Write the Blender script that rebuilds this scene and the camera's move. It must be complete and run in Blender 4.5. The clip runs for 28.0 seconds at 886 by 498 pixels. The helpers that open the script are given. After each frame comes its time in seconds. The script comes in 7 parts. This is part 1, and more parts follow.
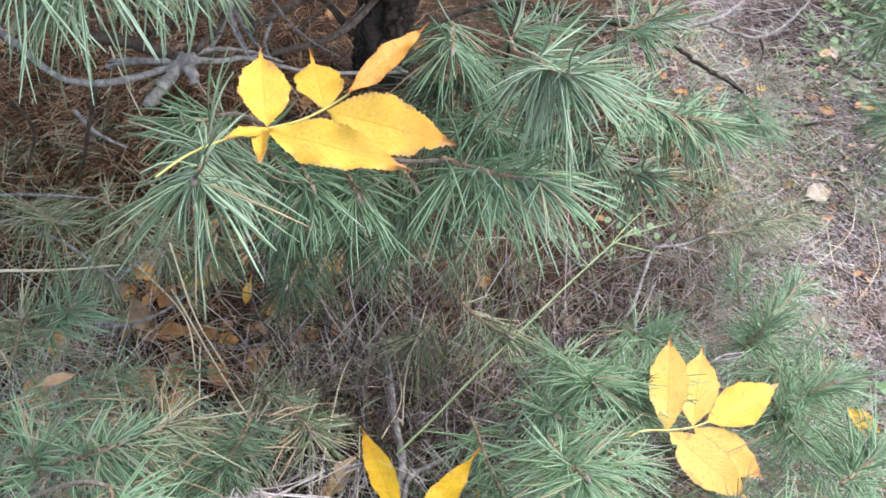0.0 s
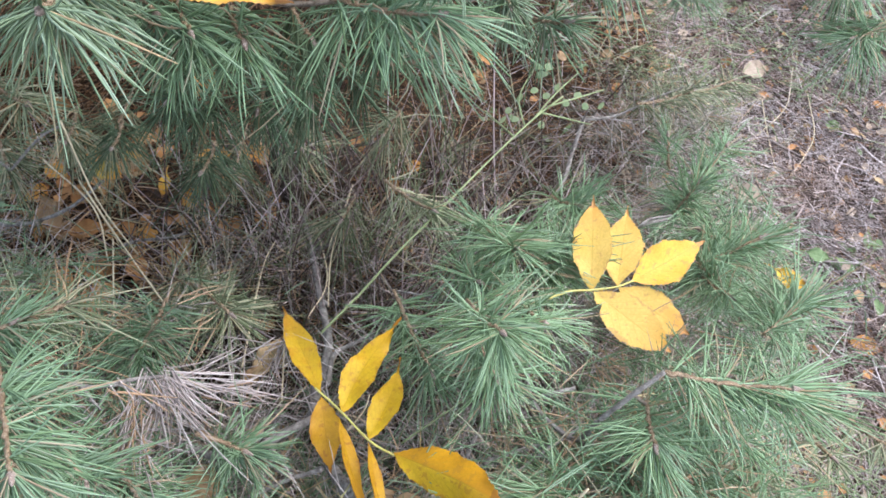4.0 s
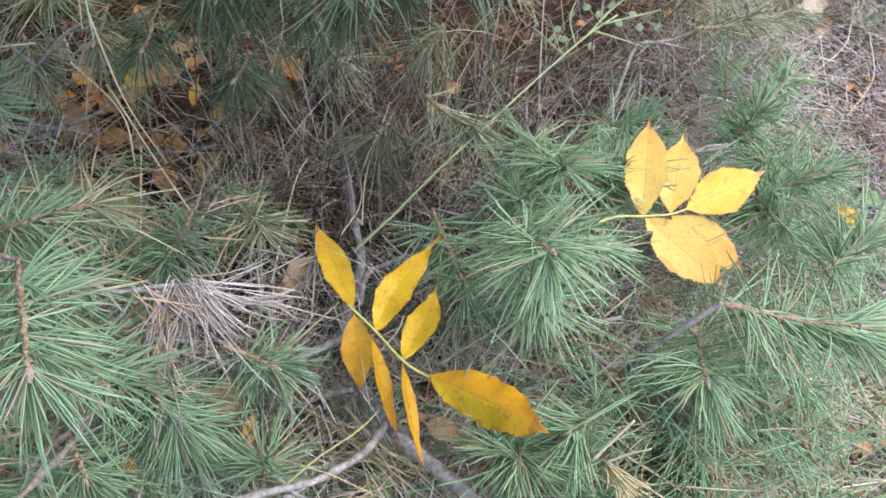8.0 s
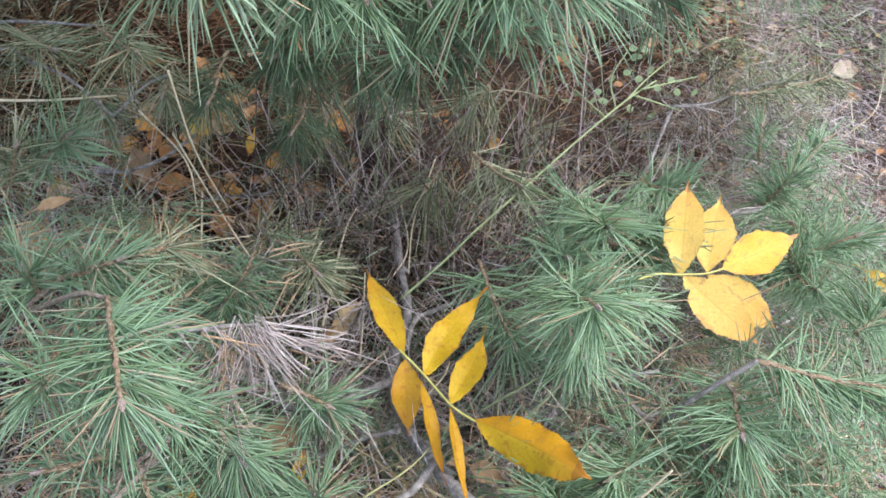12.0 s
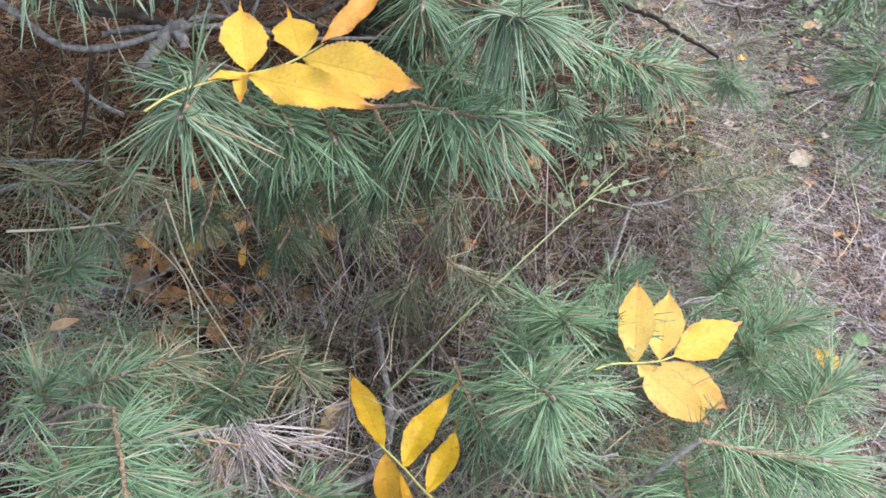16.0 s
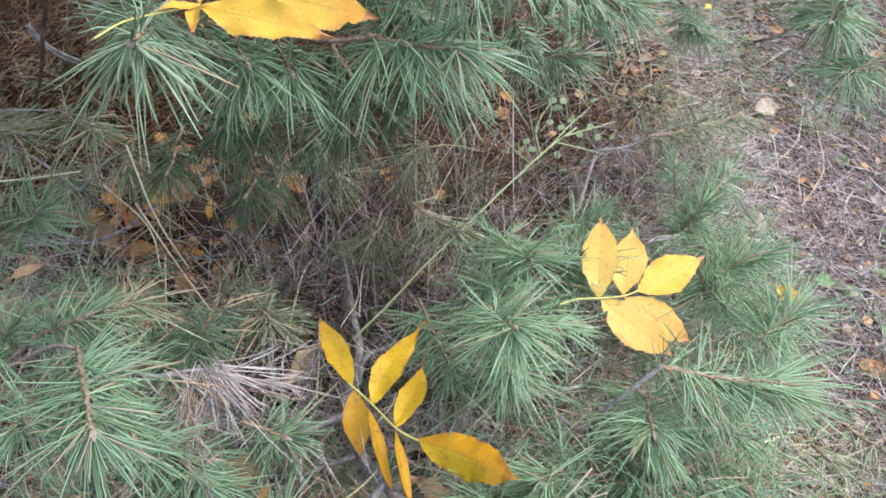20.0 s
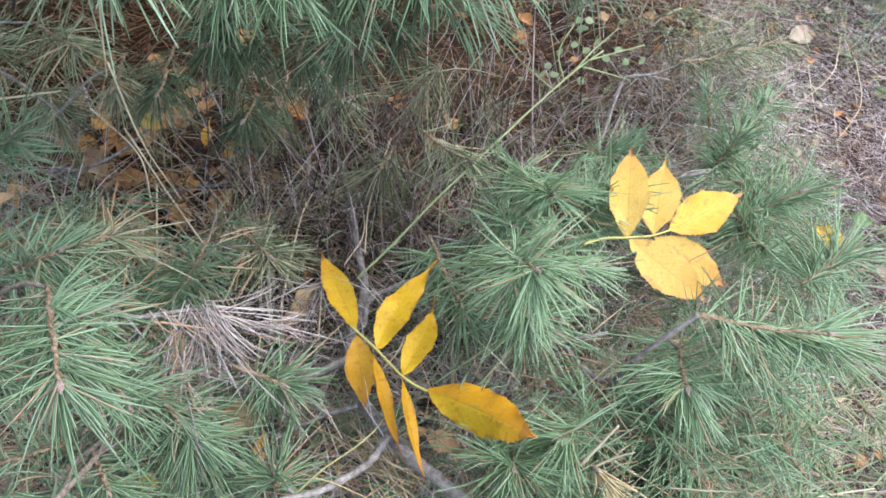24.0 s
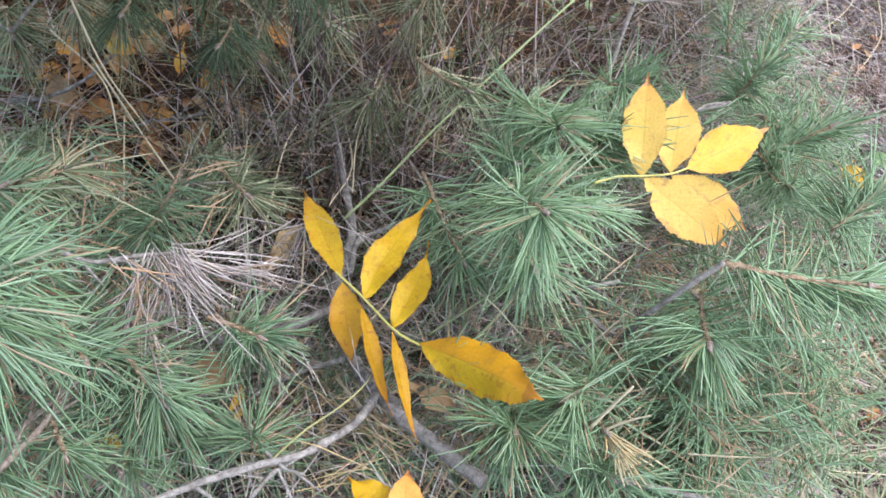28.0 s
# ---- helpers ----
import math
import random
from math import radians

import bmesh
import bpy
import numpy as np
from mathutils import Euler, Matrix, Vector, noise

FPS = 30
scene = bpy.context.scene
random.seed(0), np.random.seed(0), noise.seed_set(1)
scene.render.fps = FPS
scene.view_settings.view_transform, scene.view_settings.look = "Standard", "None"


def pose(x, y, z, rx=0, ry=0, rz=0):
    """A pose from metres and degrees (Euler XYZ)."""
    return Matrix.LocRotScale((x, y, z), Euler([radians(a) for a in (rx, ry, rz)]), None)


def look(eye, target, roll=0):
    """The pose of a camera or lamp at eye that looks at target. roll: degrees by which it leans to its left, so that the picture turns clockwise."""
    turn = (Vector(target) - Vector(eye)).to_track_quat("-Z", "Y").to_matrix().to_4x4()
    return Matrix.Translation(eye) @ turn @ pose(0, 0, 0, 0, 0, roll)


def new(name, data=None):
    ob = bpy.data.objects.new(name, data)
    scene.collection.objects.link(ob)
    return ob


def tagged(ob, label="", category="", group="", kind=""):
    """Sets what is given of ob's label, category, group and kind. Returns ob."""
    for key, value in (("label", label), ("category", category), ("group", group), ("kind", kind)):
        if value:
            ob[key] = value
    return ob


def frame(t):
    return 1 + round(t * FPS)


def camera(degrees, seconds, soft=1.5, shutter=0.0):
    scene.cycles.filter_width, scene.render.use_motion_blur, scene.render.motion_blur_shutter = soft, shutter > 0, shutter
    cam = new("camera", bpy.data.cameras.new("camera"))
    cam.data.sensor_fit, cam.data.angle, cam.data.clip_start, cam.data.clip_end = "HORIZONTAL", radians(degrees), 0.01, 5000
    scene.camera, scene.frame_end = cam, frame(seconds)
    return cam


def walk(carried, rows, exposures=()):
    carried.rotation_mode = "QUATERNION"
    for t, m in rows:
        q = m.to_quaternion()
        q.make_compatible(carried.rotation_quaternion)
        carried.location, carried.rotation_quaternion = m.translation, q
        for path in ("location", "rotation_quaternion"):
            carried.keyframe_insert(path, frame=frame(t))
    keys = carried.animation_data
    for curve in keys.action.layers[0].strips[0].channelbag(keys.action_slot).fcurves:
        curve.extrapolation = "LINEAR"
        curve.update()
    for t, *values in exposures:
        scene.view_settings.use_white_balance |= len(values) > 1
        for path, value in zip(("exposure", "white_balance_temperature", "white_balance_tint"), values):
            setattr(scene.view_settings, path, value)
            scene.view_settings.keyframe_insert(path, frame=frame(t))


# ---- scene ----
cam = camera(56.15, 28.0, soft=1.7)
PATH = [
    (0, -0.0000, -0.0000, 1.0467, 43.806, -4.600, 4.774),
    (0.5, 0.0083, -0.0017, 1.0414, 43.630, -4.584, 3.806),
    (1, 0.0149, -0.0017, 1.0372, 43.432, -4.717, 2.828),
    (1.5, 0.0246, -0.0025, 1.0315, 42.864, -4.761, 1.873),
    (2, 0.0310, -0.0062, 1.0297, 42.034, -4.849, 1.317),
    (2.5, 0.0347, -0.0110, 1.0230, 41.168, -4.770, 1.133),
    (3, 0.0381, -0.0106, 1.0126, 40.242, -4.843, 0.850),
    (3.5, 0.0395, -0.0110, 1.0052, 39.297, -4.856, 0.816),
    (4, 0.0416, -0.0114, 0.9972, 38.311, -5.149, 0.749),
    (4.5, 0.0407, -0.0122, 0.9868, 37.217, -5.290, 0.924),
    (6.5, 0.0357, -0.0050, 0.9528, 34.353, -5.246, 2.076),
    (7, 0.0353, -0.0043, 0.9505, 33.920, -5.357, 2.630),
    (7.5, 0.0313, -0.0040, 0.9492, 33.660, -5.403, 2.989),
    (8, 0.0310, -0.0044, 0.9503, 34.058, -5.188, 3.706),
    (8.5, 0.0251, -0.0068, 0.9487, 33.837, -5.036, 4.440),
    (9, 0.0204, -0.0086, 0.9479, 33.546, -4.963, 4.953),
    (9.5, 0.0169, -0.0091, 0.9483, 33.388, -4.750, 5.406),
    (10, 0.0075, -0.0094, 0.9503, 33.569, -4.910, 6.047),
    (10.5, 0.0021, -0.0096, 0.9529, 34.020, -5.040, 6.509),
    (11, 0.0032, -0.0133, 0.9623, 35.090, -4.960, 6.477),
    (11.5, 0.0052, -0.0199, 0.9761, 36.229, -4.951, 6.381),
    (12, 0.0066, -0.0257, 0.9842, 36.946, -5.027, 6.125),
    (12.5, 0.0097, -0.0304, 0.9919, 37.622, -4.754, 6.245),
    (14.5, 0.0125, -0.0529, 1.0250, 40.868, -4.364, 5.736),
    (15, 0.0156, -0.0582, 1.0329, 41.580, -4.114, 5.307),
    (15.5, 0.0199, -0.0626, 1.0432, 42.455, -3.786, 4.861),
    (16, 0.0310, -0.0650, 1.0556, 43.331, -3.507, 4.139),
    (16.5, 0.0350, -0.0726, 1.0629, 44.226, -3.587, 3.652),
    (17, 0.0369, -0.0786, 1.0679, 44.866, -3.559, 3.344),
    (17.5, 0.0383, -0.0843, 1.0701, 45.143, -3.690, 3.037),
    (18, 0.0487, -0.0871, 1.0688, 44.092, -3.113, 2.394),
    (18.5, 0.0512, -0.0943, 1.0690, 43.991, -3.381, 1.950),
    (19, 0.0516, -0.0955, 1.0590, 42.855, -3.471, 2.037),
    (19.5, 0.0493, -0.0924, 1.0472, 42.034, -3.597, 2.088),
    (20, 0.0459, -0.0878, 1.0413, 41.219, -3.817, 2.158),
    (20.5, 0.0451, -0.0840, 1.0374, 40.777, -3.880, 2.329),
    (21, 0.0445, -0.0798, 1.0317, 40.275, -4.037, 2.576),
    (21.5, 0.0418, -0.0726, 1.0202, 39.663, -4.079, 2.867),
    (23.5, 0.0443, -0.0463, 0.9885, 37.025, -3.688, 3.115),
    (24, 0.0449, -0.0402, 0.9838, 36.638, -3.742, 3.144),
    (24.5, 0.0410, -0.0355, 0.9772, 36.132, -4.017, 3.429),
    (25, 0.0438, -0.0291, 0.9704, 35.654, -4.256, 3.204),
    (25.5, 0.0430, -0.0220, 0.9628, 35.145, -4.254, 3.208),
    (26, 0.0423, -0.0143, 0.9529, 34.609, -4.364, 3.022),
    (26.5, 0.0460, -0.0081, 0.9465, 33.990, -4.385, 2.760),
    (27, 0.0458, -0.0047, 0.9404, 33.328, -4.579, 2.779),
    (27.5, 0.0449, -0.0009, 0.9326, 32.789, -4.420, 2.976),
    (28, 0.0445, 0.0022, 0.9247, 32.509, -4.357, 3.125),
]
walk(cam, [(t, pose(x, y, z, a, b, c)) for t, x, y, z, a, b, c in PATH], exposures=((0.0, 1.78), (2.0, 1.74), (3.0, 1.62), (4.0, 1.585), (28.0, 1.585)))

# ---- world and light: overcast day under open sky ----
world = bpy.data.worlds.new("sky")
scene.world = world
world.use_nodes = True
_n = world.node_tree.nodes
_sky = _n.new("ShaderNodeTexSky")
_sky.sky_type = "NISHITA"
_sky.sun_disc = False
_sky.sun_elevation = radians(58)
_sky.sun_rotation = radians(78)
_sky.air_density, _sky.dust_density, _sky.ozone_density = 1.0, 2.0, 2.0
_n["Background"].inputs["Strength"].default_value = 0.15
_veil = _n.new("ShaderNodeHueSaturation")
_veil.inputs["Saturation"].default_value = 0.70
world.node_tree.links.new(_sky.outputs[0], _veil.inputs["Color"])
world.node_tree.links.new(_veil.outputs[0], _n["Background"].inputs["Color"])
sun = new("sun", bpy.data.lights.new("sun", "SUN"))
sun.data.energy, sun.data.angle, sun.data.color = 1.4, radians(70), (0.965, 0.965, 1.0)
sun.matrix_world = look((1.5, 0.7, 2.4), (0.1, 0.4, 0.0))

# ---- materials ----
def mat(name, rough=0.7, spec=0.3):
    m = bpy.data.materials.new(name)
    m.use_nodes = True
    b = m.node_tree.nodes["Principled BSDF"]
    b.inputs["Roughness"].default_value = rough
    b.inputs["Specular IOR Level"].default_value = spec
    return m, m.node_tree.nodes, m.node_tree.links, b


def ramp(nodes, links, fac, stops):
    r = nodes.new("ShaderNodeValToRGB")
    e = r.color_ramp.elements
    while len(e) < len(stops):
        e.new(0.5)
    for k, (p, c) in zip(e, stops):
        k.position, k.color = p, (*c, 1)
    links.new(fac, r.inputs["Fac"])
    return r.outputs["Color"]


def noise_tex(nodes, links, scale, detail=4, rough=0.6, coord="Object"):
    tc = nodes.new("ShaderNodeTexCoord")
    n = nodes.new("ShaderNodeTexNoise")
    n.inputs["Scale"].default_value = scale
    n.inputs["Detail"].default_value = detail
    n.inputs["Roughness"].default_value = rough
    links.new(tc.outputs[coord], n.inputs["Vector"])
    return n.outputs["Fac"]


def mixed(nodes, links, fac, a, b, mode="MIX"):
    x = nodes.new("ShaderNodeMix")
    x.data_type, x.blend_type = "RGBA", mode
    for s, v in ((x.inputs[0], fac), (x.inputs[6], a), (x.inputs[7], b)):
        if isinstance(v, (int, float)):
            s.default_value = v
        elif isinstance(v, tuple):
            s.default_value = (*v, 1)
        else:
            links.new(v, s)
    return x.outputs[2]


def bumped(nodes, links, b, height, strength, dist=0.001):
    k = nodes.new("ShaderNodeBump")
    k.inputs["Strength"].default_value, k.inputs["Distance"].default_value = strength, dist
    links.new(height, k.inputs["Height"])
    links.new(k.outputs[0], b.inputs["Normal"])


def strand_mat(name, stops, rough=0.5, spec=0.35, scale=9.0, sheen=(0.5, 0.5, 0.5), amount=0.0):
    """Colour varies from strand to strand and, softly, along each; sheen tints patches of the floor by amount."""
    m, n, l, b = mat(name, rough, spec)
    g = n.new("ShaderNodeNewGeometry")
    c = ramp(n, l, g.outputs["Random Per Island"], stops)
    f = noise_tex(n, l, scale, 3)
    c = mixed(n, l, 0.45, c, ramp(n, l, f, [(0.3, (0.45, 0.45, 0.45)), (0.7, (1.0, 1.0, 1.0))]), "MULTIPLY")
    if amount:
        p = noise_tex(n, l, 5.5, 5, 0.65)
        c = mixed(n, l, ramp(n, l, p, [(0.47, (0, 0, 0)), (0.66, (amount, amount, amount))]), c, sheen, "MULTIPLY")
    l.new(c, b.inputs["Base Color"])
    return m


# dimmed a step: the left bough's partial shade is put into this green
NEEDLE = strand_mat("pine_needle_green", [(0.0, (0.129, 0.201, 0.099)), (0.25, (0.192, 0.304, 0.171)), (0.6, (0.249, 0.376, 0.231)), (0.82, (0.300, 0.411, 0.288)), (0.86, (0.370, 0.333, 0.242)), (1.0, (0.427, 0.309, 0.205))], 0.60, 0.20)
# fresh bright green, also the lit copy for the whole right bough
NEEDLE_FRESH_LIT = strand_mat("pine_needle_fresh_lit", [(0.0, (0.145, 0.223, 0.103)), (0.3, (0.235, 0.361, 0.199)), (0.65, (0.304, 0.450, 0.272)), (0.88, (0.365, 0.490, 0.340)), (0.91, (0.395, 0.349, 0.234)), (1.0, (0.427, 0.317, 0.198))], 0.58, 0.22)
NEEDLE_BLUE = strand_mat("pine_needle_glaucous", [(0.0, (0.122, 0.174, 0.088)), (0.25, (0.201, 0.282, 0.17)), (0.6, (0.275, 0.377, 0.249)), (0.92, (0.362, 0.464, 0.346)), (1.0, (0.407, 0.302, 0.181))], 0.58, 0.22)
# needle green darkened to carry the shade under the upper bough and in the hollow
NEEDLE_SHADED = strand_mat("pine_needle_shaded", [(0.0, (0.058, 0.087, 0.039)), (0.4, (0.103, 0.154, 0.084)), (0.85, (0.161, 0.228, 0.136)), (1.0, (0.254, 0.163, 0.083))], 0.55, 0.24)
NEEDLE_FADED = strand_mat("pine_needle_faded", [(0.0, (0.125, 0.12, 0.08)), (0.4, (0.235, 0.235, 0.17)), (0.75, (0.35, 0.32, 0.265)), (1.0, (0.45, 0.34, 0.25))], 0.5, 0.3)
NEEDLE_DULL = strand_mat("pine_needle_dull", [(0.0, (0.083, 0.101, 0.048)), (0.35, (0.201, 0.242, 0.132)), (0.68, (0.343, 0.394, 0.246)), (0.84, (0.529, 0.505, 0.352)), (1.0, (0.529, 0.384, 0.22))], 0.5, 0.3)
NEEDLE_DRY = strand_mat("pine_needle_dry_grey", [(0.0, (0.33, 0.27, 0.252)), (0.35, (0.50, 0.43, 0.420)), (0.75, (0.68, 0.62, 0.609)), (0.9, (0.60, 0.46, 0.357)), (1.0, (0.55, 0.36, 0.231))], 0.6, 0.25)
NEEDLE_TAN = strand_mat("pine_needle_dry_tan", [(0.0, (0.42, 0.26, 0.15)), (0.6, (0.58, 0.38, 0.24)), (1.0, (0.66, 0.48, 0.34))], 0.6, 0.25)
NEEDLE_STRAW = strand_mat("pine_needle_straw", [(0.0, (0.50, 0.37, 0.19)), (0.6, (0.64, 0.51, 0.30)), (1.0, (0.70, 0.60, 0.40))], 0.6, 0.25)
LITTER_PALE = strand_mat("litter_pale", [(0.0, (0.071, 0.051, 0.044)), (0.25, (0.210, 0.163, 0.153)), (0.55, (0.442, 0.371, 0.362)), (0.85, (0.633, 0.564, 0.571)), (1.0, (0.729, 0.668, 0.680))], 0.65, 0.25, 9.0, (0.74, 0.54, 0.40), 0.6)
LITTER_RUST = strand_mat("litter_rust", [(0.0, (0.03, 0.016, 0.01)), (0.4, (0.14, 0.068, 0.034)), (0.75, (0.42, 0.215, 0.105)), (0.9, (0.56, 0.34, 0.20)), (1.0, (0.60, 0.47, 0.36))], 0.7, 0.2)
GRASS_DRY = strand_mat("dry_grass_grey", [(0.0, (0.052, 0.034, 0.030)), (0.4, (0.175, 0.126, 0.118)), (0.62, (0.412, 0.325, 0.320)), (0.85, (0.741, 0.621, 0.642)), (1.0, (0.35, 0.359, 0.271))], 0.65, 0.2)
STRAW = strand_mat("straw", [(0.0, (0.60, 0.50, 0.33)), (1.0, (0.74, 0.64, 0.46))], 0.55, 0.3)
GRASS_GREEN = strand_mat("grass_green", [(0.0, (0.20, 0.28, 0.13)), (0.6, (0.30, 0.42, 0.22)), (1.0, (0.45, 0.52, 0.33))], 0.5, 0.3)


def bark_mat(name, dark, mid, light, scale=60.0):
    m, n, l, b = mat(name, 0.85, 0.15)
    a = noise_tex(n, l, scale, 8, 0.65)
    c = ramp(n, l, a, [(0.3, dark), (0.5, mid), (0.72, light)])
    f = noise_tex(n, l, scale * 5, 4)
    c = mixed(n, l, 0.5, c, ramp(n, l, f, [(0.35, (0.5, 0.5, 0.5)), (0.65, (1, 1, 1))]), "MULTIPLY")
    l.new(c, b.inputs["Base Color"])
    bumped(n, l, b, f, 0.7, 0.002)
    return m


SHOOT = bark_mat("young_pine_bark", (0.15, 0.10, 0.065), (0.39, 0.28, 0.185), (0.56, 0.47, 0.37), 300)
TWIG = bark_mat("grey_brown_twig_bark", (0.15, 0.11, 0.085), (0.29, 0.235, 0.19), (0.47, 0.41, 0.36), 300)
GREY_WOOD = bark_mat("weathered_grey_wood", (0.125, 0.11, 0.10), (0.30, 0.275, 0.26), (0.50, 0.465, 0.445), 140)
DARK_WOOD = bark_mat("dark_dead_wood", (0.035, 0.026, 0.02), (0.085, 0.065, 0.05), (0.17, 0.14, 0.12), 70)
def trunk_mat():
    m, n, l, b = mat("pine_trunk_bark", 0.9, 0.12)
    tc = n.new("ShaderNodeTexCoord")
    warp = n.new("ShaderNodeTexNoise")
    warp.inputs["Scale"].default_value, warp.inputs["Detail"].default_value = 22.0, 5
    l.new(tc.outputs["Object"], warp.inputs["Vector"])
    mp = n.new("ShaderNodeMapping")
    mp.inputs["Scale"].default_value = (1.0, 1.0, 0.16)
    off = n.new("ShaderNodeVectorMath")
    off.operation = "MULTIPLY_ADD"
    off.inputs[1].default_value = (0.075, 0.075, 0.075)
    l.new(warp.outputs["Color"], off.inputs[0])
    l.new(tc.outputs["Object"], off.inputs[2])
    l.new(off.outputs[0], mp.inputs["Vector"])
    v = n.new("ShaderNodeTexVoronoi")
    v.feature = "DISTANCE_TO_EDGE"
    v.inputs["Scale"].default_value = 42.0
    l.new(mp.outputs[0], v.inputs["Vector"])
    grain = noise_tex(n, l, 130.0, 8, 0.75)
    plate = ramp(n, l, v.outputs["Distance"], [(0.0, (0.02, 0.015, 0.012)), (0.12, (0.06, 0.047, 0.038)), (0.4, (0.125, 0.10, 0.085))])
    c = mixed(n, l, 0.75, plate, ramp(n, l, grain, [(0.3, (0.35, 0.33, 0.31)), (0.7, (1, 1, 1))]), "MULTIPLY")
    l.new(c, b.inputs["Base Color"])
    bumped(n, l, b, grain, 1.0, 0.006)
    return m


TRUNK_BARK = trunk_mat()
BUD = bark_mat("pine_bud", (0.22, 0.15, 0.125), (0.42, 0.33, 0.29), (0.60, 0.52, 0.48), 400)


def soil_mat():
    m, n, l, b = mat("forest_soil", 0.95, 0.1)
    a = noise_tex(n, l, 7.0, 6)
    c = ramp(n, l, a, [(0.3, (0.05, 0.033, 0.022)), (0.5, (0.085, 0.06, 0.043)), (0.7, (0.16, 0.125, 0.097))])
    f = noise_tex(n, l, 180.0, 5, 0.7)
    c = mixed(n, l, 0.7, c, ramp(n, l, f, [(0.35, (0.35, 0.33, 0.30)), (0.65, (1, 1, 1))]), "MULTIPLY")
    l.new(c, b.inputs["Base Color"])
    bumped(n, l, b, f, 1.0, 0.01)
    return m


SOIL = soil_mat()


def leaf_mat(name, base, pale, blush, brown, stain=0.6, rough=0.5, trans=0.25, spots=0.68, tip=None, half=None):
    """A leaf blade: u runs along the midrib, v across it. Veins, mottling, a scorched tip and brown spots; half: colour of one side of the midrib."""
    tip = tip or blush
    m, n, l, b = mat(name, rough, 0.3)
    uv = n.new("ShaderNodeUVMap")
    sep = n.new("ShaderNodeSeparateXYZ")
    l.new(uv.outputs[0], sep.inputs[0])

    def op(kind, a, c=0.0):
        k = n.new("ShaderNodeMath")
        k.operation = kind
        for s, v in zip(k.inputs, (a, c)):
            if isinstance(v, (int, float)):
                s.default_value = v
            else:
                l.new(v, s)
        return k.outputs[0]

    u, v = sep.outputs[0], sep.outputs[1]
    across = op("ABSOLUTE", op("SUBTRACT", v, 0.5))
    rib = op("LESS_THAN", across, 0.014)
    lateral = op("FRACT", op("MULTIPLY", op("SUBTRACT", u, op("MULTIPLY", across, 0.55)), 9.0))
    vein = op("MULTIPLY", op("LESS_THAN", op("ABSOLUTE", op("SUBTRACT", lateral, 0.5)), 0.045), op("LESS_THAN", across, 0.42))
    big = noise_tex(n, l, 26.0, 4, 0.6)
    fine = noise_tex(n, l, 420.0, 4, 0.6)
    spot = noise_tex(n, l, 150.0, 2, 0.5)
    c = ramp(n, l, big, [(0.32, base), (0.55, pale), (0.72, blush)])
    patch = noise_tex(n, l, 75.0, 5, 0.7)
    c = mixed(n, l, ramp(n, l, patch, [(0.42, (0, 0, 0)), (0.62, (0.20, 0.20, 0.20))]), c, tuple(min(1.0, 0.5 * x + 0.5 * y + 0.04) for x, y in zip(pale, blush)))
    if half:
        c = mixed(n, l, op("MULTIPLY", op("LESS_THAN", op("ADD", v, op("MULTIPLY", op("SUBTRACT", patch, 0.5), 0.12)), 0.5), 0.8), c, half)
    speck = noise_tex(n, l, 310.0, 2, 0.5)
    c = mixed(n, l, op("MULTIPLY", op("GREATER_THAN", speck, 0.71), 0.35), c, tuple(0.55 * x for x in base))
    c = mixed(n, l, 0.30, c, ramp(n, l, fine, [(0.35, (0.55, 0.5, 0.45)), (0.65, (1, 1, 1))]), "MULTIPLY")
    c = mixed(n, l, op("MULTIPLY", op("MAXIMUM", rib, op("MULTIPLY", vein, 0.6)), 0.6), c, tuple(min(1.0, x * 0.72) for x in base))
    ragged = op("MULTIPLY", op("SUBTRACT", big, 0.5), 0.7)
    warm = n.new("ShaderNodeMapRange")
    warm.inputs["From Min"].default_value, warm.inputs["From Max"].default_value = 0.55, 1.0
    l.new(op("ADD", u, ragged), warm.inputs["Value"])
    c = mixed(n, l, op("MULTIPLY", warm.outputs[0], 0.75), c, tip)
    end = op("GREATER_THAN", op("ADD", u, op("MULTIPLY", ragged, 0.35)), 0.89)
    c = mixed(n, l, op("MULTIPLY", end, stain), c, brown)
    c = mixed(n, l, op("MULTIPLY", op("GREATER_THAN", spot, spots), stain), c, tuple(0.6 * x + 0.4 * y for x, y in zip(brown, base)))
    rim = n.new("ShaderNodeMapRange")
    rim.inputs["From Min"].default_value, rim.inputs["From Max"].default_value = 0.36, 0.50
    l.new(across, rim.inputs["Value"])
    worn = op("GREATER_THAN", op("ADD", op("MULTIPLY", rim.outputs[0], 0.20), patch), 0.665)
    c = mixed(n, l, op("MULTIPLY", worn, stain * 0.9), c, tuple(0.75 * x + 0.25 * y for x, y in zip(brown, base)))
    l.new(c, b.inputs["Base Color"])
    h = op("ADD", op("MULTIPLY", op("MAXIMUM", rib, vein), -0.6), op("MULTIPLY", fine, 0.5))
    bumped(n, l, b, h, 0.5, 0.0006)
    t = n.new("ShaderNodeBsdfTranslucent")
    l.new(c, t.inputs["Color"])
    x = n.new("ShaderNodeMixShader")
    x.inputs[0].default_value = trans
    l.new(b.outputs[0], x.inputs[1])
    l.new(t.outputs[0], x.inputs[2])
    l.new(x.outputs[0], n["Material Output"].inputs["Surface"])
    return m


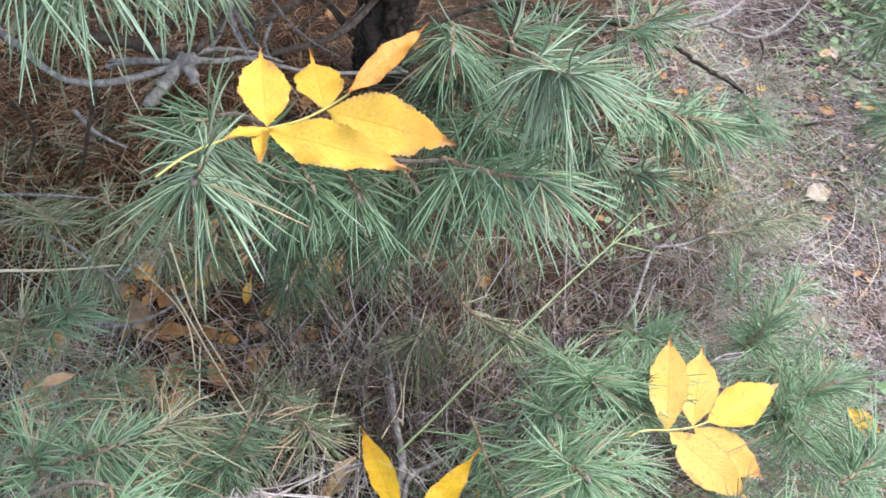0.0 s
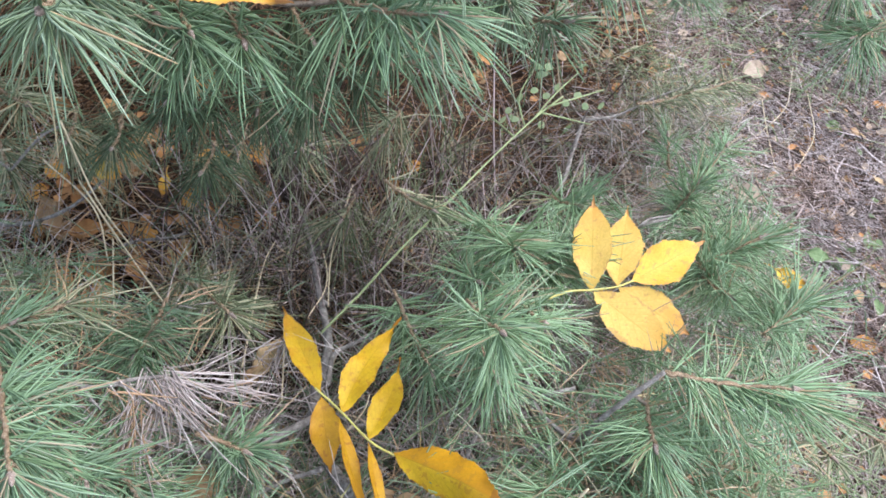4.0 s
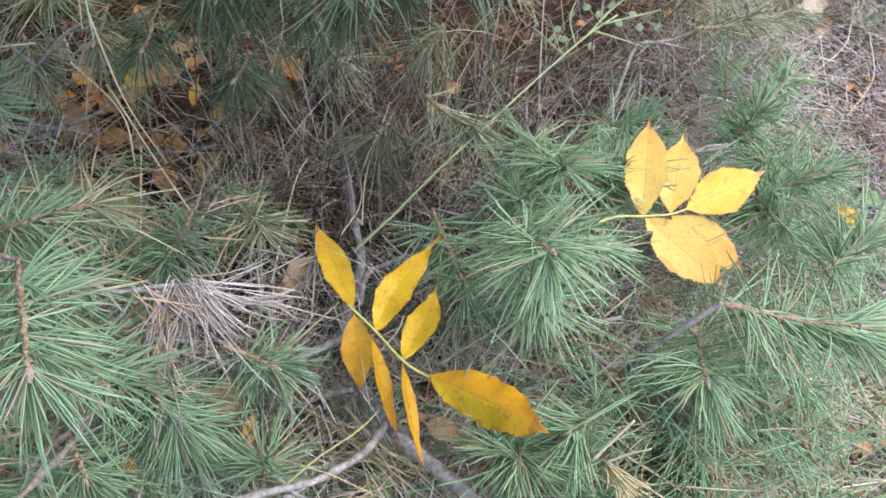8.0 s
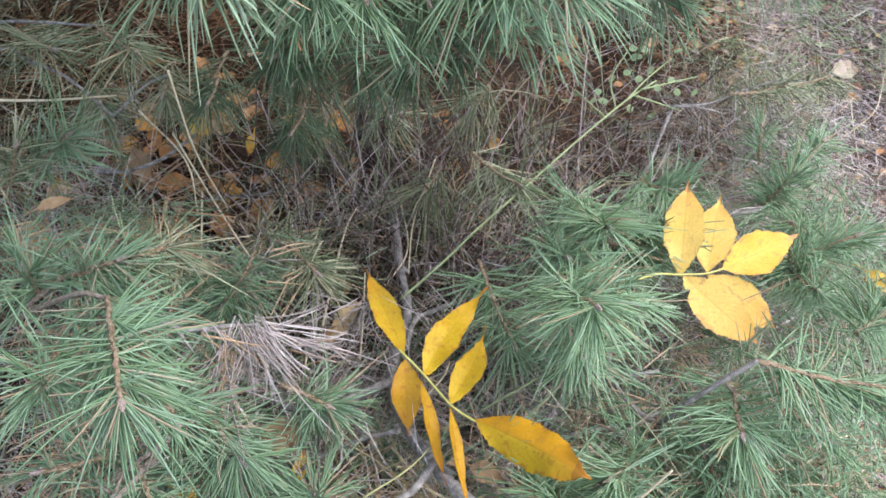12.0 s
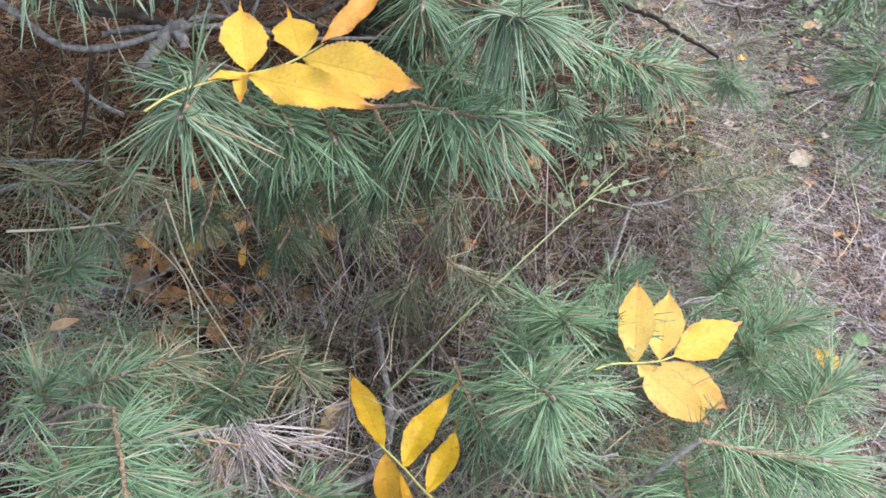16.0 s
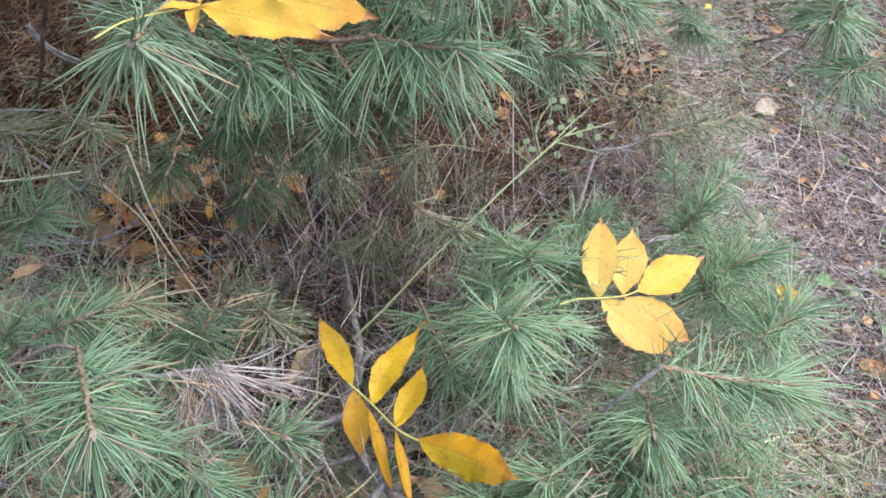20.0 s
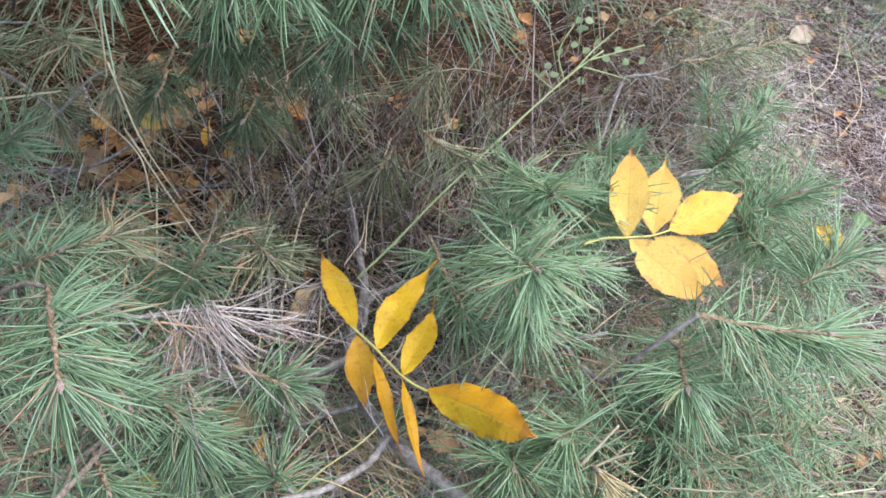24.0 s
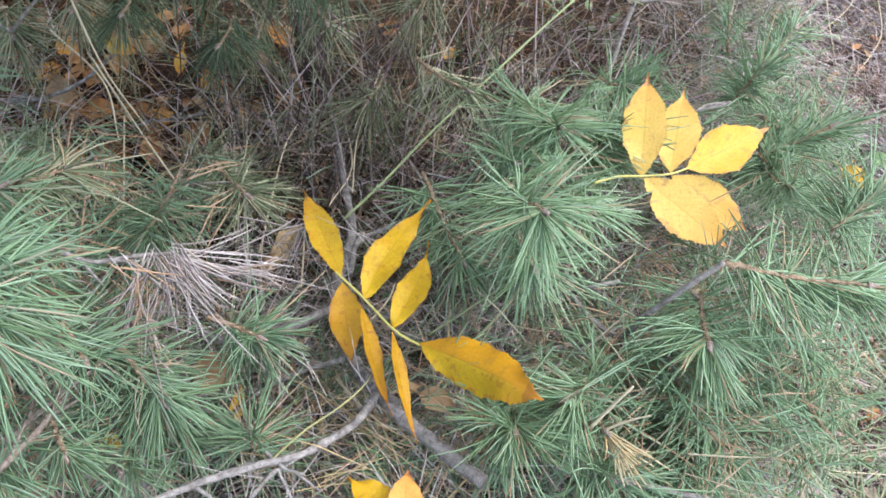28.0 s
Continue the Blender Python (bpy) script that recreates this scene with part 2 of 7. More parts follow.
LEAF_YELLOW = leaf_mat("ash_leaf_yellow", (0.77, 0.475, 0.05), (0.82, 0.555, 0.09), (0.77, 0.435, 0.06), (0.50, 0.24, 0.15), tip=(0.80, 0.34, 0.06), spots=0.67)
LEAF_PALE = leaf_mat("ash_leaf_pale_yellow", (0.80, 0.545, 0.12), (0.86, 0.625, 0.18), (0.82, 0.51, 0.12), (0.50, 0.24, 0.13), tip=(0.80, 0.40, 0.09), spots=0.655)
LEAF_BLUSHED = leaf_mat("ash_leaf_yellow_blushed", (0.79, 0.46, 0.055), (0.84, 0.53, 0.09), (0.80, 0.42, 0.06), (0.50, 0.24, 0.13), tip=(0.80, 0.38, 0.08), spots=0.64, half=(0.83, 0.53, 0.09))
LEAF_GOLD = leaf_mat("ash_leaf_gold", (0.58, 0.355, 0.012), (0.68, 0.445, 0.02), (0.62, 0.31, 0.014), (0.36, 0.14, 0.03), tip=(0.64, 0.29, 0.02), trans=0.2, spots=0.65)
LEAF_CREASED = leaf_mat("ash_leaf_gold_creased", (0.58, 0.355, 0.012), (0.68, 0.445, 0.02), (0.62, 0.31, 0.014), (0.36, 0.14, 0.03), tip=(0.64, 0.29, 0.02), trans=0.2, spots=0.62, half=(0.60, 0.285, 0.012))
LEAF_AMBER = leaf_mat("ash_leaf_amber", (0.48, 0.245, 0.012), (0.58, 0.33, 0.018), (0.48, 0.215, 0.014), (0.28, 0.10, 0.03), tip=(0.50, 0.20, 0.02), trans=0.2, spots=0.64)
LEAF_ORANGE = leaf_mat("leaf_orange", (0.72, 0.34, 0.06), (0.80, 0.43, 0.10), (0.66, 0.27, 0.05), (0.40, 0.10, 0.04))
LEAF_RUST = leaf_mat("fallen_leaf_rust", (0.48, 0.23, 0.085), (0.61, 0.325, 0.135), (0.39, 0.17, 0.065), (0.21, 0.095, 0.04), 0.5, 0.7, 0.1)
LEAF_TAN = leaf_mat("fallen_leaf_tan", (0.40, 0.26, 0.14), (0.50, 0.34, 0.20), (0.34, 0.20, 0.10), (0.24, 0.13, 0.07), 0.5, 0.7, 0.1)
LEAF_STRAW = leaf_mat("fallen_leaf_straw", (0.50, 0.36, 0.20), (0.62, 0.47, 0.28), (0.46, 0.30, 0.15), (0.34, 0.19, 0.09), 0.5, 0.7, 0.15)
LEAF_GREY = leaf_mat("fallen_leaf_grey", (0.37, 0.29, 0.225), (0.47, 0.385, 0.31), (0.31, 0.235, 0.175), (0.24, 0.17, 0.12), 0.4, 0.75, 0.08)
LEAF_GREEN = leaf_mat("herb_leaf_green", (0.14, 0.235, 0.095), (0.20, 0.31, 0.14), (0.27, 0.35, 0.18), (0.35, 0.33, 0.12), 0.25, 0.5, 0.25, 0.75)
LEAF_ROUND = leaf_mat("round_leaf_pale_green", (0.17, 0.25, 0.12), (0.22, 0.30, 0.155), (0.27, 0.33, 0.19), (0.31, 0.29, 0.16), 0.2, 0.5, 0.2, 0.75)
STALK = strand_mat("leaf_stalk", [(0.0, (0.50, 0.46, 0.13)), (1.0, (0.58, 0.52, 0.18))], 0.45, 0.35, 60)
STEM_GREEN = strand_mat("herb_stem", [(0.0, (0.27, 0.34, 0.16)), (1.0, (0.34, 0.41, 0.21))], 0.5, 0.3, 40)

BLADE_OLIVE = strand_mat("grass_blade_olive", [(0.0, (0.30, 0.31, 0.13)), (1.0, (0.38, 0.36, 0.17))], 0.5, 0.3, 40)

# ---- mesh builders ----
def mesh_object(name, verts, faces, material, parent=None, label="", uvs=None, smooth=True):
    me = bpy.data.meshes.new(name)
    me.from_pydata(verts if isinstance(verts, list) else verts.tolist(), [], faces if isinstance(faces, list) else faces.tolist())
    if uvs is not None:
        layer = me.uv_layers.new(name="UVMap")
        idx = np.empty(len(me.loops), dtype=np.int32)
        me.loops.foreach_get("vertex_index", idx)
        layer.data.foreach_set("uv", np.asarray(uvs, dtype=np.float32)[idx].ravel())
    if smooth:
        me.polygons.foreach_set("use_smooth", [True] * len(me.polygons))
    me.materials.append(material)
    me.update()
    ob = new(name, me)
    if parent is not None:
        ob.parent = parent
        if parent.type == "EMPTY":
            ob.matrix_parent_inverse = Matrix.Translation(-parent.location)
    if label:
        ob["label"] = label
    return ob


def thing(name, at, label, category, group="", kind=""):
    ob = new(name)
    ob.empty_display_size = 0.02
    ob.location = at
    return tagged(ob, label, category, group, kind)


def unit(a):
    a = np.asarray(a, float)
    return a / (np.linalg.norm(a, axis=-1, keepdims=True) + 1e-12)


def strands(base, way, length, radius, sag, rings=4, sides=3, tip=0.12):
    """Many thin tapered strands at once. sag: how far each one's tip is pulled off the straight line (vectors)."""
    base, way, sag = np.asarray(base, float), unit(way), np.asarray(sag, float)
    n = len(base)
    length, radius = np.broadcast_to(length, n), np.broadcast_to(radius, n)
    side = unit(np.cross(way, np.where(np.abs(way[:, 2:]) < 0.9, [[0, 0, 1.0]], [[1.0, 0, 0]])))
    up = np.cross(side, way)
    s = np.linspace(0, 1, rings)
    ang = np.arange(sides) * 2 * math.pi / sides
    fat = np.array([0.75] + [1.0] * (rings - 2) + [tip])
    mid = base[:, None] + way[:, None] * (length[:, None] * s)[..., None] + sag[:, None] * (s**2)[None, :, None]
    ring = np.cos(ang)[None, :, None] * side[:, None] + np.sin(ang)[None, :, None] * up[:, None]
    v = mid[:, :, None] + ring[:, None] * (radius[:, None] * fat)[..., None, None]
    a = np.arange(rings - 1)[:, None] * sides + np.arange(sides)
    b = np.arange(rings - 1)[:, None] * sides + (np.arange(sides) + 1) % sides
    quad = np.stack([a, b, b + sides, a + sides], -1).reshape(-1, 4)
    f = (np.arange(n) * rings * sides)[:, None, None] + quad
    return v.reshape(-1, 3), f.reshape(-1, 4)


def smooth_line(points, steps=8):
    """A Catmull-Rom line through a few points."""
    p = np.asarray(points, float)
    p = np.vstack([2 * p[0] - p[1], p, 2 * p[-1] - p[-2]])
    out = []
    for i in range(1, len(p) - 2):
        for k in range(steps):
            t = k / steps
            out.append(0.5 * (2 * p[i] + (p[i + 1] - p[i - 1]) * t + (2 * p[i - 1] - 5 * p[i] + 4 * p[i + 1] - p[i + 2]) * t * t + (3 * p[i] - p[i - 1] - 3 * p[i + 1] + p[i + 2]) * t**3))
    out.append(p[-2])
    return np.array(out)


def tube(points, r0, r1, rough=0.15, sides=8, steps=8, wander=0.0):
    """A knobbly tapered tube along a smooth line, closed at both ends: vertices and faces."""
    c = smooth_line(points, steps)
    rng = np.random.default_rng(int(abs(c[0, 0] * 7919 + c[-1, 1] * 104729) * 1000) % 2**31)
    n = len(c)
    if wander and n > 2:
        c[1:-1] += rng.normal(0, wander, (n - 2, 3))
    tan = unit(np.gradient(c, axis=0))
    ref = np.where(np.abs(tan[:, 2:]) < 0.95, [[0, 0, 1.0]], [[1.0, 0, 0]])
    a = unit(np.cross(tan, ref))
    b = np.cross(a, tan)
    ang = np.arange(sides) * 2 * math.pi / sides
    r = np.linspace(r0, r1, n)[:, None] * (1 + rng.normal(0, rough, (n, sides)))
    v = c[:, None] + r[..., None] * (np.cos(ang)[None, :, None] * a[:, None] + np.sin(ang)[None, :, None] * b[:, None])
    v = v.reshape(-1, 3).tolist()
    f = [[i * sides + j, i * sides + (j + 1) % sides, (i + 1) * sides + (j + 1) % sides, (i + 1) * sides + j] for i in range(n - 1) for j in range(sides)]
    f += [list(range(sides))[::-1], [(n - 1) * sides + j for j in range(sides)]]
    return v, f


def branch(name, points, r0, r1, material, parent=None, label="", category="", group="", rough=0.13, wander=0.0, spurs=0, sides=8, steps=8):
    """A twig or branch with a few broken spurs along it. With no parent it is a thing of its own."""
    v, f = tube(points, r0, r1, rough, sides, steps, wander)
    c = smooth_line(points, 8)
    rng = np.random.default_rng(len(c) * 31 + int(abs(c[0, 0]) * 1e4))
    for _ in range(spurs):
        k = rng.integers(1, len(c) - 1)
        d = unit(rng.normal(0, 1, 3) + unit(c[k] - c[k - 1])) * rng.uniform(0.008, 0.03)
        sv, sf = tube([c[k], c[k] + d * 0.6, c[k] + d], r1 * 0.7 + 0.0006, 0.0006, 0.1, 5, 3)
        f += [[i + len(v) for i in face] for face in sf]
        v += sv
    ob = mesh_object(name, v, f, material, parent, label)
    if parent is None:
        tagged(ob, label, category, group)
    return ob


NEEDLES_OF = {"green": NEEDLE, "fresh": NEEDLE_FRESH_LIT, "deep": NEEDLE_SHADED, "blue": NEEDLE_BLUE, "faded": NEEDLE_FADED, "dull": NEEDLE_DULL, "dry": NEEDLE_DRY, "straw": NEEDLE_STRAW}


def shoot(bough, p0, p1, length=0.06, pairs=110, tone="green", start=0.0, lean=(68, 30), droop=0.25, fat=1.26, bend=0.06, tilt=(0, 0, 0), bare=0.45):
    """A pine shoot: a scaly twig with a bud at its end and needles in pairs all round it, fewer on its upper side (bare)."""
    rng = np.random.default_rng(int(abs(p0[0] * 9973 + p1[1] * 7577 + p1[2] * 3571) * 1000) % 2**31)
    pairs = int(pairs * {"faded": 0.9, "dry": 0.8, "straw": 0.8, "dull": 1.1, "fresh": 1.15}.get(tone, 1.0))
    fat = fat * {"faded": 0.68, "dry": 1.0, "straw": 1.0, "dull": 0.70, "fresh": 0.74}.get(tone, 0.80)
    p0, p1 = np.array(p0, float), np.array(p1, float)
    mid = (p0 + p1) / 2 + np.array([0, 0, -bend]) * np.linalg.norm(p1 - p0)
    slim = 0.65 if tone == "faded" else 1.0
    v, f = tube([p0, mid, p1], 0.0018 * slim, 0.0015 * slim, 0.32, 7, 16, 0.0005)
    line = smooth_line([p0, mid, p1], 24)
    along = unit(np.gradient(line, axis=0))
    pegs = rng.integers(0, len(line) - 1, int(700 * np.linalg.norm(p1 - p0)) + 6)
    side = unit(np.cross(along[pegs], rng.normal(0, 1, (len(pegs), 3))))
    pv, pf = strands(line[pegs] + 0.0012 * side, unit(side + 0.9 * along[pegs]), rng.uniform(0.0014, 0.0028, len(pegs)), np.full(len(pegs), 0.00055), np.zeros((len(pegs), 3)), 2, tip=0.4)
    v, f = list(map(tuple, v)) + list(map(tuple, pv)), list(f) + [tuple(int(i) + len(v) for i in q) for q in pf]
    stick = mesh_object("shoot", v, f, SHOOT, bough)
    s = start + (1 - start) * rng.uniform(0.0, 1, pairs) ** 0.74
    k = np.clip((s * (len(line) - 1)).astype(int), 0, len(line) - 1)
    base, axis = line[k], along[k]
    a = unit(np.cross(axis, [0.13, 0.2, 1.0]))
    b = np.cross(a, axis)
    az = rng.uniform(0, 2 * math.pi, pairs)
    az = az + 0.4 * np.sin(3 * az + rng.uniform(0, 6.28))
    top = (np.cos(az)[:, None] * a + np.sin(az)[:, None] * b)[:, 2] > 0.55
    az = np.where(top & (rng.uniform(0, 1, pairs) < bare), az + rng.uniform(1.2, 5.0, pairs), az)
    th = np.radians(lean[0] + (lean[1] - lean[0]) * s**2.0 + rng.normal(0, 27, pairs))
    flat = 0.5 + 0.5 * np.abs(axis[:, 2:])
    out = unit(np.cos(az)[:, None] * a + flat * np.sin(az)[:, None] * b)
    way = np.cos(th)[:, None] * axis + np.sin(th)[:, None] * out + np.array([0, 0, -droop * 0.35]) + np.array(tilt)
    way = unit(way)
    split = unit(np.cross(way, rng.normal(0, 1, (pairs, 3)))) * rng.uniform(0.04, 0.13, pairs)[:, None]
    ways = np.concatenate([way + split, way - split])
    n = 2 * pairs
    L = length * rng.uniform(0.55, 1.08, n)
    sag = np.array([0, 0, -1.0]) * (L * droop * rng.uniform(0.2, 1.0, n))[:, None] + (np.tile(rng.normal(0, 0.15, (pairs, 3)), (2, 1)) + rng.normal(0, 0.05, (n, 3))) * L[:, None]
    v, f = strands(np.concatenate([base, base]) + 0.0015 * np.concatenate([out, out]), ways, L, 0.00068 * fat * rng.uniform(0.85, 1.2, n), sag, 4, tip=0.5)
    mesh_object("needles", v, f, NEEDLES_OF[tone], stick)
    d = unit(p1 - mid)
    v, f = tube([p1 - d * 0.002, p1 + d * 0.002, p1 + d * 0.005, p1 + d * 0.007], 0.0026, 0.0008, 0.12, 8, 3)
    mesh_object("bud", v, f, BUD, stick)
    return stick


def underlayer(bough, spots, count, spread, seed, tone="green", length=0.056, pairs=42, rise_by=0.35):
    """Short crossing side shoots that fill a bough below its main shoots, round given spots."""
    rng = np.random.default_rng(seed)
    for k in range(count):
        p = np.array(spots[k % len(spots)]) + [0.0, 0.02, -0.05] + rng.normal(0, 1, 3) * [spread, spread, spread * 0.35]
        az = rng.uniform(0, 2 * math.pi)
        q = p + np.array([math.cos(az), math.sin(az), rng.normal(rise_by, 0.25)]) * rng.uniform(0.025, 0.055)
        shoot(bough, tuple(p), tuple(q), length=length * rng.uniform(0.85, 1.1), pairs=pairs, tone=tone, lean=(rng.uniform(48, 72), rng.uniform(25, 45)), droop=rng.uniform(0.1, 0.4), fat=1.15)


def dead_spray(name, bough, sheaves, length_noise, radius, material, seed):
    """Dead needles hanging in sheaves: each sheaf is hub, tip, how far tips spread and how many needles."""
    rng = np.random.default_rng(seed)
    for hub, tip, spread, count in sheaves:
        a = np.array(hub) + rng.normal(0, 0.005, (count, 3))
        b = np.array(tip) + rng.normal(0, spread, (count, 3))
        L = np.linalg.norm(b - a, axis=1) * rng.uniform(1 - length_noise, 1.0, count)
        v, f = strands(a, b - a, L, radius * rng.uniform(0.75, 1.2, count), rng.normal(0, 0.17, (count, 3)) * L[:, None], 6, tip=0.4)
        mesh_object(name, v, f, material, bough)


def blade(base, tip, width, facing, fold=0.15, curl=0.0, twist=0.0, teeth=26, belly=0.42, ripple=0.0, seed=1, nv=10, thick=0.0004, bow=0.0, tail=0.06, bite=None, oval=False, keen=None):
    """A leaf blade from base to tip, pointed and toothed, with its upper side towards facing.
    fold: how far the halves rise; curl: how far the tip bends down; belly: where it is widest; bow: sideways sweep; keen: lower for a straighter taper."""
    rng = np.random.default_rng(seed)
    base, tip = np.array(base, float), np.array(tip, float)
    ax = tip - base
    size = np.linalg.norm(ax)
    ax = ax / size
    up = unit(np.array(facing, float) - ax * np.dot(facing, ax))
    side = np.cross(ax, up)
    nu = max(2 * teeth, 10)
    u = np.linspace(0, 1, nu + 1)
    body = 1 - tail
    s = np.clip((u - belly) / (body - belly), 0, 1)
    prof = np.where(u < belly, np.sin(np.clip(u / belly, 0, 1) * math.pi / 2) ** 0.95, (1 - s ** (keen or 1.75 + 3 * tail)) ** 1.0)
    thin = 0.10 * np.clip((1 - u) / tail, 0, 1)
    prof = np.where(u > belly, np.maximum(prof, thin), prof)
    if oval:
        prof = np.sqrt(np.clip(1 - (2 * u - 1) ** 2, 0, 1))
    tooth = np.where(np.arange(nu + 1) % 2 == 0, 0.0, 1.0) * 0.045 * rng.uniform(0.2, 1.2, nu + 1) * (prof > 0.12)
    v = np.linspace(-1, 1, nv + 1)
    ph = rng.uniform(0, 6.28, 4)
    wob = 1 + 0.028 * (np.sin(u * 17 + ph[3])[:, None] * (v > 0) + np.sin(u * 23 + ph[0])[:, None] * (v < 0)) + 0.03 * np.sin(u * 41 + ph[1])[:, None] * np.sign(v)
    half = 0.5 * width * wob * (prof[:, None] + tooth[:, None] * (np.abs(v) > 0.95) * 1.6)
    if bite is not None:
        spot, wing, deep = bite
        half = half * np.where(np.sign(v)[None, :] == wing, 1 - deep * np.exp(-(((u - spot) / 0.028) ** 2))[:, None], 1.0)
    half = np.maximum(half, 0.0006)
    tw = twist * (u - 0.3)
    x = half * v * np.cos(tw)[:, None]
    h = fold * half * np.abs(v) ** 1.3 + half * v * np.sin(tw)[:, None]
    h = h - curl * size * (u**2)[:, None] + curl * size * u[:, None] * 0.35
    h = h + ripple * width * (np.sin(u * 21 + ph[0])[:, None] * np.sign(v) * np.abs(v) ** 2 * 0.5 + np.sin(u * 9 + ph[1])[:, None] * np.abs(v) ** 1.5 * 0.7 + np.sin(u * 6 + ph[2])[:, None] * 0.35)
    sway = bow * size * np.sin(u * math.pi)[:, None] + 0 * v
    p = base + ax * (u[:, None, None] * size) + side * (x + sway)[..., None] + up * h[..., None]
    low = p - up * thick
    verts = np.concatenate([p.reshape(-1, 3), low.reshape(-1, 3)])
    m = nv + 1
    i, j = np.meshgrid(np.arange(nu), np.arange(nv), indexing="ij")
    a = (i * m + j).ravel()
    top = np.stack([a, a + 1, a + m + 1, a + m], -1)
    off = (nu + 1) * m
    rim = list(range(m)) + [k * m + nv for k in range(1, nu + 1)] + [nu * m + k for k in range(nv - 1, -1, -1)] + [k * m for k in range(nu - 1, 0, -1)]
    n = len(rim)
    skirt = [[2 * off + k, 2 * off + (k - 1) % n, 2 * off + n + (k - 1) % n, 2 * off + n + k] for k in range(n)]
    faces = top.tolist() + (top[:, ::-1] + off).tolist() + skirt
    uv = np.stack([np.repeat(u, m), np.tile((v + 1) / 2, nu + 1)], -1)
    return np.concatenate([verts, verts[rim], verts[np.array(rim) + off]]), faces, np.concatenate([uv, uv, uv[rim], uv[rim]])


def leaflet(parent, material, *args, name="leaflet", label="", **kw):
    v, f, uv = blade(*args, **kw)
    return mesh_object(name, v, f, material, parent, label, uv)


def fallen_leaf(material, base, tip, width, facing, label, name="fallen_leaf", group="fallen leaves", **kw):
    """One leaf lying loose, with its short stalk."""
    kw.setdefault("ripple", 0.08)
    kw.setdefault("teeth", 12)
    ob = leaflet(None, material, base, tip, width, facing, name=name, **kw)
    base, tip = np.array(base, float), np.array(tip, float)
    d = unit(base - tip)
    v, f = tube([base - d * 0.003, base + d * 0.006, base + d * 0.014 + np.array([0, 0, -0.003])], 0.0008, 0.0006, 0.1, 5, 3)
    mesh_object("stalk", v, f, material, ob)
    return tagged(ob, label, "leaf", group)


# ---- the lie of the land ----
def rise(x, y):
    """Height of the forest floor: a low bank that falls away towards +x."""
    s = np.clip((np.asarray(x, float) - 0.28) / 0.50, 0, 1)
    s = s * s * (3 - 2 * s)
    far = np.exp(-((np.asarray(x, float)) ** 2 + (np.asarray(y, float) - 0.8) ** 2) / 30.0)
    return (0.085 - 0.19 * s) * far + 0.012 * np.sin(7 * np.asarray(x, float) + 3 * np.asarray(y, float)) + 0.010 * np.sin(11 * np.asarray(y, float) - 5 * np.asarray(x, float))

def herb(at, count, size, label):
    """A low herb: oval leaves on short stalks round one root."""
    rng = np.random.default_rng(int(abs(at[0] * 5779 + at[1] * 3083) * 1000) % 2**31)
    root = np.array([at[0], at[1], float(rise(at[0], at[1])) + 0.004])
    plant = thing("herb_plant", root, label, "plant", "herbs")
    for k in range(count):
        az = k * 2.4 + rng.normal(0, 0.4)
        d = np.array([math.cos(az), math.sin(az), rng.uniform(0.15, 0.7)])
        r = rng.uniform(0.2, 1.0) * size
        a = root + d * r
        b = a + unit(np.array([math.cos(az), math.sin(az), rng.uniform(-0.25, 0.3)])) * size * rng.uniform(0.5, 1.35)
        v, f = tube([root, root + d * r * 0.6 + np.array([0, 0, 0.004]), a], 0.0008, 0.0006, 0.05, 5, 3)
        stalk = mesh_object("stalk", v, f, STEM_GREEN, plant)
        leaflet(stalk, LEAF_GREEN, a, b, size * rng.uniform(0.22, 0.5), (rng.normal(0, 0.25), rng.normal(0, 0.25), 1), name="leaf_blade", teeth=8, ripple=0.05, seed=k, nv=6)
    return plant


# ---- forest floor: one sheet, fine where it is seen close ----
def axis_steps(lo, hi, step, reach, grow=1.35):
    near = list(np.arange(lo, hi + step / 2, step))
    a, b, s = [], [], step
    x, y = lo, near[-1]
    while y < reach:
        s *= grow
        x, y = x - s, y + s
        a.append(x), b.append(y)
    return np.array(a[::-1] + near + b)


def ground():
    xs, ys = axis_steps(-1.0, 1.7, 0.014, 90), axis_steps(-0.1, 2.3, 0.014, 90)
    X, Y = np.meshgrid(xs, ys, indexing="ij")
    Z = rise(X, Y)
    v = np.stack([X, Y, Z], -1).reshape(-1, 3)
    near = (np.abs(v[:, 0]) < 3) & (np.abs(v[:, 1]) < 4)
    for i in np.nonzero(near)[0]:
        p = Vector((v[i, 0] * 18, v[i, 1] * 18, 0))
        v[i, 2] += 0.010 * noise.noise(p) + 0.006 * noise.noise(p * 3.3)
    m = len(ys)
    i, j = np.meshgrid(np.arange(len(xs) - 1), np.arange(m - 1), indexing="ij")
    a = (i * m + j).ravel()
    f = np.stack([a, a + m, a + m + 1, a + 1], -1)
    return tagged(mesh_object("ground", v, f, SOIL), "brown forest soil covered in needle litter", "ground", kind="structure")


ground()


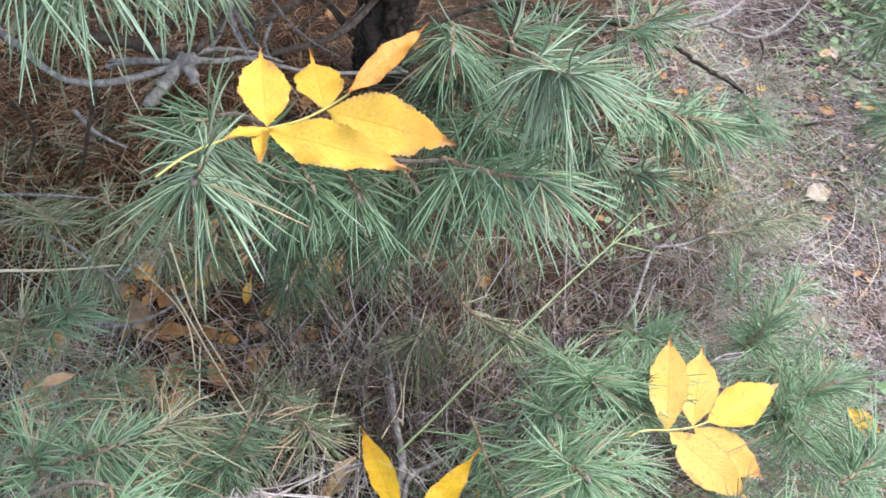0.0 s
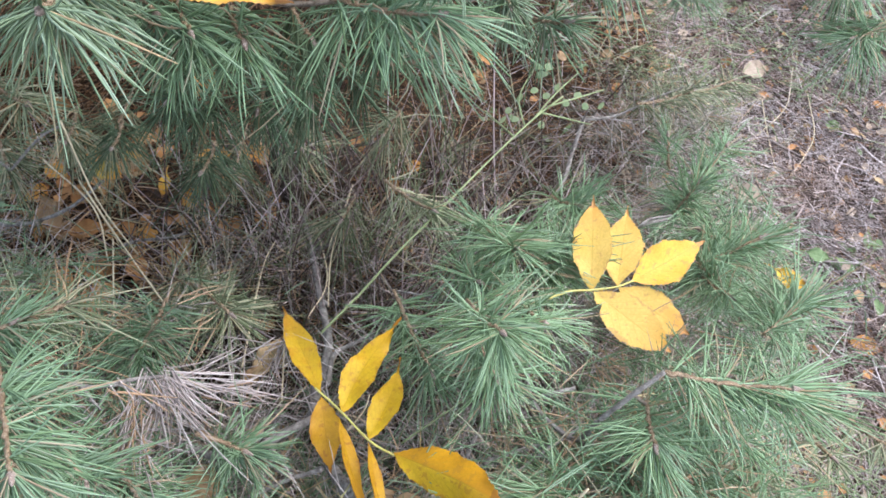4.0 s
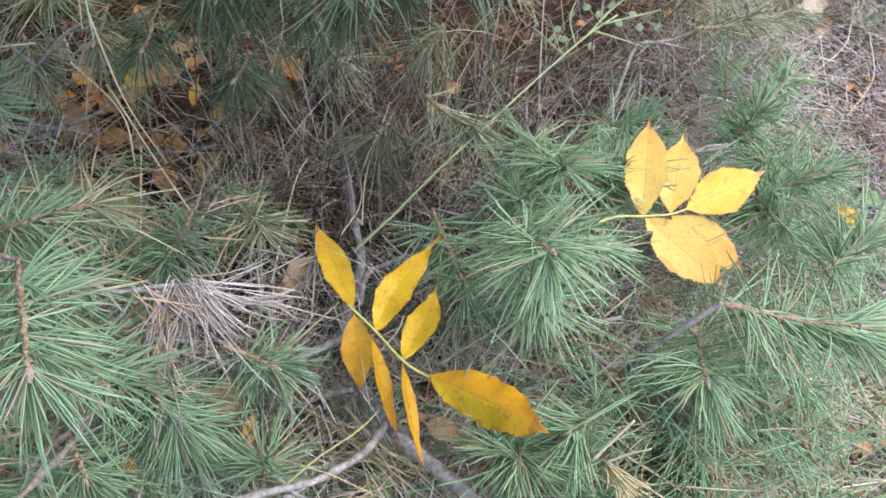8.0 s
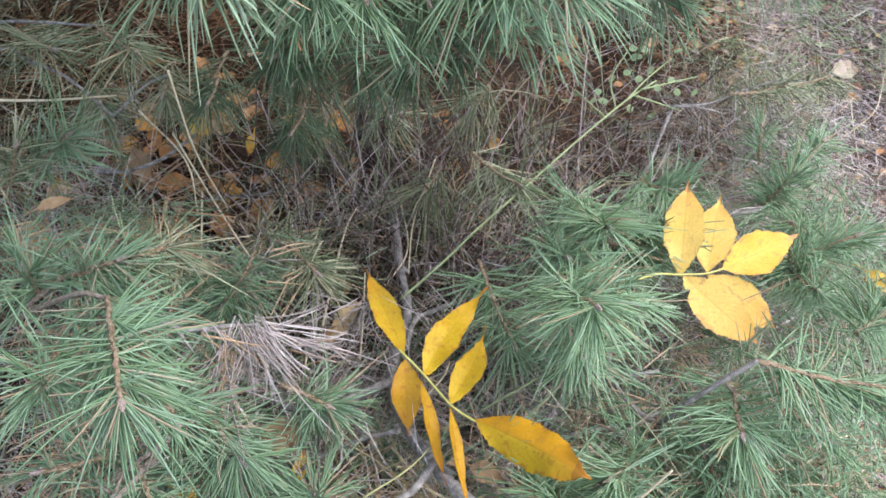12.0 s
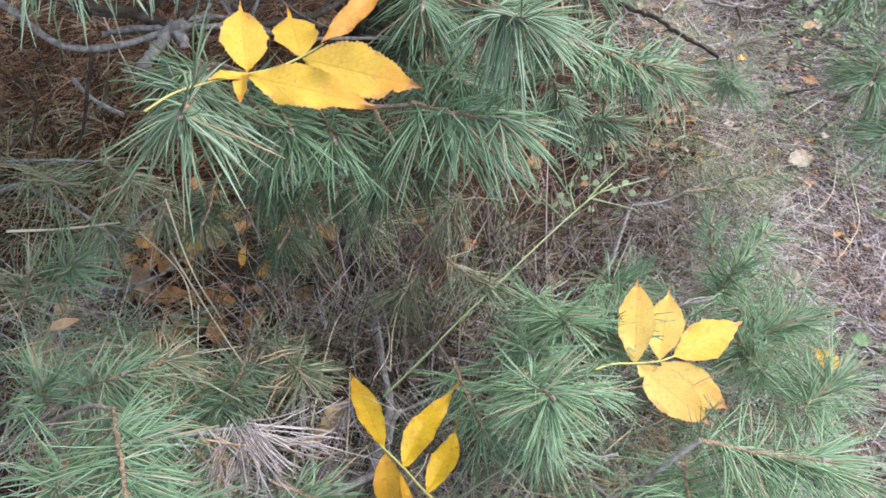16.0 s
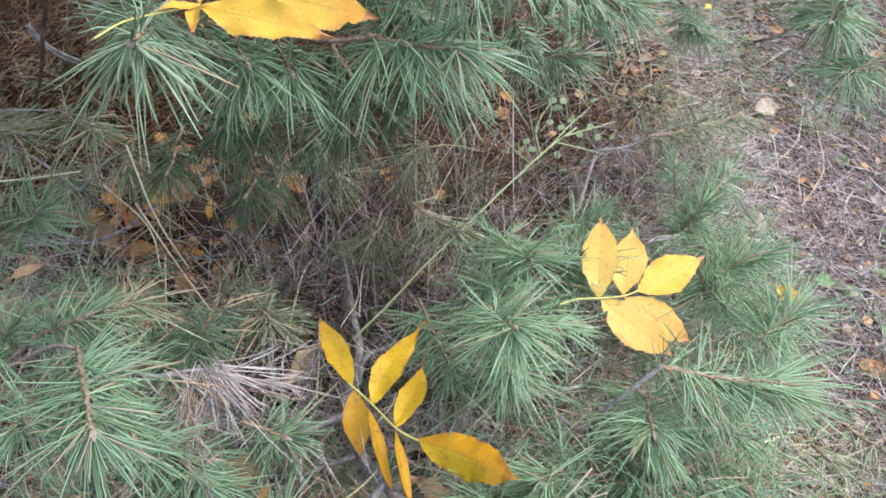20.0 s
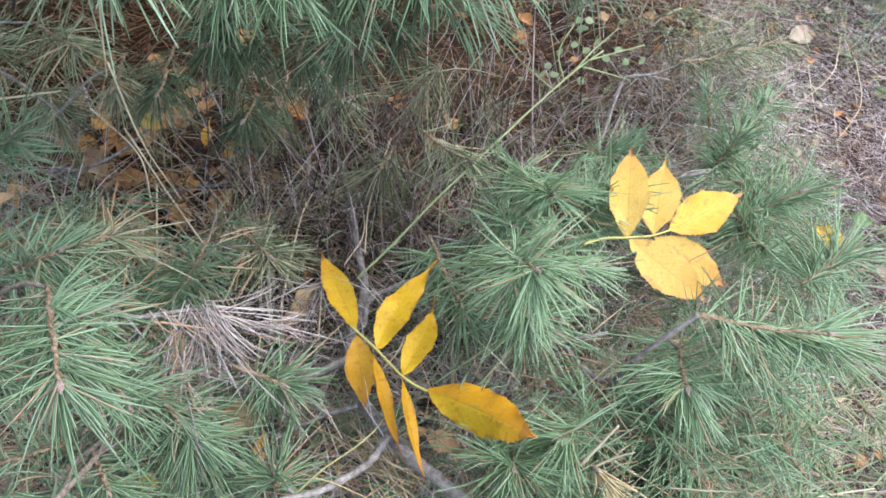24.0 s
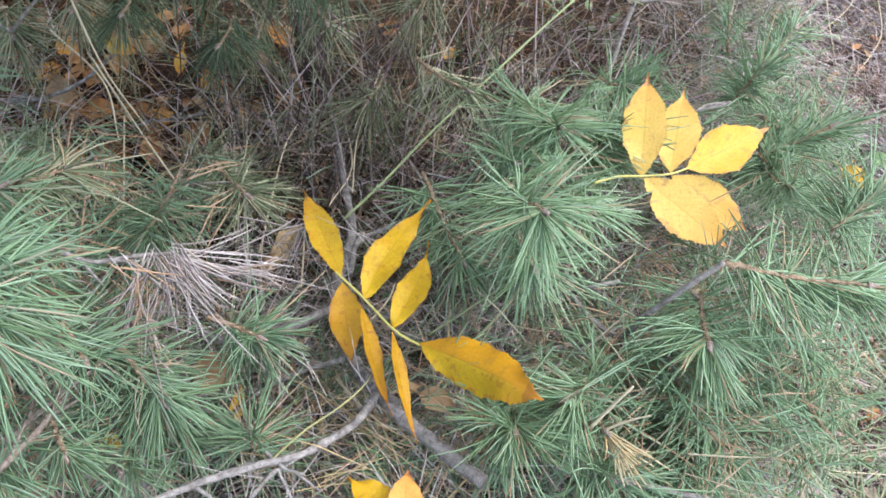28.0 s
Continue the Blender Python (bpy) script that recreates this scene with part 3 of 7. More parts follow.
def litter(name, label, material, count, xr, yr, length, radius, thick, seed, flat=0.18, keep=None, sag=0.06, rings=3):
    rng = np.random.default_rng(seed)
    x, y = rng.uniform(*xr, count), rng.uniform(*yr, count)
    if keep is not None:
        ok = rng.uniform(0, 1, count) < keep(x, y)
        x, y = x[ok], y[ok]
    n = len(x)
    z = rise(x, y) + rng.uniform(-0.004, 1, n) ** 2 * thick + 0.002
    az = rng.uniform(0, 2 * math.pi, n)
    way = np.stack([np.cos(az), np.sin(az), rng.normal(0, flat, n)], -1)
    L = rng.uniform(*length, n)
    bend = rng.normal(0, sag, (n, 3)) * L[:, None]
    v, f = strands(np.stack([x, y, z], -1), way, L, rng.uniform(*radius, n), bend, rings, tip=0.4)
    return tagged(mesh_object(name, v, f, material), label, "needle litter", kind="stuff")


def edge(x, y):
    """Litter thins out to scattered strands away from the clearing."""
    return np.clip(2.2 - ((x - 0.35) / 0.95) ** 2 - ((y - 1.0) / 1.1) ** 2, 0.02, 1)


def russet_patch(x, y):
    """A hollow of russet needles at the foot of the bank."""
    return np.exp(-(((x - 0.42) / 0.15) ** 2) - ((y - 1.20) / 0.20) ** 2) + 0.6 * np.exp(-(((x - 0.16) / 0.16) ** 2) - ((y - 0.93) / 0.10) ** 2)


def bank(x, y):
    thin = 1 - 0.5 * np.exp(-(((x - 0.58) / 0.18) ** 2) - ((y - 0.32) / 0.24) ** 2)
    return (np.clip((x - 0.24) / 0.3, 0.12, 1) + 0.3 * np.clip((-0.4 - x) / 0.2, 0, 1)) * edge(x, y) * thin * np.clip(1.9 - 0.75 * y, 0.45, 1) * (1 - 0.75 * np.clip(russet_patch(x, y), 0, 1))


def patchy(x, y):
    """Bare dark soil shows between drifts of russet needles."""
    drift = 0.5 + 0.5 * np.sin(17 * x + 3 * np.sin(9 * y)) * np.sin(15 * y + 2 * np.sin(13 * x))
    near = np.clip((x + 0.35) / 0.15, 0, 1)
    return 1 - near * (1 - np.clip(0.25 + 1.0 * drift, 0, 1))


litter("needle_litter", "pale grey-tan fallen pine needles on the ground", LITTER_PALE, 187000, (0.1, 1.9), (-0.7, 2.7), (0.025, 0.075), (0.0004, 0.00095), 0.035, 5, keep=bank, rings=2)
litter("russet_litter", "russet fallen pine needles in the shade", LITTER_RUST, 147000, (-1.4, 1.6), (-0.7, 2.7), (0.03, 0.075), (0.0004, 0.0009), 0.035, 6, rings=2, keep=lambda x, y: np.clip(np.clip(1.15 - (x - 0.1) / 0.5, 0.28, 1) * patchy(x, y) + russet_patch(x, y), 0, 1) * edge(x + 0.3, y))


litter("needle_litter", "coarse tan and grey dry needles and stem bits on the ground", LITTER_PALE, 9000, (0.2, 1.6), (0.1, 2.3), (0.03, 0.11), (0.0008, 0.0016), 0.045, 7, keep=bank, flat=0.12, sag=0.1)
litter("needle_litter", "dark wet needles and stem bits in the litter", DARK_WOOD, 6000, (0.2, 1.6), (0.1, 2.3), (0.025, 0.07), (0.0007, 0.0013), 0.03, 8, keep=bank, flat=0.12)


def tussock(name, label, material, count, spots, length, radius, seed, spread=0.09, upright=0.5, droop=0.5, kind="stuff"):
    """Tangled dry blades round a few rooting spots."""
    rng = np.random.default_rng(seed)
    s = np.array(spots)[rng.integers(0, len(spots), count)]
    x, y = s[:, 0] + rng.normal(0, spread, count), s[:, 1] + rng.normal(0, spread, count)
    az = rng.uniform(0, 2 * math.pi, count)
    way = np.stack([np.cos(az), np.sin(az), np.abs(rng.normal(upright, 0.35, count))], -1)
    L = rng.uniform(*length, count)
    sag = np.array([0, 0, -1.0]) * (L * rng.uniform(0.1, 1.0, count) * droop)[:, None] + rng.normal(0, 0.12, (count, 3)) * L[:, None]
    z = rise(x, y) + rng.uniform(0, 0.06, count)
    v, f = strands(np.stack([x, y, z], -1), way, L, rng.uniform(*radius, count), sag, 6)
    return tagged(mesh_object(name, v, f, material), label, "dry grass", kind=kind)


def thicket(name, label, material, count, spots, spread, low, high, length, radius, seed, droop=0.2, kind="stuff", clump=6):
    """Loose clumps of needles caught between the boughs and the floor, round given spots."""
    rng = np.random.default_rng(seed)
    k = count // clump
    s = np.array(spots)[rng.integers(0, len(spots), k)]
    x, y = s[:, 0] + rng.normal(0, spread, k), s[:, 1] + rng.normal(0, spread, k)
    z = rise(x, y) + rng.uniform(low, high, k)
    c = np.repeat(np.stack([x, y, z], -1), clump, 0)
    axis = np.repeat(unit(rng.normal(0, 1, (k, 3)) * [1, 1, 0.45]), clump, 0)
    n = len(c)
    way = axis + rng.normal(0, 0.38, (n, 3))
    L = rng.uniform(*length, n)
    sag = np.array([0, 0, -1.0]) * (L * droop * rng.uniform(0, 1, n))[:, None] + rng.normal(0, 0.06, (n, 3)) * L[:, None]
    v, f = strands(c + rng.normal(0, 0.008, (n, 3)), way, L, rng.uniform(*radius, n), sag, 3)
    return tagged(mesh_object(name, v, f, material), label, "pine needles", kind=kind)


# ---- the young pine: trunk and the grey branches at its foot ----
pine = thing('pine_tree', (-0.163, 1.376, 0.070), 'young pine trunk with dark flaky bark, standing in needle litter', 'tree', '')
branch('trunk', [(-0.163, 1.376, -0.010), (-0.158, 1.376, 0.190), (-0.143, 1.406, 0.670), (-0.123, 1.456, 1.570), (-0.113, 1.496, 2.670)], 0.062, 0.03, TRUNK_BARK, pine, rough=0.085, sides=24, steps=40)
branch('limb', [(-0.163, 1.376, 0.270), (-0.200, 1.130, 0.331), (-0.233, 0.846, 0.473), (-0.266, 0.663, 0.575)], 0.0056, 0.0037, DARK_WOOD, pine, spurs=4)
branch('limb', [(-0.163, 1.376, 1.020), (-0.063, 0.876, 1.070), (0.040, 0.726, 0.719), (0.037, 0.616, 0.668)], 0.0062, 0.0019, DARK_WOOD, pine)
branch('limb', [(-0.183, 1.376, 0.970), (-0.513, 0.876, 1.070), (-0.263, 0.534, 0.798)], 0.0087, 0.0037, DARK_WOOD, pine)
branch('limb', [(-0.213, 1.356, 0.190), (-0.280, 1.352, 0.267), (-0.304, 1.192, 0.321), (-0.345, 1.074, 0.346)], 0.0087, 0.0037, DARK_WOOD, pine, spurs=3)

# ---- upper bough ----
upper = thing('pine_bough', (-0.001, 0.463, 0.660), 'pine bough with long blue-green needles above the litter', 'pine bough', 'pine boughs')
branch('bough_stem', [(-0.001, 0.463, 0.660), (-0.042, 0.467, 0.650), (-0.100, 0.463, 0.660), (-0.151, 0.462, 0.679), (-0.169, 0.452, 0.684)], 0.0019, 0.0016, TWIG, upper)
branch('bough_stem', [(0.037, 0.616, 0.668), (0.029, 0.628, 0.597), (-0.002, 0.514, 0.626)], 0.0019, 0.0017, DARK_WOOD, upper)
branch('bough_stem', [(0.037, 0.616, 0.668), (0.039, 0.557, 0.695), (0.051, 0.512, 0.721)], 0.0024, 0.002, SHOOT, upper)
shoot(upper, (-0.169, 0.454, 0.685), (-0.144, 0.342, 0.724), length=0.058, pairs=93, lean=(75, 42), tilt=(0, 0.05, -0.25), tone='blue', droop=0.38, fat=1.4)
shoot(upper, (-0.158, 0.498, 0.652), (-0.120, 0.441, 0.652), length=0.056, pairs=62, lean=(70, 35), tone='green', droop=0.38, fat=1.4)
shoot(upper, (-0.009, 0.464, 0.660), (0.065, 0.436, 0.675), length=0.06, pairs=93, lean=(75, 35), tone='green', droop=0.56, fat=1.4)
shoot(upper, (0.047, 0.523, 0.718), (0.069, 0.463, 0.743), length=0.062, pairs=101, lean=(78, 45), tone='blue', droop=0.52, fat=1.4)
shoot(upper, (0.131, 0.558, 0.668), (0.202, 0.548, 0.658), length=0.055, pairs=93, lean=(72, 35), tone='green', droop=0.34, fat=1.4)
shoot(upper, (0.077, 0.514, 0.709), (0.134, 0.549, 0.674), length=0.052, pairs=46, lean=(72, 45), tone='green', droop=0.3, fat=1.4)
shoot(upper, (-0.089, 0.496, 0.636), (-0.065, 0.438, 0.636), length=0.056, pairs=60, lean=(68, 34), tone='green', droop=0.34, fat=1.4)
shoot(upper, (-0.119, 0.476, 0.644), (-0.095, 0.425, 0.651), length=0.053, pairs=62, lean=(65, 30), tone='green', droop=0.34, fat=1.4)
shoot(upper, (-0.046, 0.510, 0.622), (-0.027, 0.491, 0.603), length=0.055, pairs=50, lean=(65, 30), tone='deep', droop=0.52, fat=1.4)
shoot(upper, (0.013, 0.570, 0.625), (0.033, 0.544, 0.627), length=0.056, pairs=70, lean=(70, 40), tone='green', droop=0.45, fat=1.4)
shoot(upper, (-0.014, 0.623, 0.676), (-0.011, 0.589, 0.670), length=0.058, pairs=62, lean=(70, 40), tone='green', droop=0.6, fat=1.4)
shoot(upper, (-0.164, 0.491, 0.659), (-0.195, 0.467, 0.664), length=0.055, pairs=54, lean=(70, 38), tone='green', droop=0.22, fat=1.4)
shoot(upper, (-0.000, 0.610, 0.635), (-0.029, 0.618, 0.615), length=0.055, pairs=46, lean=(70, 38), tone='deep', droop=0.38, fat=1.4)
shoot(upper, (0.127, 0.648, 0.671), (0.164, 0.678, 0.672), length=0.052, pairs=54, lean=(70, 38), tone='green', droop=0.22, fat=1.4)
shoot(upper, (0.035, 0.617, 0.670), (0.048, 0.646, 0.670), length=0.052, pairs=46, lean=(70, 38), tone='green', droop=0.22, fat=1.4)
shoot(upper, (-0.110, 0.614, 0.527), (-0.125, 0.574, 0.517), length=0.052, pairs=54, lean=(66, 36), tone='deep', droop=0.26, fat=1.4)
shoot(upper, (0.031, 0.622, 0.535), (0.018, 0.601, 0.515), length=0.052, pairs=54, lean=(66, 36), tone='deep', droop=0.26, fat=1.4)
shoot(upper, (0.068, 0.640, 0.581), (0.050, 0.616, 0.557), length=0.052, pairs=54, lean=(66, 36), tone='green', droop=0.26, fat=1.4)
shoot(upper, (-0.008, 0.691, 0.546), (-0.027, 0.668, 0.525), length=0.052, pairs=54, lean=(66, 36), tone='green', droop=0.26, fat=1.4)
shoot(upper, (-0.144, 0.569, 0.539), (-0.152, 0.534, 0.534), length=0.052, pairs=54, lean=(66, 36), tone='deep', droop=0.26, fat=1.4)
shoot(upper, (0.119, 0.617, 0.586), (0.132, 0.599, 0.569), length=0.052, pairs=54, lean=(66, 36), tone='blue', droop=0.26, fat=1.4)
# lower hanging shoots, their shade put into the darker needle colour
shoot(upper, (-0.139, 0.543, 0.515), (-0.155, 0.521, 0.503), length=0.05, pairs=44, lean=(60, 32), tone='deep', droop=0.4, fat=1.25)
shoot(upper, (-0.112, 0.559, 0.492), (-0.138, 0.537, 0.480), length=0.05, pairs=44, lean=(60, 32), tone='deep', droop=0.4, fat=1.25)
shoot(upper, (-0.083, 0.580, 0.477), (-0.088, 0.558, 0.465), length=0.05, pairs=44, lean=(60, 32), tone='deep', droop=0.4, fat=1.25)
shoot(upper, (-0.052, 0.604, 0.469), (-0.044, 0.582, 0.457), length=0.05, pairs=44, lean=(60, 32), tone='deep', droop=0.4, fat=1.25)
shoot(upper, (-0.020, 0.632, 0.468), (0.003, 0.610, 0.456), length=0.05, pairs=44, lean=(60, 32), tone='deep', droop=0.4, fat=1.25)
underlayer(upper, [(0.022, 0.518, 0.640), (0.065, 0.542, 0.658), (0.109, 0.558, 0.633), (0.143, 0.593, 0.657), (0.046, 0.539, 0.568), (-0.006, 0.519, 0.578), (0.090, 0.625, 0.662), (0.183, 0.612, 0.623)], 10, 0.025, 76, 'green', pairs=40)

# ---- bough hanging into view from above ----
high = thing('pine_bough', (-0.263, 0.534, 0.798), 'pine bough with pale glaucous needles hanging down', 'pine bough', 'pine boughs')
shoot(high, (-0.263, 0.534, 0.798), (-0.255, 0.408, 0.802), length=0.058, pairs=78, lean=(75, 40), tone='blue', droop=0.6, fat=1.4)
shoot(high, (-0.263, 0.534, 0.798), (-0.224, 0.423, 0.801), length=0.058, pairs=78, lean=(75, 40), tone='blue', droop=0.6, fat=1.4)
shoot(high, (-0.263, 0.534, 0.798), (-0.206, 0.505, 0.769), length=0.056, pairs=70, lean=(75, 40), tone='blue', droop=0.6, fat=1.4)
shoot(high, (-0.227, 0.564, 0.757), (-0.194, 0.568, 0.733), length=0.052, pairs=46, lean=(75, 40), tone='blue', droop=0.52, fat=1.4)

# ---- bough low on the slope, its needles spreading round the pale yellow leaf ----
right = thing('pine_bough', (0.157, 0.582, 0.070), 'spreading pine bough with bright green needles under a yellow leaf', 'pine bough', 'pine boughs')
branch('bough_stem', [(0.143, 0.572, 0.070), (0.147, 0.436, 0.263), (0.179, 0.415, 0.323), (0.172, 0.345, 0.347), (0.208, 0.306, 0.347), (0.217, 0.298, 0.396), (0.238, 0.305, 0.432), (0.259, 0.315, 0.452)], 0.0025, 0.0021, GREY_WOOD, right, spurs=3)
branch('bough_stem', [(0.179, 0.415, 0.323), (0.141, 0.396, 0.381), (0.111, 0.388, 0.422)], 0.0022, 0.0018, SHOOT, right)
branch('bough_stem', [(0.151, 0.430, 0.332), (0.108, 0.451, 0.332), (0.047, 0.454, 0.343)], 0.0011, 0.001, GREY_WOOD, right)
branch('bough_stem', [(0.182, 0.426, 0.306), (0.232, 0.467, 0.312), (0.304, 0.563, 0.333), (0.347, 0.589, 0.328)], 0.0015, 0.0011, GREY_WOOD, right)
branch('bough_stem', [(0.217, 0.322, 0.334), (0.165, 0.278, 0.350), (0.121, 0.227, 0.385)], 0.0015, 0.0011, GREY_WOOD, right)
branch('bough_stem', [(0.218, 0.300, 0.392), (0.245, 0.287, 0.359), (0.254, 0.271, 0.349)], 0.0018, 0.0016, TWIG, right)
branch('bough_stem', [(0.238, 0.305, 0.432), (0.254, 0.309, 0.411)], 0.0018, 0.0016, TWIG, right)
# needles here take the brighter lit green, against the left bough's dimmed one
shoot(right, (0.108, 0.391, 0.424), (0.128, 0.320, 0.485), length=0.062, pairs=112, lean=(76, 46), droop=0.25, tilt=(0.02, -0.3, -0.05), tone='fresh')
shoot(right, (0.160, 0.421, 0.386), (0.180, 0.387, 0.401), length=0.056, pairs=70, lean=(78, 50), droop=0.15, tone='fresh')
shoot(right, (0.125, 0.376, 0.378), (0.137, 0.336, 0.388), length=0.056, pairs=70, lean=(76, 48), droop=0.2, tone='fresh')
shoot(right, (0.102, 0.470, 0.369), (0.124, 0.433, 0.393), length=0.056, pairs=70, lean=(78, 50), droop=0.15, tone='fresh')
shoot(right, (0.197, 0.500, 0.369), (0.220, 0.499, 0.382), length=0.052, pairs=60, lean=(76, 48), droop=0.1, tone='fresh')
shoot(right, (0.047, 0.454, 0.343), (0.086, 0.364, 0.344), length=0.056, pairs=100, lean=(70, 40), droop=0.15, tone='fresh')
shoot(right, (0.127, 0.526, 0.372), (0.156, 0.459, 0.412), length=0.06, pairs=130, lean=(80, 50), droop=0.15, tone='fresh')
shoot(right, (0.171, 0.479, 0.366), (0.212, 0.481, 0.370), length=0.058, pairs=110, lean=(75, 40), droop=0.15, tone='fresh')
shoot(right, (0.259, 0.315, 0.452), (0.361, 0.307, 0.451), length=0.064, pairs=150, lean=(62, 35), droop=0.05, bare=1.0, tone='fresh')
shoot(right, (0.258, 0.316, 0.404), (0.254, 0.267, 0.419), length=0.055, pairs=90, lean=(72, 42), droop=0.2, tone='fresh')
shoot(right, (0.254, 0.271, 0.349), (0.289, 0.220, 0.340), length=0.05, pairs=70, lean=(65, 35), droop=0.1, bare=1.0, tone='fresh')
shoot(right, (0.356, 0.519, 0.329), (0.421, 0.533, 0.366), length=0.05, pairs=110, lean=(62, 35), droop=0.05, tone='fresh')
shoot(right, (0.362, 0.534, 0.316), (0.384, 0.469, 0.345), length=0.05, pairs=100, lean=(75, 45), droop=0.1, tone='fresh')
shoot(right, (0.362, 0.617, 0.299), (0.383, 0.635, 0.337), length=0.044, pairs=80, lean=(72, 45), droop=0.1, tone='fresh')
shoot(right, (0.391, 0.649, 0.323), (0.429, 0.699, 0.335), length=0.042, pairs=60, lean=(70, 40), droop=0.1, tone='fresh')
shoot(right, (0.127, 0.242, 0.348), (0.127, 0.211, 0.369), length=0.058, pairs=105, lean=(74, 44), droop=0.1, bare=0.15, tone='fresh')
shoot(right, (0.205, 0.281, 0.353), (0.160, 0.231, 0.390), length=0.052, pairs=90, lean=(70, 40), droop=0.15, tone='fresh')
shoot(right, (0.211, 0.602, 0.331), (0.237, 0.567, 0.356), length=0.055, pairs=90, lean=(75, 42), droop=0.1, tone='fresh')
shoot(right, (0.309, 0.317, 0.383), (0.356, 0.302, 0.363), length=0.045, pairs=34, lean=(65, 35), droop=0.1, tone='fresh')
shoot(right, (0.299, 0.287, 0.338), (0.353, 0.271, 0.305), length=0.045, pairs=50, lean=(65, 35), droop=0.1, tone='fresh')
shoot(right, (0.390, 0.407, 0.376), (0.437, 0.446, 0.380), length=0.058, pairs=90, lean=(65, 35), droop=0.05, tone='fresh')
shoot(right, (0.172, 0.209, 0.352), (0.194, 0.187, 0.362), length=0.05, pairs=70, lean=(70, 40), droop=0.15, tone='fresh')
shoot(right, (0.244, 0.224, 0.316), (0.271, 0.194, 0.321), length=0.05, pairs=70, lean=(70, 40), droop=0.15, tone='fresh')
shoot(right, (0.186, 0.222, 0.370), (0.189, 0.214, 0.377), length=0.05, pairs=15, tone='straw', lean=(45, 35), droop=0.1, tilt=(1.02, -1.2, 0.28))
shoot(right, (0.253, 0.330, 0.389), (0.262, 0.317, 0.393), length=0.03, pairs=10, tone='straw', lean=(50, 40), droop=0.2)

underlayer(right, [(0.151, 0.382, 0.331), (0.217, 0.321, 0.335), (0.250, 0.254, 0.361), (0.164, 0.232, 0.349), (0.335, 0.264, 0.355), (0.368, 0.314, 0.373), (0.303, 0.291, 0.353), (0.104, 0.216, 0.311)], 8, 0.035, 73, 'fresh', pairs=34)
underlayer(right, [(0.383, 0.642, 0.333), (0.380, 0.513, 0.359), (0.391, 0.448, 0.369), (0.412, 0.586, 0.356)], 6, 0.025, 74, 'fresh', 0.05, 34)
underlayer(right, [(0.360, 0.262, 0.319), (0.408, 0.308, 0.317), (0.316, 0.234, 0.334), (0.449, 0.364, 0.322), (0.437, 0.261, 0.289)], 9, 0.03, 75, 'dull', 0.05, 34)

# ---- bough lying over the bank beside the grey branches ----
left = thing('pine_bough', (-0.254, 0.171, 0.306), 'low pine bough with green needles and scaly brown twigs', 'pine bough', 'pine boughs')
branch('bough_stem', [(-0.422, 0.187, 0.060), (-0.261, 0.158, 0.320), (-0.208, 0.188, 0.368), (-0.172, 0.217, 0.389), (-0.153, 0.244, 0.385), (-0.143, 0.290, 0.367), (-0.138, 0.326, 0.368)], 0.0024, 0.0017, TWIG, left, spurs=6)
branch('bough_stem', [(-0.316, 0.282, 0.409), (-0.270, 0.303, 0.449), (-0.232, 0.321, 0.462)], 0.0022, 0.0016, TWIG, left)
branch('bough_stem', [(-0.616, 0.389, 0.060), (-0.390, 0.290, 0.341), (-0.316, 0.282, 0.409), (-0.243, 0.274, 0.478), (-0.213, 0.267, 0.492)], 0.0022, 0.0018, TWIG, left)
shoot(left, (-0.213, 0.267, 0.492), (-0.163, 0.175, 0.531), length=0.06, pairs=130, lean=(78, 26), droop=0.3, bend=-0.03, bare=1.0, tone='green')
shoot(left, (-0.274, 0.303, 0.449), (-0.226, 0.315, 0.470), length=0.054, pairs=56, lean=(72, 45), droop=0.1, tone='green')
shoot(left, (-0.294, 0.302, 0.423), (-0.299, 0.307, 0.451), length=0.056, pairs=56, lean=(72, 45), droop=0.1, tone='green')
shoot(left, (-0.230, 0.321, 0.462), (-0.202, 0.349, 0.446), length=0.055, pairs=48, lean=(70, 45), droop=0.1, tone='dull')
shoot(left, (-0.249, 0.245, 0.457), (-0.228, 0.194, 0.495), length=0.056, pairs=72, lean=(72, 45), droop=0.2, tone='green')
shoot(left, (-0.153, 0.244, 0.385), (-0.120, 0.215, 0.366), length=0.052, pairs=56, lean=(72, 40), droop=0.15, tone='green')
shoot(left, (-0.107, 0.299, 0.339), (-0.065, 0.277, 0.351), length=0.05, pairs=72, lean=(60, 35), droop=0.15, start=0.3, tone='green')
shoot(left, (-0.171, 0.445, 0.318), (-0.182, 0.371, 0.329), length=0.056, pairs=88, lean=(72, 40), droop=0.1, tone='green')
shoot(left, (-0.145, 0.468, 0.313), (-0.108, 0.436, 0.310), length=0.055, pairs=56, lean=(72, 40), droop=0.1, tone='dull')
shoot(left, (-0.201, 0.206, 0.356), (-0.178, 0.174, 0.359), length=0.05, pairs=48, lean=(72, 40), droop=0.15, tone='green')
shoot(left, (-0.215, 0.181, 0.363), (-0.210, 0.143, 0.385), length=0.052, pairs=64, lean=(72, 40), droop=0.15, tone='green')
shoot(left, (-0.116, 0.308, 0.163), (-0.083, 0.279, 0.169), length=0.05, pairs=32, lean=(72, 40), droop=0.1, tone='green')
shoot(left, (-0.054, 0.274, 0.191), (-0.028, 0.247, 0.198), length=0.05, pairs=36, lean=(72, 40), droop=0.1, tone='green')
shoot(left, (-0.195, 0.257, 0.391), (-0.169, 0.227, 0.396), length=0.054, pairs=56, lean=(72, 40), droop=0.2, tone='green')

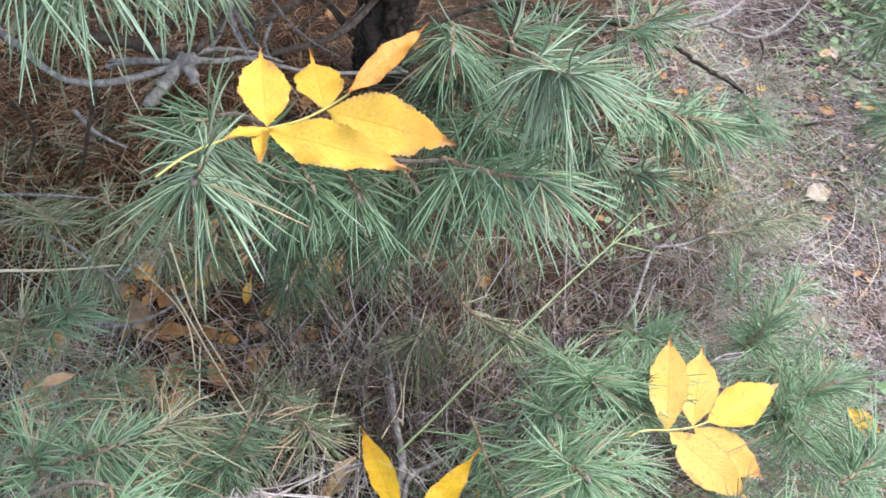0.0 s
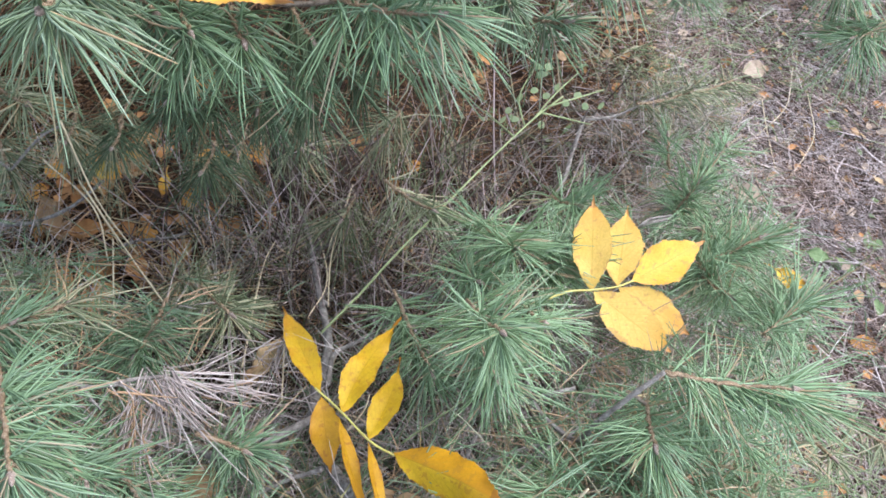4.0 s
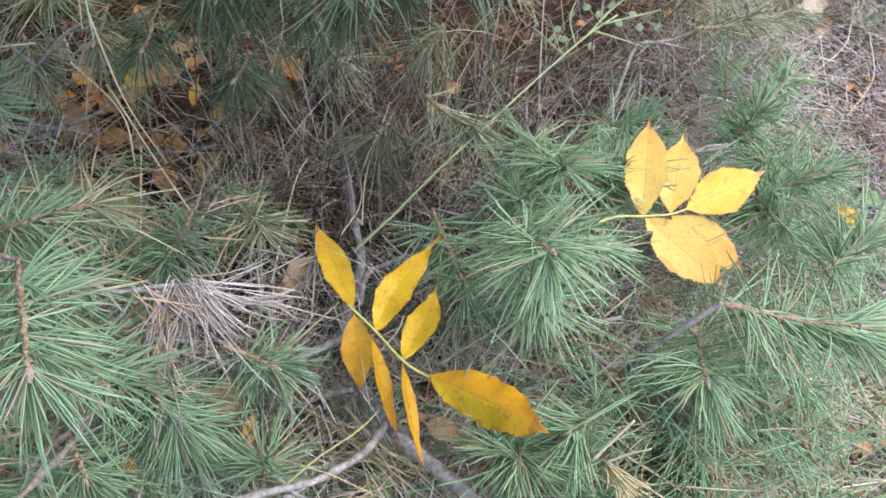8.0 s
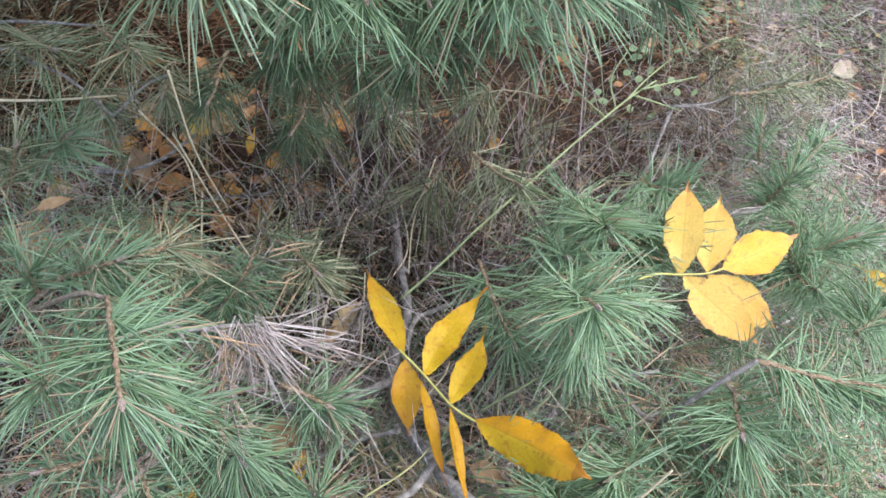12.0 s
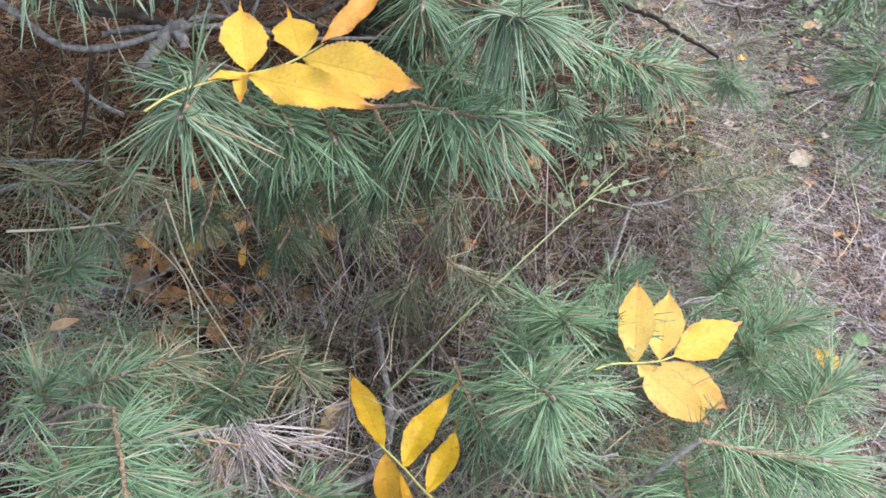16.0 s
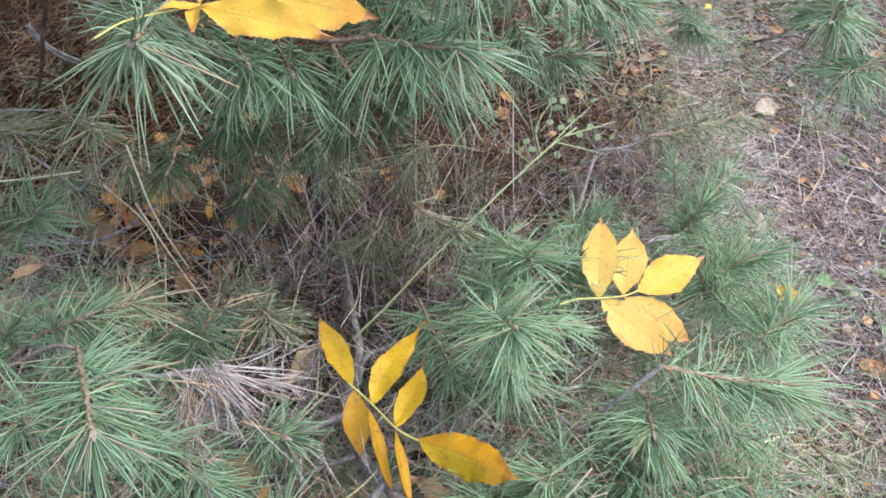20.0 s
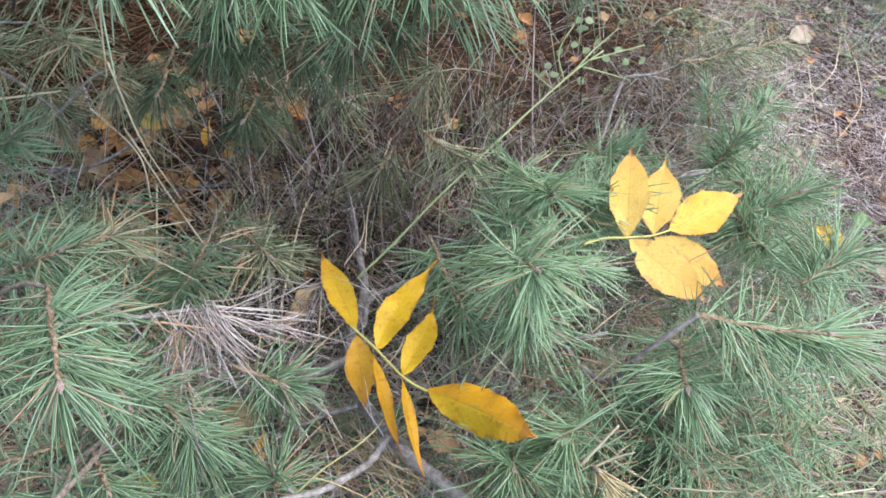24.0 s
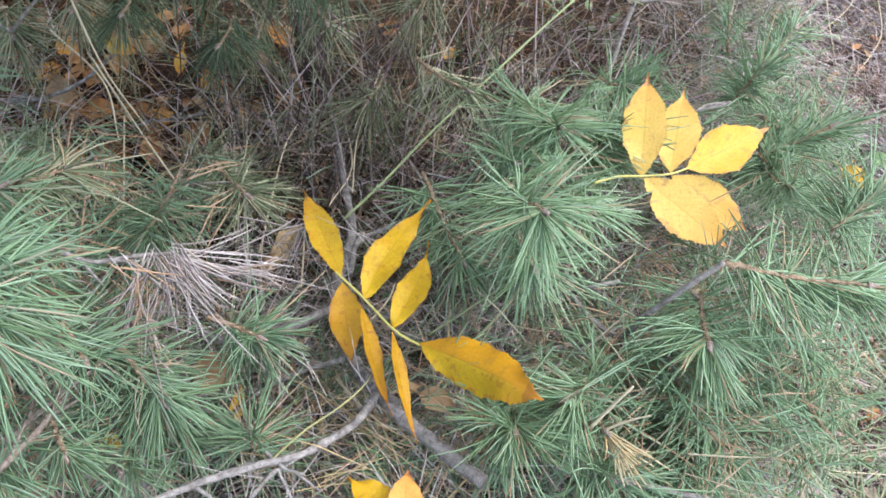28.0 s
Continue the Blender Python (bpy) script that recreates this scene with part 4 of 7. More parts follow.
dead_spray('dead_needles', left, [
    ((-0.135, 0.322, 0.387), (-0.099, 0.274, 0.360), 0.018, 24),
    ((-0.138, 0.320, 0.387), (-0.119, 0.275, 0.354), 0.018, 14),
    ((-0.132, 0.323, 0.386), (-0.090, 0.304, 0.356), 0.014, 12),
    ((-0.131, 0.325, 0.385), (-0.062, 0.348, 0.353), 0.014, 7),
    ((-0.135, 0.324, 0.386), (-0.092, 0.346, 0.369), 0.014, 5),
    ((-0.170, 0.305, 0.403), (-0.124, 0.283, 0.382), 0.018, 5),
    ((-0.150, 0.318, 0.391), (-0.155, 0.272, 0.380), 0.016, 12),
    ((-0.149, 0.288, 0.387), (-0.142, 0.242, 0.369), 0.007, 8),
    ((-0.156, 0.280, 0.373), (-0.125, 0.247, 0.360), 0.018, 14),
    ((-0.176, 0.285, 0.395), (-0.206, 0.272, 0.400), 0.020, 8),
    ((-0.053, 0.406, 0.316), (-0.076, 0.359, 0.315), 0.020, 14),
    ((-0.101, 0.334, 0.352), (-0.046, 0.359, 0.311), 0.018, 12),
], 0.25, 0.00062, NEEDLE_DRY, 61)
dead_spray('dead_needles', left, [
    ((-0.153, 0.301, 0.389), (-0.142, 0.246, 0.370), 0.006, 7),
    ((-0.167, 0.304, 0.402), (-0.121, 0.280, 0.380), 0.018, 4),
    ((-0.158, 0.262, 0.353), (-0.151, 0.229, 0.348), 0.006, 8),
], 0.3, 0.0006, NEEDLE_TAN, 62)
branch('bough_stem', [(-0.203, 0.301, 0.414), (-0.184, 0.302, 0.401), (-0.161, 0.314, 0.393), (-0.133, 0.324, 0.386)], 0.0019, 0.0015, GREY_WOOD, left, spurs=2)
branch('bough_stem', [(-0.110, 0.294, 0.345), (-0.089, 0.289, 0.343), (-0.054, 0.279, 0.344)], 0.0019, 0.0016, SHOOT, left)
underlayer(left, [(-0.211, 0.273, 0.476), (-0.184, 0.249, 0.427), (-0.156, 0.245, 0.369), (-0.177, 0.186, 0.421), (-0.122, 0.229, 0.352), (-0.083, 0.212, 0.337), (-0.136, 0.181, 0.383), (-0.026, 0.220, 0.290), (-0.100, 0.256, 0.336)], 5, 0.04, 71, pairs=34)
branch('bough_stem', [(-0.206, 0.140, 0.397), (-0.190, 0.177, 0.389), (-0.179, 0.215, 0.376), (-0.171, 0.241, 0.366), (-0.165, 0.265, 0.357)], 0.0024, 0.0018, TWIG, left, rough=0.25, spurs=9, steps=6)
shoot(left, (-0.160, 0.262, 0.353), (-0.126, 0.225, 0.344), length=0.056, pairs=64, lean=(66, 36), droop=0.3, tone='green')
shoot(left, (-0.063, 0.206, 0.301), (-0.065, 0.216, 0.315), length=0.052, pairs=50, lean=(70, 40), droop=0.2, tone='green')
underlayer(left, [(-0.125, 0.218, 0.325), (-0.080, 0.225, 0.294), (-0.062, 0.276, 0.300), (-0.156, 0.180, 0.355), (-0.027, 0.215, 0.283), (-0.109, 0.190, 0.311), (-0.148, 0.233, 0.348)], 7, 0.02, 78, pairs=36)

# ---- dim shoots behind, low in the shade ----
shade = thing('pine_bough', (-0.545, 0.762, 0.070), 'low shaded pine bough with thin dull green needles', 'pine bough', 'pine boughs')
branch('bough_stem', [(-0.762, 0.783, 0.060), (-0.480, 0.605, 0.380), (-0.427, 0.588, 0.391), (-0.380, 0.566, 0.398), (-0.340, 0.557, 0.362)], 0.0022, 0.0015, GREY_WOOD, shade)
branch('bough_stem', [(-0.484, 0.627, 0.401), (-0.437, 0.616, 0.419), (-0.357, 0.605, 0.436)], 0.0019, 0.0011, GREY_WOOD, shade)
branch('bough_stem', [(-0.340, 0.557, 0.362), (-0.304, 0.568, 0.400), (-0.282, 0.578, 0.410)], 0.0015, 0.0012, GREY_WOOD, shade)
shoot(shade, (-0.448, 0.611, 0.413), (-0.386, 0.570, 0.430), length=0.056, pairs=66, lean=(72, 42), tone='dull', droop=0.15)
shoot(shade, (-0.357, 0.605, 0.436), (-0.299, 0.561, 0.449), length=0.056, pairs=66, lean=(72, 42), tone='dull', droop=0.2)
shoot(shade, (-0.411, 0.500, 0.334), (-0.356, 0.500, 0.389), length=0.055, pairs=70, lean=(72, 42), tone='green', droop=0.15)
shoot(shade, (-0.421, 0.466, 0.329), (-0.405, 0.488, 0.378), length=0.055, pairs=60, lean=(72, 42), tone='dull', droop=0.15)
shoot(shade, (-0.188, 0.741, 0.237), (-0.186, 0.671, 0.250), length=0.056, pairs=44, lean=(72, 42), tone='dull', droop=0.4)
shoot(shade, (-0.279, 0.700, 0.302), (-0.268, 0.629, 0.327), length=0.056, pairs=40, lean=(72, 42), tone='deep', droop=0.4)
shoot(shade, (-0.195, 0.518, 0.254), (-0.160, 0.498, 0.266), length=0.055, pairs=50, lean=(75, 42), tone='dull', droop=0.2)
shoot(shade, (-0.111, 0.780, 0.267), (-0.073, 0.700, 0.275), length=0.058, pairs=42, lean=(52, 28), tone='dull', droop=0.6)
shoot(shade, (-0.154, 0.781, 0.242), (-0.155, 0.693, 0.242), length=0.058, pairs=42, lean=(52, 28), tone='dull', droop=0.6)
shoot(shade, (-0.343, 0.736, 0.287), (-0.334, 0.661, 0.297), length=0.058, pairs=42, lean=(52, 28), tone='dull', droop=0.6)

shoot(shade, (0.028, 0.636, 0.302), (0.085, 0.579, 0.319), length=0.075, pairs=52, lean=(62, 30), tone='dull', droop=0.35)
shoot(shade, (0.042, 0.773, 0.284), (0.022, 0.743, 0.267), length=0.07, pairs=46, lean=(60, 30), tone='dull', droop=0.5)
shoot(shade, (-0.003, 0.634, 0.274), (-0.018, 0.604, 0.262), length=0.075, pairs=34, lean=(45, 25), tone='dull', droop=0.6)
shoot(shade, (-0.285, 0.762, 0.290), (-0.304, 0.692, 0.269), length=0.065, pairs=56, lean=(62, 35), tone='dull', droop=0.5)
shoot(shade, (-0.174, 0.697, 0.277), (-0.181, 0.643, 0.283), length=0.065, pairs=44, lean=(62, 35), tone='deep', droop=0.5)
shoot(shade, (-0.447, 0.720, 0.243), (-0.419, 0.672, 0.239), length=0.06, pairs=80, lean=(62, 35), tone='dull', droop=0.5)
underlayer(shade, [(-0.326, 0.451, 0.315), (-0.294, 0.441, 0.290), (-0.187, 0.450, 0.278), (-0.128, 0.475, 0.254), (-0.222, 0.408, 0.313), (0.101, 0.863, 0.199)], 6, 0.04, 72, 'dull', pairs=34)

# ---- small boughs on the far side ----
far = thing('pine_bough', (0.542, 1.039, 0.020), 'thin pine twig with short dark needles and a pale bent stem', 'pine bough', 'pine boughs')
branch('bough_stem', [(0.270, 0.700, 0.110), (0.252, 0.725, 0.185), (0.263, 0.744, 0.208), (0.278, 0.792, 0.232), (0.288, 0.821, 0.245), (0.293, 0.825, 0.245), (0.337, 0.838, 0.246), (0.386, 0.874, 0.246), (0.452, 0.913, 0.247)], 0.0032, 0.0015, GREY_WOOD, far, spurs=3, steps=5)
shoot(far, (0.360, 0.844, 0.263), (0.454, 0.900, 0.248), length=0.05, pairs=70, lean=(68, 40), tone='dull', droop=0.1)
shoot(far, (0.439, 0.897, 0.245), (0.531, 0.953, 0.230), length=0.05, pairs=70, lean=(68, 40), tone='dull', droop=0.1)
edge = thing('pine_bough', (0.595, 0.945, 0.500), 'pine bough with green needles at the edge of the clearing', 'pine bough', 'pine boughs')
branch('bough_stem', [(-0.103, 1.376, 0.420), (0.337, 1.276, 0.570), (0.678, 1.071, 0.483), (0.538, 0.835, 0.477)], 0.005, 0.0019, DARK_WOOD, edge)
shoot(edge, (0.591, 0.929, 0.484), (0.538, 0.835, 0.477), length=0.075, pairs=130, lean=(78, 45), tone='green', droop=0.45)
shoot(edge, (0.652, 1.043, 0.497), (0.542, 1.027, 0.509), length=0.065, pairs=110, lean=(72, 42), tone='green', droop=0.4)
shoot(edge, (0.652, 1.043, 0.497), (0.544, 1.117, 0.527), length=0.065, pairs=110, lean=(72, 42), tone='green', droop=0.4)
shoot(edge, (0.608, 0.815, 0.444), (0.541, 0.757, 0.457), length=0.065, pairs=90, lean=(72, 42), tone='green', droop=0.3)
mid = thing('pine_bough', (0.609, 1.283, 0.000), 'small pine shoot with dark green needles on a grey branch', 'pine bough', 'pine boughs')
branch('bough_stem', [(-0.123, 1.356, 0.190), (0.027, 1.410, 0.253), (0.170, 1.360, 0.280), (0.247, 1.331, 0.292), (0.304, 1.297, 0.294), (0.339, 1.267, 0.299), (0.368, 1.237, 0.303), (0.391, 1.195, 0.304), (0.417, 1.165, 0.310), (0.443, 1.130, 0.310)], 0.0060, 0.0026, DARK_WOOD, mid, spurs=4, steps=5, wander=0.0015)
branch('bough_stem', [(0.230, 1.340, 0.282), (0.285, 1.342, 0.284), (0.359, 1.340, 0.290), (0.410, 1.351, 0.295), (0.448, 1.378, 0.300), (0.490, 1.428, 0.311), (0.513, 1.474, 0.323)], 0.0046, 0.0026, GREY_WOOD, mid, spurs=3, steps=5, wander=0.0015)
branch('bough_stem', [(0.427, 1.349, 0.299), (0.468, 1.333, 0.295), (0.512, 1.328, 0.295), (0.553, 1.357, 0.309), (0.594, 1.398, 0.330), (0.618, 1.444, 0.347)], 0.0034, 0.0016, GREY_WOOD, mid, steps=5, wander=0.001)
branch('bough_stem', [(0.513, 1.328, 0.295), (0.519, 1.306, 0.282), (0.513, 1.290, 0.271)], 0.0028, 0.0015, DARK_WOOD, mid, steps=5)
shoot(mid, (0.462, 1.148, 0.293), (0.463, 1.068, 0.299), length=0.06, pairs=110, lean=(78, 45), tone='green', droop=0.3)
shoot(mid, (0.443, 1.177, 0.292), (0.524, 1.197, 0.312), length=0.055, pairs=70, lean=(72, 42), tone='faded', droop=0.3)

# ---- dead branches and twigs ----
branch('broken_branch', [(-0.296, 0.690, 0.542), (-0.289, 0.694, 0.552), (-0.281, 0.702, 0.550), (-0.275, 0.705, 0.542)], 0.0085, 0.0060, GREY_WOOD, label='gnarled grey knot where dead branches meet', category='branch', group='dead branches', rough=0.3, spurs=5, wander=0.002)
branch('dead_twig', [(-0.244, 0.621, 0.583), (-0.249, 0.629, 0.590), (-0.260, 0.639, 0.593)], 0.0043, 0.0065, GREY_WOOD, label='short weathered grey stub at a knotty fork', category='twig', group='dead twigs', rough=0.14)
branch('dead_twig', [(-0.341, 0.654, 0.567), (-0.311, 0.652, 0.578), (-0.266, 0.642, 0.589)], 0.0022, 0.0036, GREY_WOOD, label='grey dead twig joined to a knotty fork', category='twig', group='dead twigs', rough=0.2)
branch('dead_twig', [(-0.258, 0.651, 0.591), (-0.250, 0.680, 0.592), (-0.249, 0.729, 0.583), (-0.265, 0.803, 0.571)], 0.0036, 0.0022, DARK_WOOD, label='dark dead twig rising from a knotty fork', category='twig', group='dead twigs', spurs=2)
branch('dead_twig', [(-0.248, 0.759, 0.598), (-0.237, 0.725, 0.580), (-0.213, 0.690, 0.573)], 0.0022, 0.0014, GREY_WOOD, label='thin grey bent dead twig', category='twig', group='dead twigs')
branch('dead_twig', [(-0.387, 0.653, 0.509), (-0.371, 0.654, 0.482), (-0.345, 0.660, 0.461)], 0.0023, 0.0014, GREY_WOOD, label='thin pale dead twig over russet litter', category='twig', group='dead twigs')
branch('broken_branch', [(-0.276, 0.584, 0.582), (-0.271, 0.614, 0.583), (-0.262, 0.636, 0.591), (-0.252, 0.650, 0.590)], 0.005, 0.0071, GREY_WOOD, label='broken pale grey branch stub with splintered end', category='branch', group='dead branches', rough=0.13, spurs=3)
branch('dead_branch', [(-0.368, 0.656, 0.606), (-0.340, 0.654, 0.599), (-0.311, 0.658, 0.594), (-0.276, 0.656, 0.585)], 0.0036, 0.0062, DARK_WOOD, label='thick dark dead branch joined to a knotty fork', category='branch', group='dead branches', spurs=4)
branch('dead_twig', [(-0.472, 0.682, 0.593), (-0.420, 0.646, 0.586), (-0.364, 0.611, 0.580), (-0.318, 0.612, 0.581), (-0.266, 0.635, 0.590)], 0.0033, 0.0033, GREY_WOOD, label='curved smooth grey dead twig joined to the broken stub', category='twig', group='dead twigs')
branch('dead_twig', [(-0.270, 0.648, 0.588), (-0.313, 0.687, 0.570), (-0.379, 0.738, 0.536), (-0.455, 0.800, 0.499)], 0.0036, 0.0022, DARK_WOOD, label='dark dead twig beside the broken stub', category='twig', group='dead twigs', spurs=3)
branch('dead_twig', [(-0.259, 0.647, 0.587), (-0.228, 0.668, 0.580), (-0.212, 0.688, 0.571), (-0.151, 0.717, 0.544), (-0.064, 0.801, 0.500)], 0.003, 0.0019, GREY_WOOD, label='grey dead twig running behind the yellow leaf', category='twig', group='dead twigs', spurs=2)
branch('dead_twig', [(-0.260, 0.651, 0.591), (-0.247, 0.692, 0.575), (-0.223, 0.727, 0.553), (-0.196, 0.756, 0.525)], 0.0029, 0.0014, GREY_WOOD, label='thin grey dead twig', category='twig', group='dead twigs')
branch('dead_twig', [(-0.350, 0.639, 0.552), (-0.370, 0.644, 0.501), (-0.398, 0.661, 0.434), (-0.452, 0.709, 0.341)], 0.0025, 0.0016, DARK_WOOD, label='dark crooked twig hanging into the litter', category='twig', group='dead twigs')
branch('dead_twig', [(-0.299, 0.897, 0.523), (-0.284, 0.873, 0.500), (-0.263, 0.836, 0.491), (-0.243, 0.799, 0.498)], 0.0022, 0.0014, GREY_WOOD, label='thin grey bent dead twig', category='twig', group='dead twigs')
branch('dead_twig', [(-0.353, 0.938, 0.493), (-0.335, 0.864, 0.491), (-0.301, 0.753, 0.523)], 0.0022, 0.0014, DARK_WOOD, label='thin dark upright dead twig', category='twig', group='dead twigs')
branch('dead_twig', [(-0.298, 1.081, 0.423), (-0.247, 0.969, 0.453), (-0.200, 0.905, 0.461), (-0.151, 0.850, 0.477)], 0.0018, 0.0011, GREY_WOOD, label='thin grey bent dead twig', category='twig', group='dead twigs')
branch('dead_twig', [(-0.370, 0.851, 0.479), (-0.363, 0.912, 0.467), (-0.339, 1.026, 0.439)], 0.0036, 0.0029, DARK_WOOD, label='dark slanting dead twig', category='twig', group='dead twigs')
branch('dead_twig', [(-0.264, 0.758, 0.527), (-0.276, 0.736, 0.534), (-0.315, 0.710, 0.537), (-0.367, 0.706, 0.533)], 0.0022, 0.0014, DARK_WOOD, label='thin dark dead twig', category='twig', group='dead twigs')
branch('dead_twig', [(-0.438, 0.738, 0.439), (-0.403, 0.720, 0.422), (-0.372, 0.713, 0.414)], 0.0016, 0.0009, GREY_WOOD, label='thin grey dead twig over russet needles', category='twig', group='dead twigs')
branch('dead_twig', [(-0.366, 0.797, 0.496), (-0.362, 0.862, 0.489), (-0.347, 0.924, 0.480)], 0.0026, 0.0014, DARK_WOOD, label='thin bare dead twig at the foot of the pine', category='twig', group='dead twigs', spurs=1)
branch('dead_twig', [(-0.279, 0.755, 0.525), (-0.279, 0.820, 0.518), (-0.292, 0.892, 0.518)], 0.0026, 0.0014, GREY_WOOD, label='thin bare dead twig at the foot of the pine', category='twig', group='dead twigs', spurs=1)
branch('dead_twig', [(-0.291, 0.888, 0.514), (-0.257, 0.843, 0.499), (-0.233, 0.806, 0.504)], 0.0026, 0.0014, GREY_WOOD, label='thin bare dead twig at the foot of the pine', category='twig', group='dead twigs', spurs=1)
branch('dead_twig', [(-0.295, 0.929, 0.484), (-0.258, 0.870, 0.496), (-0.237, 0.803, 0.502)], 0.0026, 0.0014, DARK_WOOD, label='thin bare dead twig at the foot of the pine', category='twig', group='dead twigs', spurs=1)
branch('dead_twig', [(-0.382, 0.740, 0.510), (-0.347, 0.728, 0.527), (-0.303, 0.703, 0.544)], 0.0026, 0.0014, GREY_WOOD, label='thin bare dead twig at the foot of the pine', category='twig', group='dead twigs', spurs=1)
branch('dead_twig', [(-0.250, 1.037, 0.380), (-0.230, 1.107, 0.378), (-0.203, 1.175, 0.374)], 0.0026, 0.0014, DARK_WOOD, label='thin bare dead twig at the foot of the pine', category='twig', group='dead twigs', spurs=1)
branch('dead_twig', [(-0.215, 1.028, 0.371), (-0.184, 1.099, 0.370), (-0.166, 1.166, 0.366)], 0.0026, 0.0014, DARK_WOOD, label='thin bare dead twig at the foot of the pine', category='twig', group='dead twigs', spurs=1)
branch('dead_twig', [(-0.575, 0.950, 0.435), (-0.489, 0.888, 0.445), (-0.414, 0.847, 0.474)], 0.0026, 0.0014, DARK_WOOD, label='thin bare dead twig at the foot of the pine', category='twig', group='dead twigs', spurs=1)
branch('dead_twig', [(-0.489, 1.042, 0.384), (-0.407, 1.045, 0.388), (-0.350, 1.103, 0.374)], 0.0026, 0.0014, DARK_WOOD, label='thin bare dead twig at the foot of the pine', category='twig', group='dead twigs', spurs=1)
branch('dead_twig', [(-0.261, 0.960, 0.444), (-0.241, 0.852, 0.480), (-0.212, 0.788, 0.487)], 0.0026, 0.0014, GREY_WOOD, label='thin bare dead twig at the foot of the pine', category='twig', group='dead twigs', spurs=1)
branch('dead_twig', [(-0.090, 0.932, 0.417), (-0.053, 0.834, 0.462), (-0.059, 0.768, 0.467)], 0.0026, 0.0014, GREY_WOOD, label='thin bare dead twig at the foot of the pine', category='twig', group='dead twigs', spurs=1)
branch('dead_twig', [(-0.537, 0.778, 0.408), (-0.531, 0.794, 0.354), (-0.558, 0.794, 0.284)], 0.0026, 0.0014, DARK_WOOD, label='thin bare dead twig at the foot of the pine', category='twig', group='dead twigs', spurs=1)
branch('dead_branch', [(-0.077, 0.702, 0.149), (-0.059, 0.628, 0.191), (-0.044, 0.565, 0.221), (-0.030, 0.506, 0.229), (-0.016, 0.439, 0.257), (-0.022, 0.363, 0.278), (-0.010, 0.312, 0.292), (0.024, 0.253, 0.326), (0.063, 0.220, 0.329), (0.106, 0.180, 0.352)], 0.0034, 0.0056, GREY_WOOD, label='thick weathered grey branch lying under the golden leaf', category='branch', group='dead branches', spurs=3, rough=0.16)
branch('dead_branch', [(0.026, 0.245, 0.339), (0.012, 0.220, 0.339), (-0.020, 0.194, 0.344), (-0.054, 0.179, 0.351), (-0.087, 0.165, 0.351), (-0.114, 0.149, 0.357), (-0.148, 0.134, 0.358)], 0.0035, 0.0021, GREY_WOOD, label='weathered pale grey side branch with a crooked fork', category='branch', group='dead branches', spurs=3)
branch('dead_branch', [(0.014, 0.266, 0.326), (0.021, 0.256, 0.333), (0.027, 0.248, 0.336), (0.036, 0.241, 0.333)], 0.0052, 0.0054, GREY_WOOD, label='knotty pale grey fork of a weathered dead branch', category='branch', group='dead branches', rough=0.4, spurs=3)
branch('dead_branch', [(-0.121, 0.300, 0.303), (-0.087, 0.289, 0.309), (-0.057, 0.304, 0.309), (-0.019, 0.343, 0.289)], 0.0034, 0.004, GREY_WOOD, label='grey dead branch running into the needles', category='branch', group='dead branches', spurs=2)
branch('dead_branch', [(-0.142, 0.896, 0.200), (-0.122, 0.815, 0.196), (-0.107, 0.757, 0.195), (-0.090, 0.697, 0.193)], 0.0099, 0.0136, DARK_WOOD, label='dark broken dead branch standing in the shaded litter', category='branch', group='dead branches', rough=0.28, spurs=4)
branch('dead_twig', [(-0.056, 0.873, 0.157), (-0.026, 0.806, 0.172), (-0.034, 0.754, 0.161)], 0.0036, 0.0022, DARK_WOOD, label='dark dead twig in the shaded litter', category='twig', group='dead twigs', spurs=2)
branch('dead_twig', [(-0.072, 0.789, 0.160), (-0.023, 0.825, 0.161), (0.045, 0.861, 0.150)], 0.0032, 0.0022, DARK_WOOD, label='dark dead twig in the shaded litter', category='twig', group='dead twigs', spurs=2)
branch('dead_twig', [(-0.010, 0.377, 0.288), (-0.007, 0.411, 0.287), (0.012, 0.432, 0.278), (0.033, 0.452, 0.268)], 0.0027, 0.0022, GREY_WOOD, label='pale grey crooked twig above the branch', category='twig', group='dead twigs')
branch('dead_twig', [(-0.004, 0.280, 0.319), (-0.044, 0.276, 0.290), (-0.080, 0.257, 0.275), (-0.114, 0.225, 0.252), (-0.144, 0.195, 0.254)], 0.0023, 0.0014, GREY_WOOD, label='thin pale grey twig', category='twig', group='dead twigs', spurs=3)
branch('dead_twig', [(0.188, 0.191, 0.356), (0.205, 0.184, 0.365), (0.233, 0.181, 0.363), (0.279, 0.173, 0.366)], 0.0023, 0.002, GREY_WOOD, label='thin pale grey twig under green needles', category='twig', group='dead twigs')
branch('dead_twig', [(-0.047, 0.191, 0.347), (-0.032, 0.181, 0.346), (-0.018, 0.178, 0.345)], 0.0017, 0.0009, GREY_WOOD, label='short splintered grey twig at a fork', category='twig', group='dead twigs', spurs=1)
branch('dead_twig', [(-0.052, 0.160, 0.344), (-0.039, 0.179, 0.345), (-0.033, 0.174, 0.342), (-0.024, 0.161, 0.334)], 0.0016, 0.001, GREY_WOOD, label='short splintered grey twig at a fork', category='twig', group='dead twigs', spurs=1)
branch('dead_twig', [(-0.427, 0.625, 0.186), (-0.383, 0.624, 0.198), (-0.338, 0.635, 0.219), (-0.305, 0.662, 0.238)], 0.0026, 0.0019, GREY_WOOD, label='crooked grey twig on the leaf litter', category='twig', group='dead twigs', spurs=1)
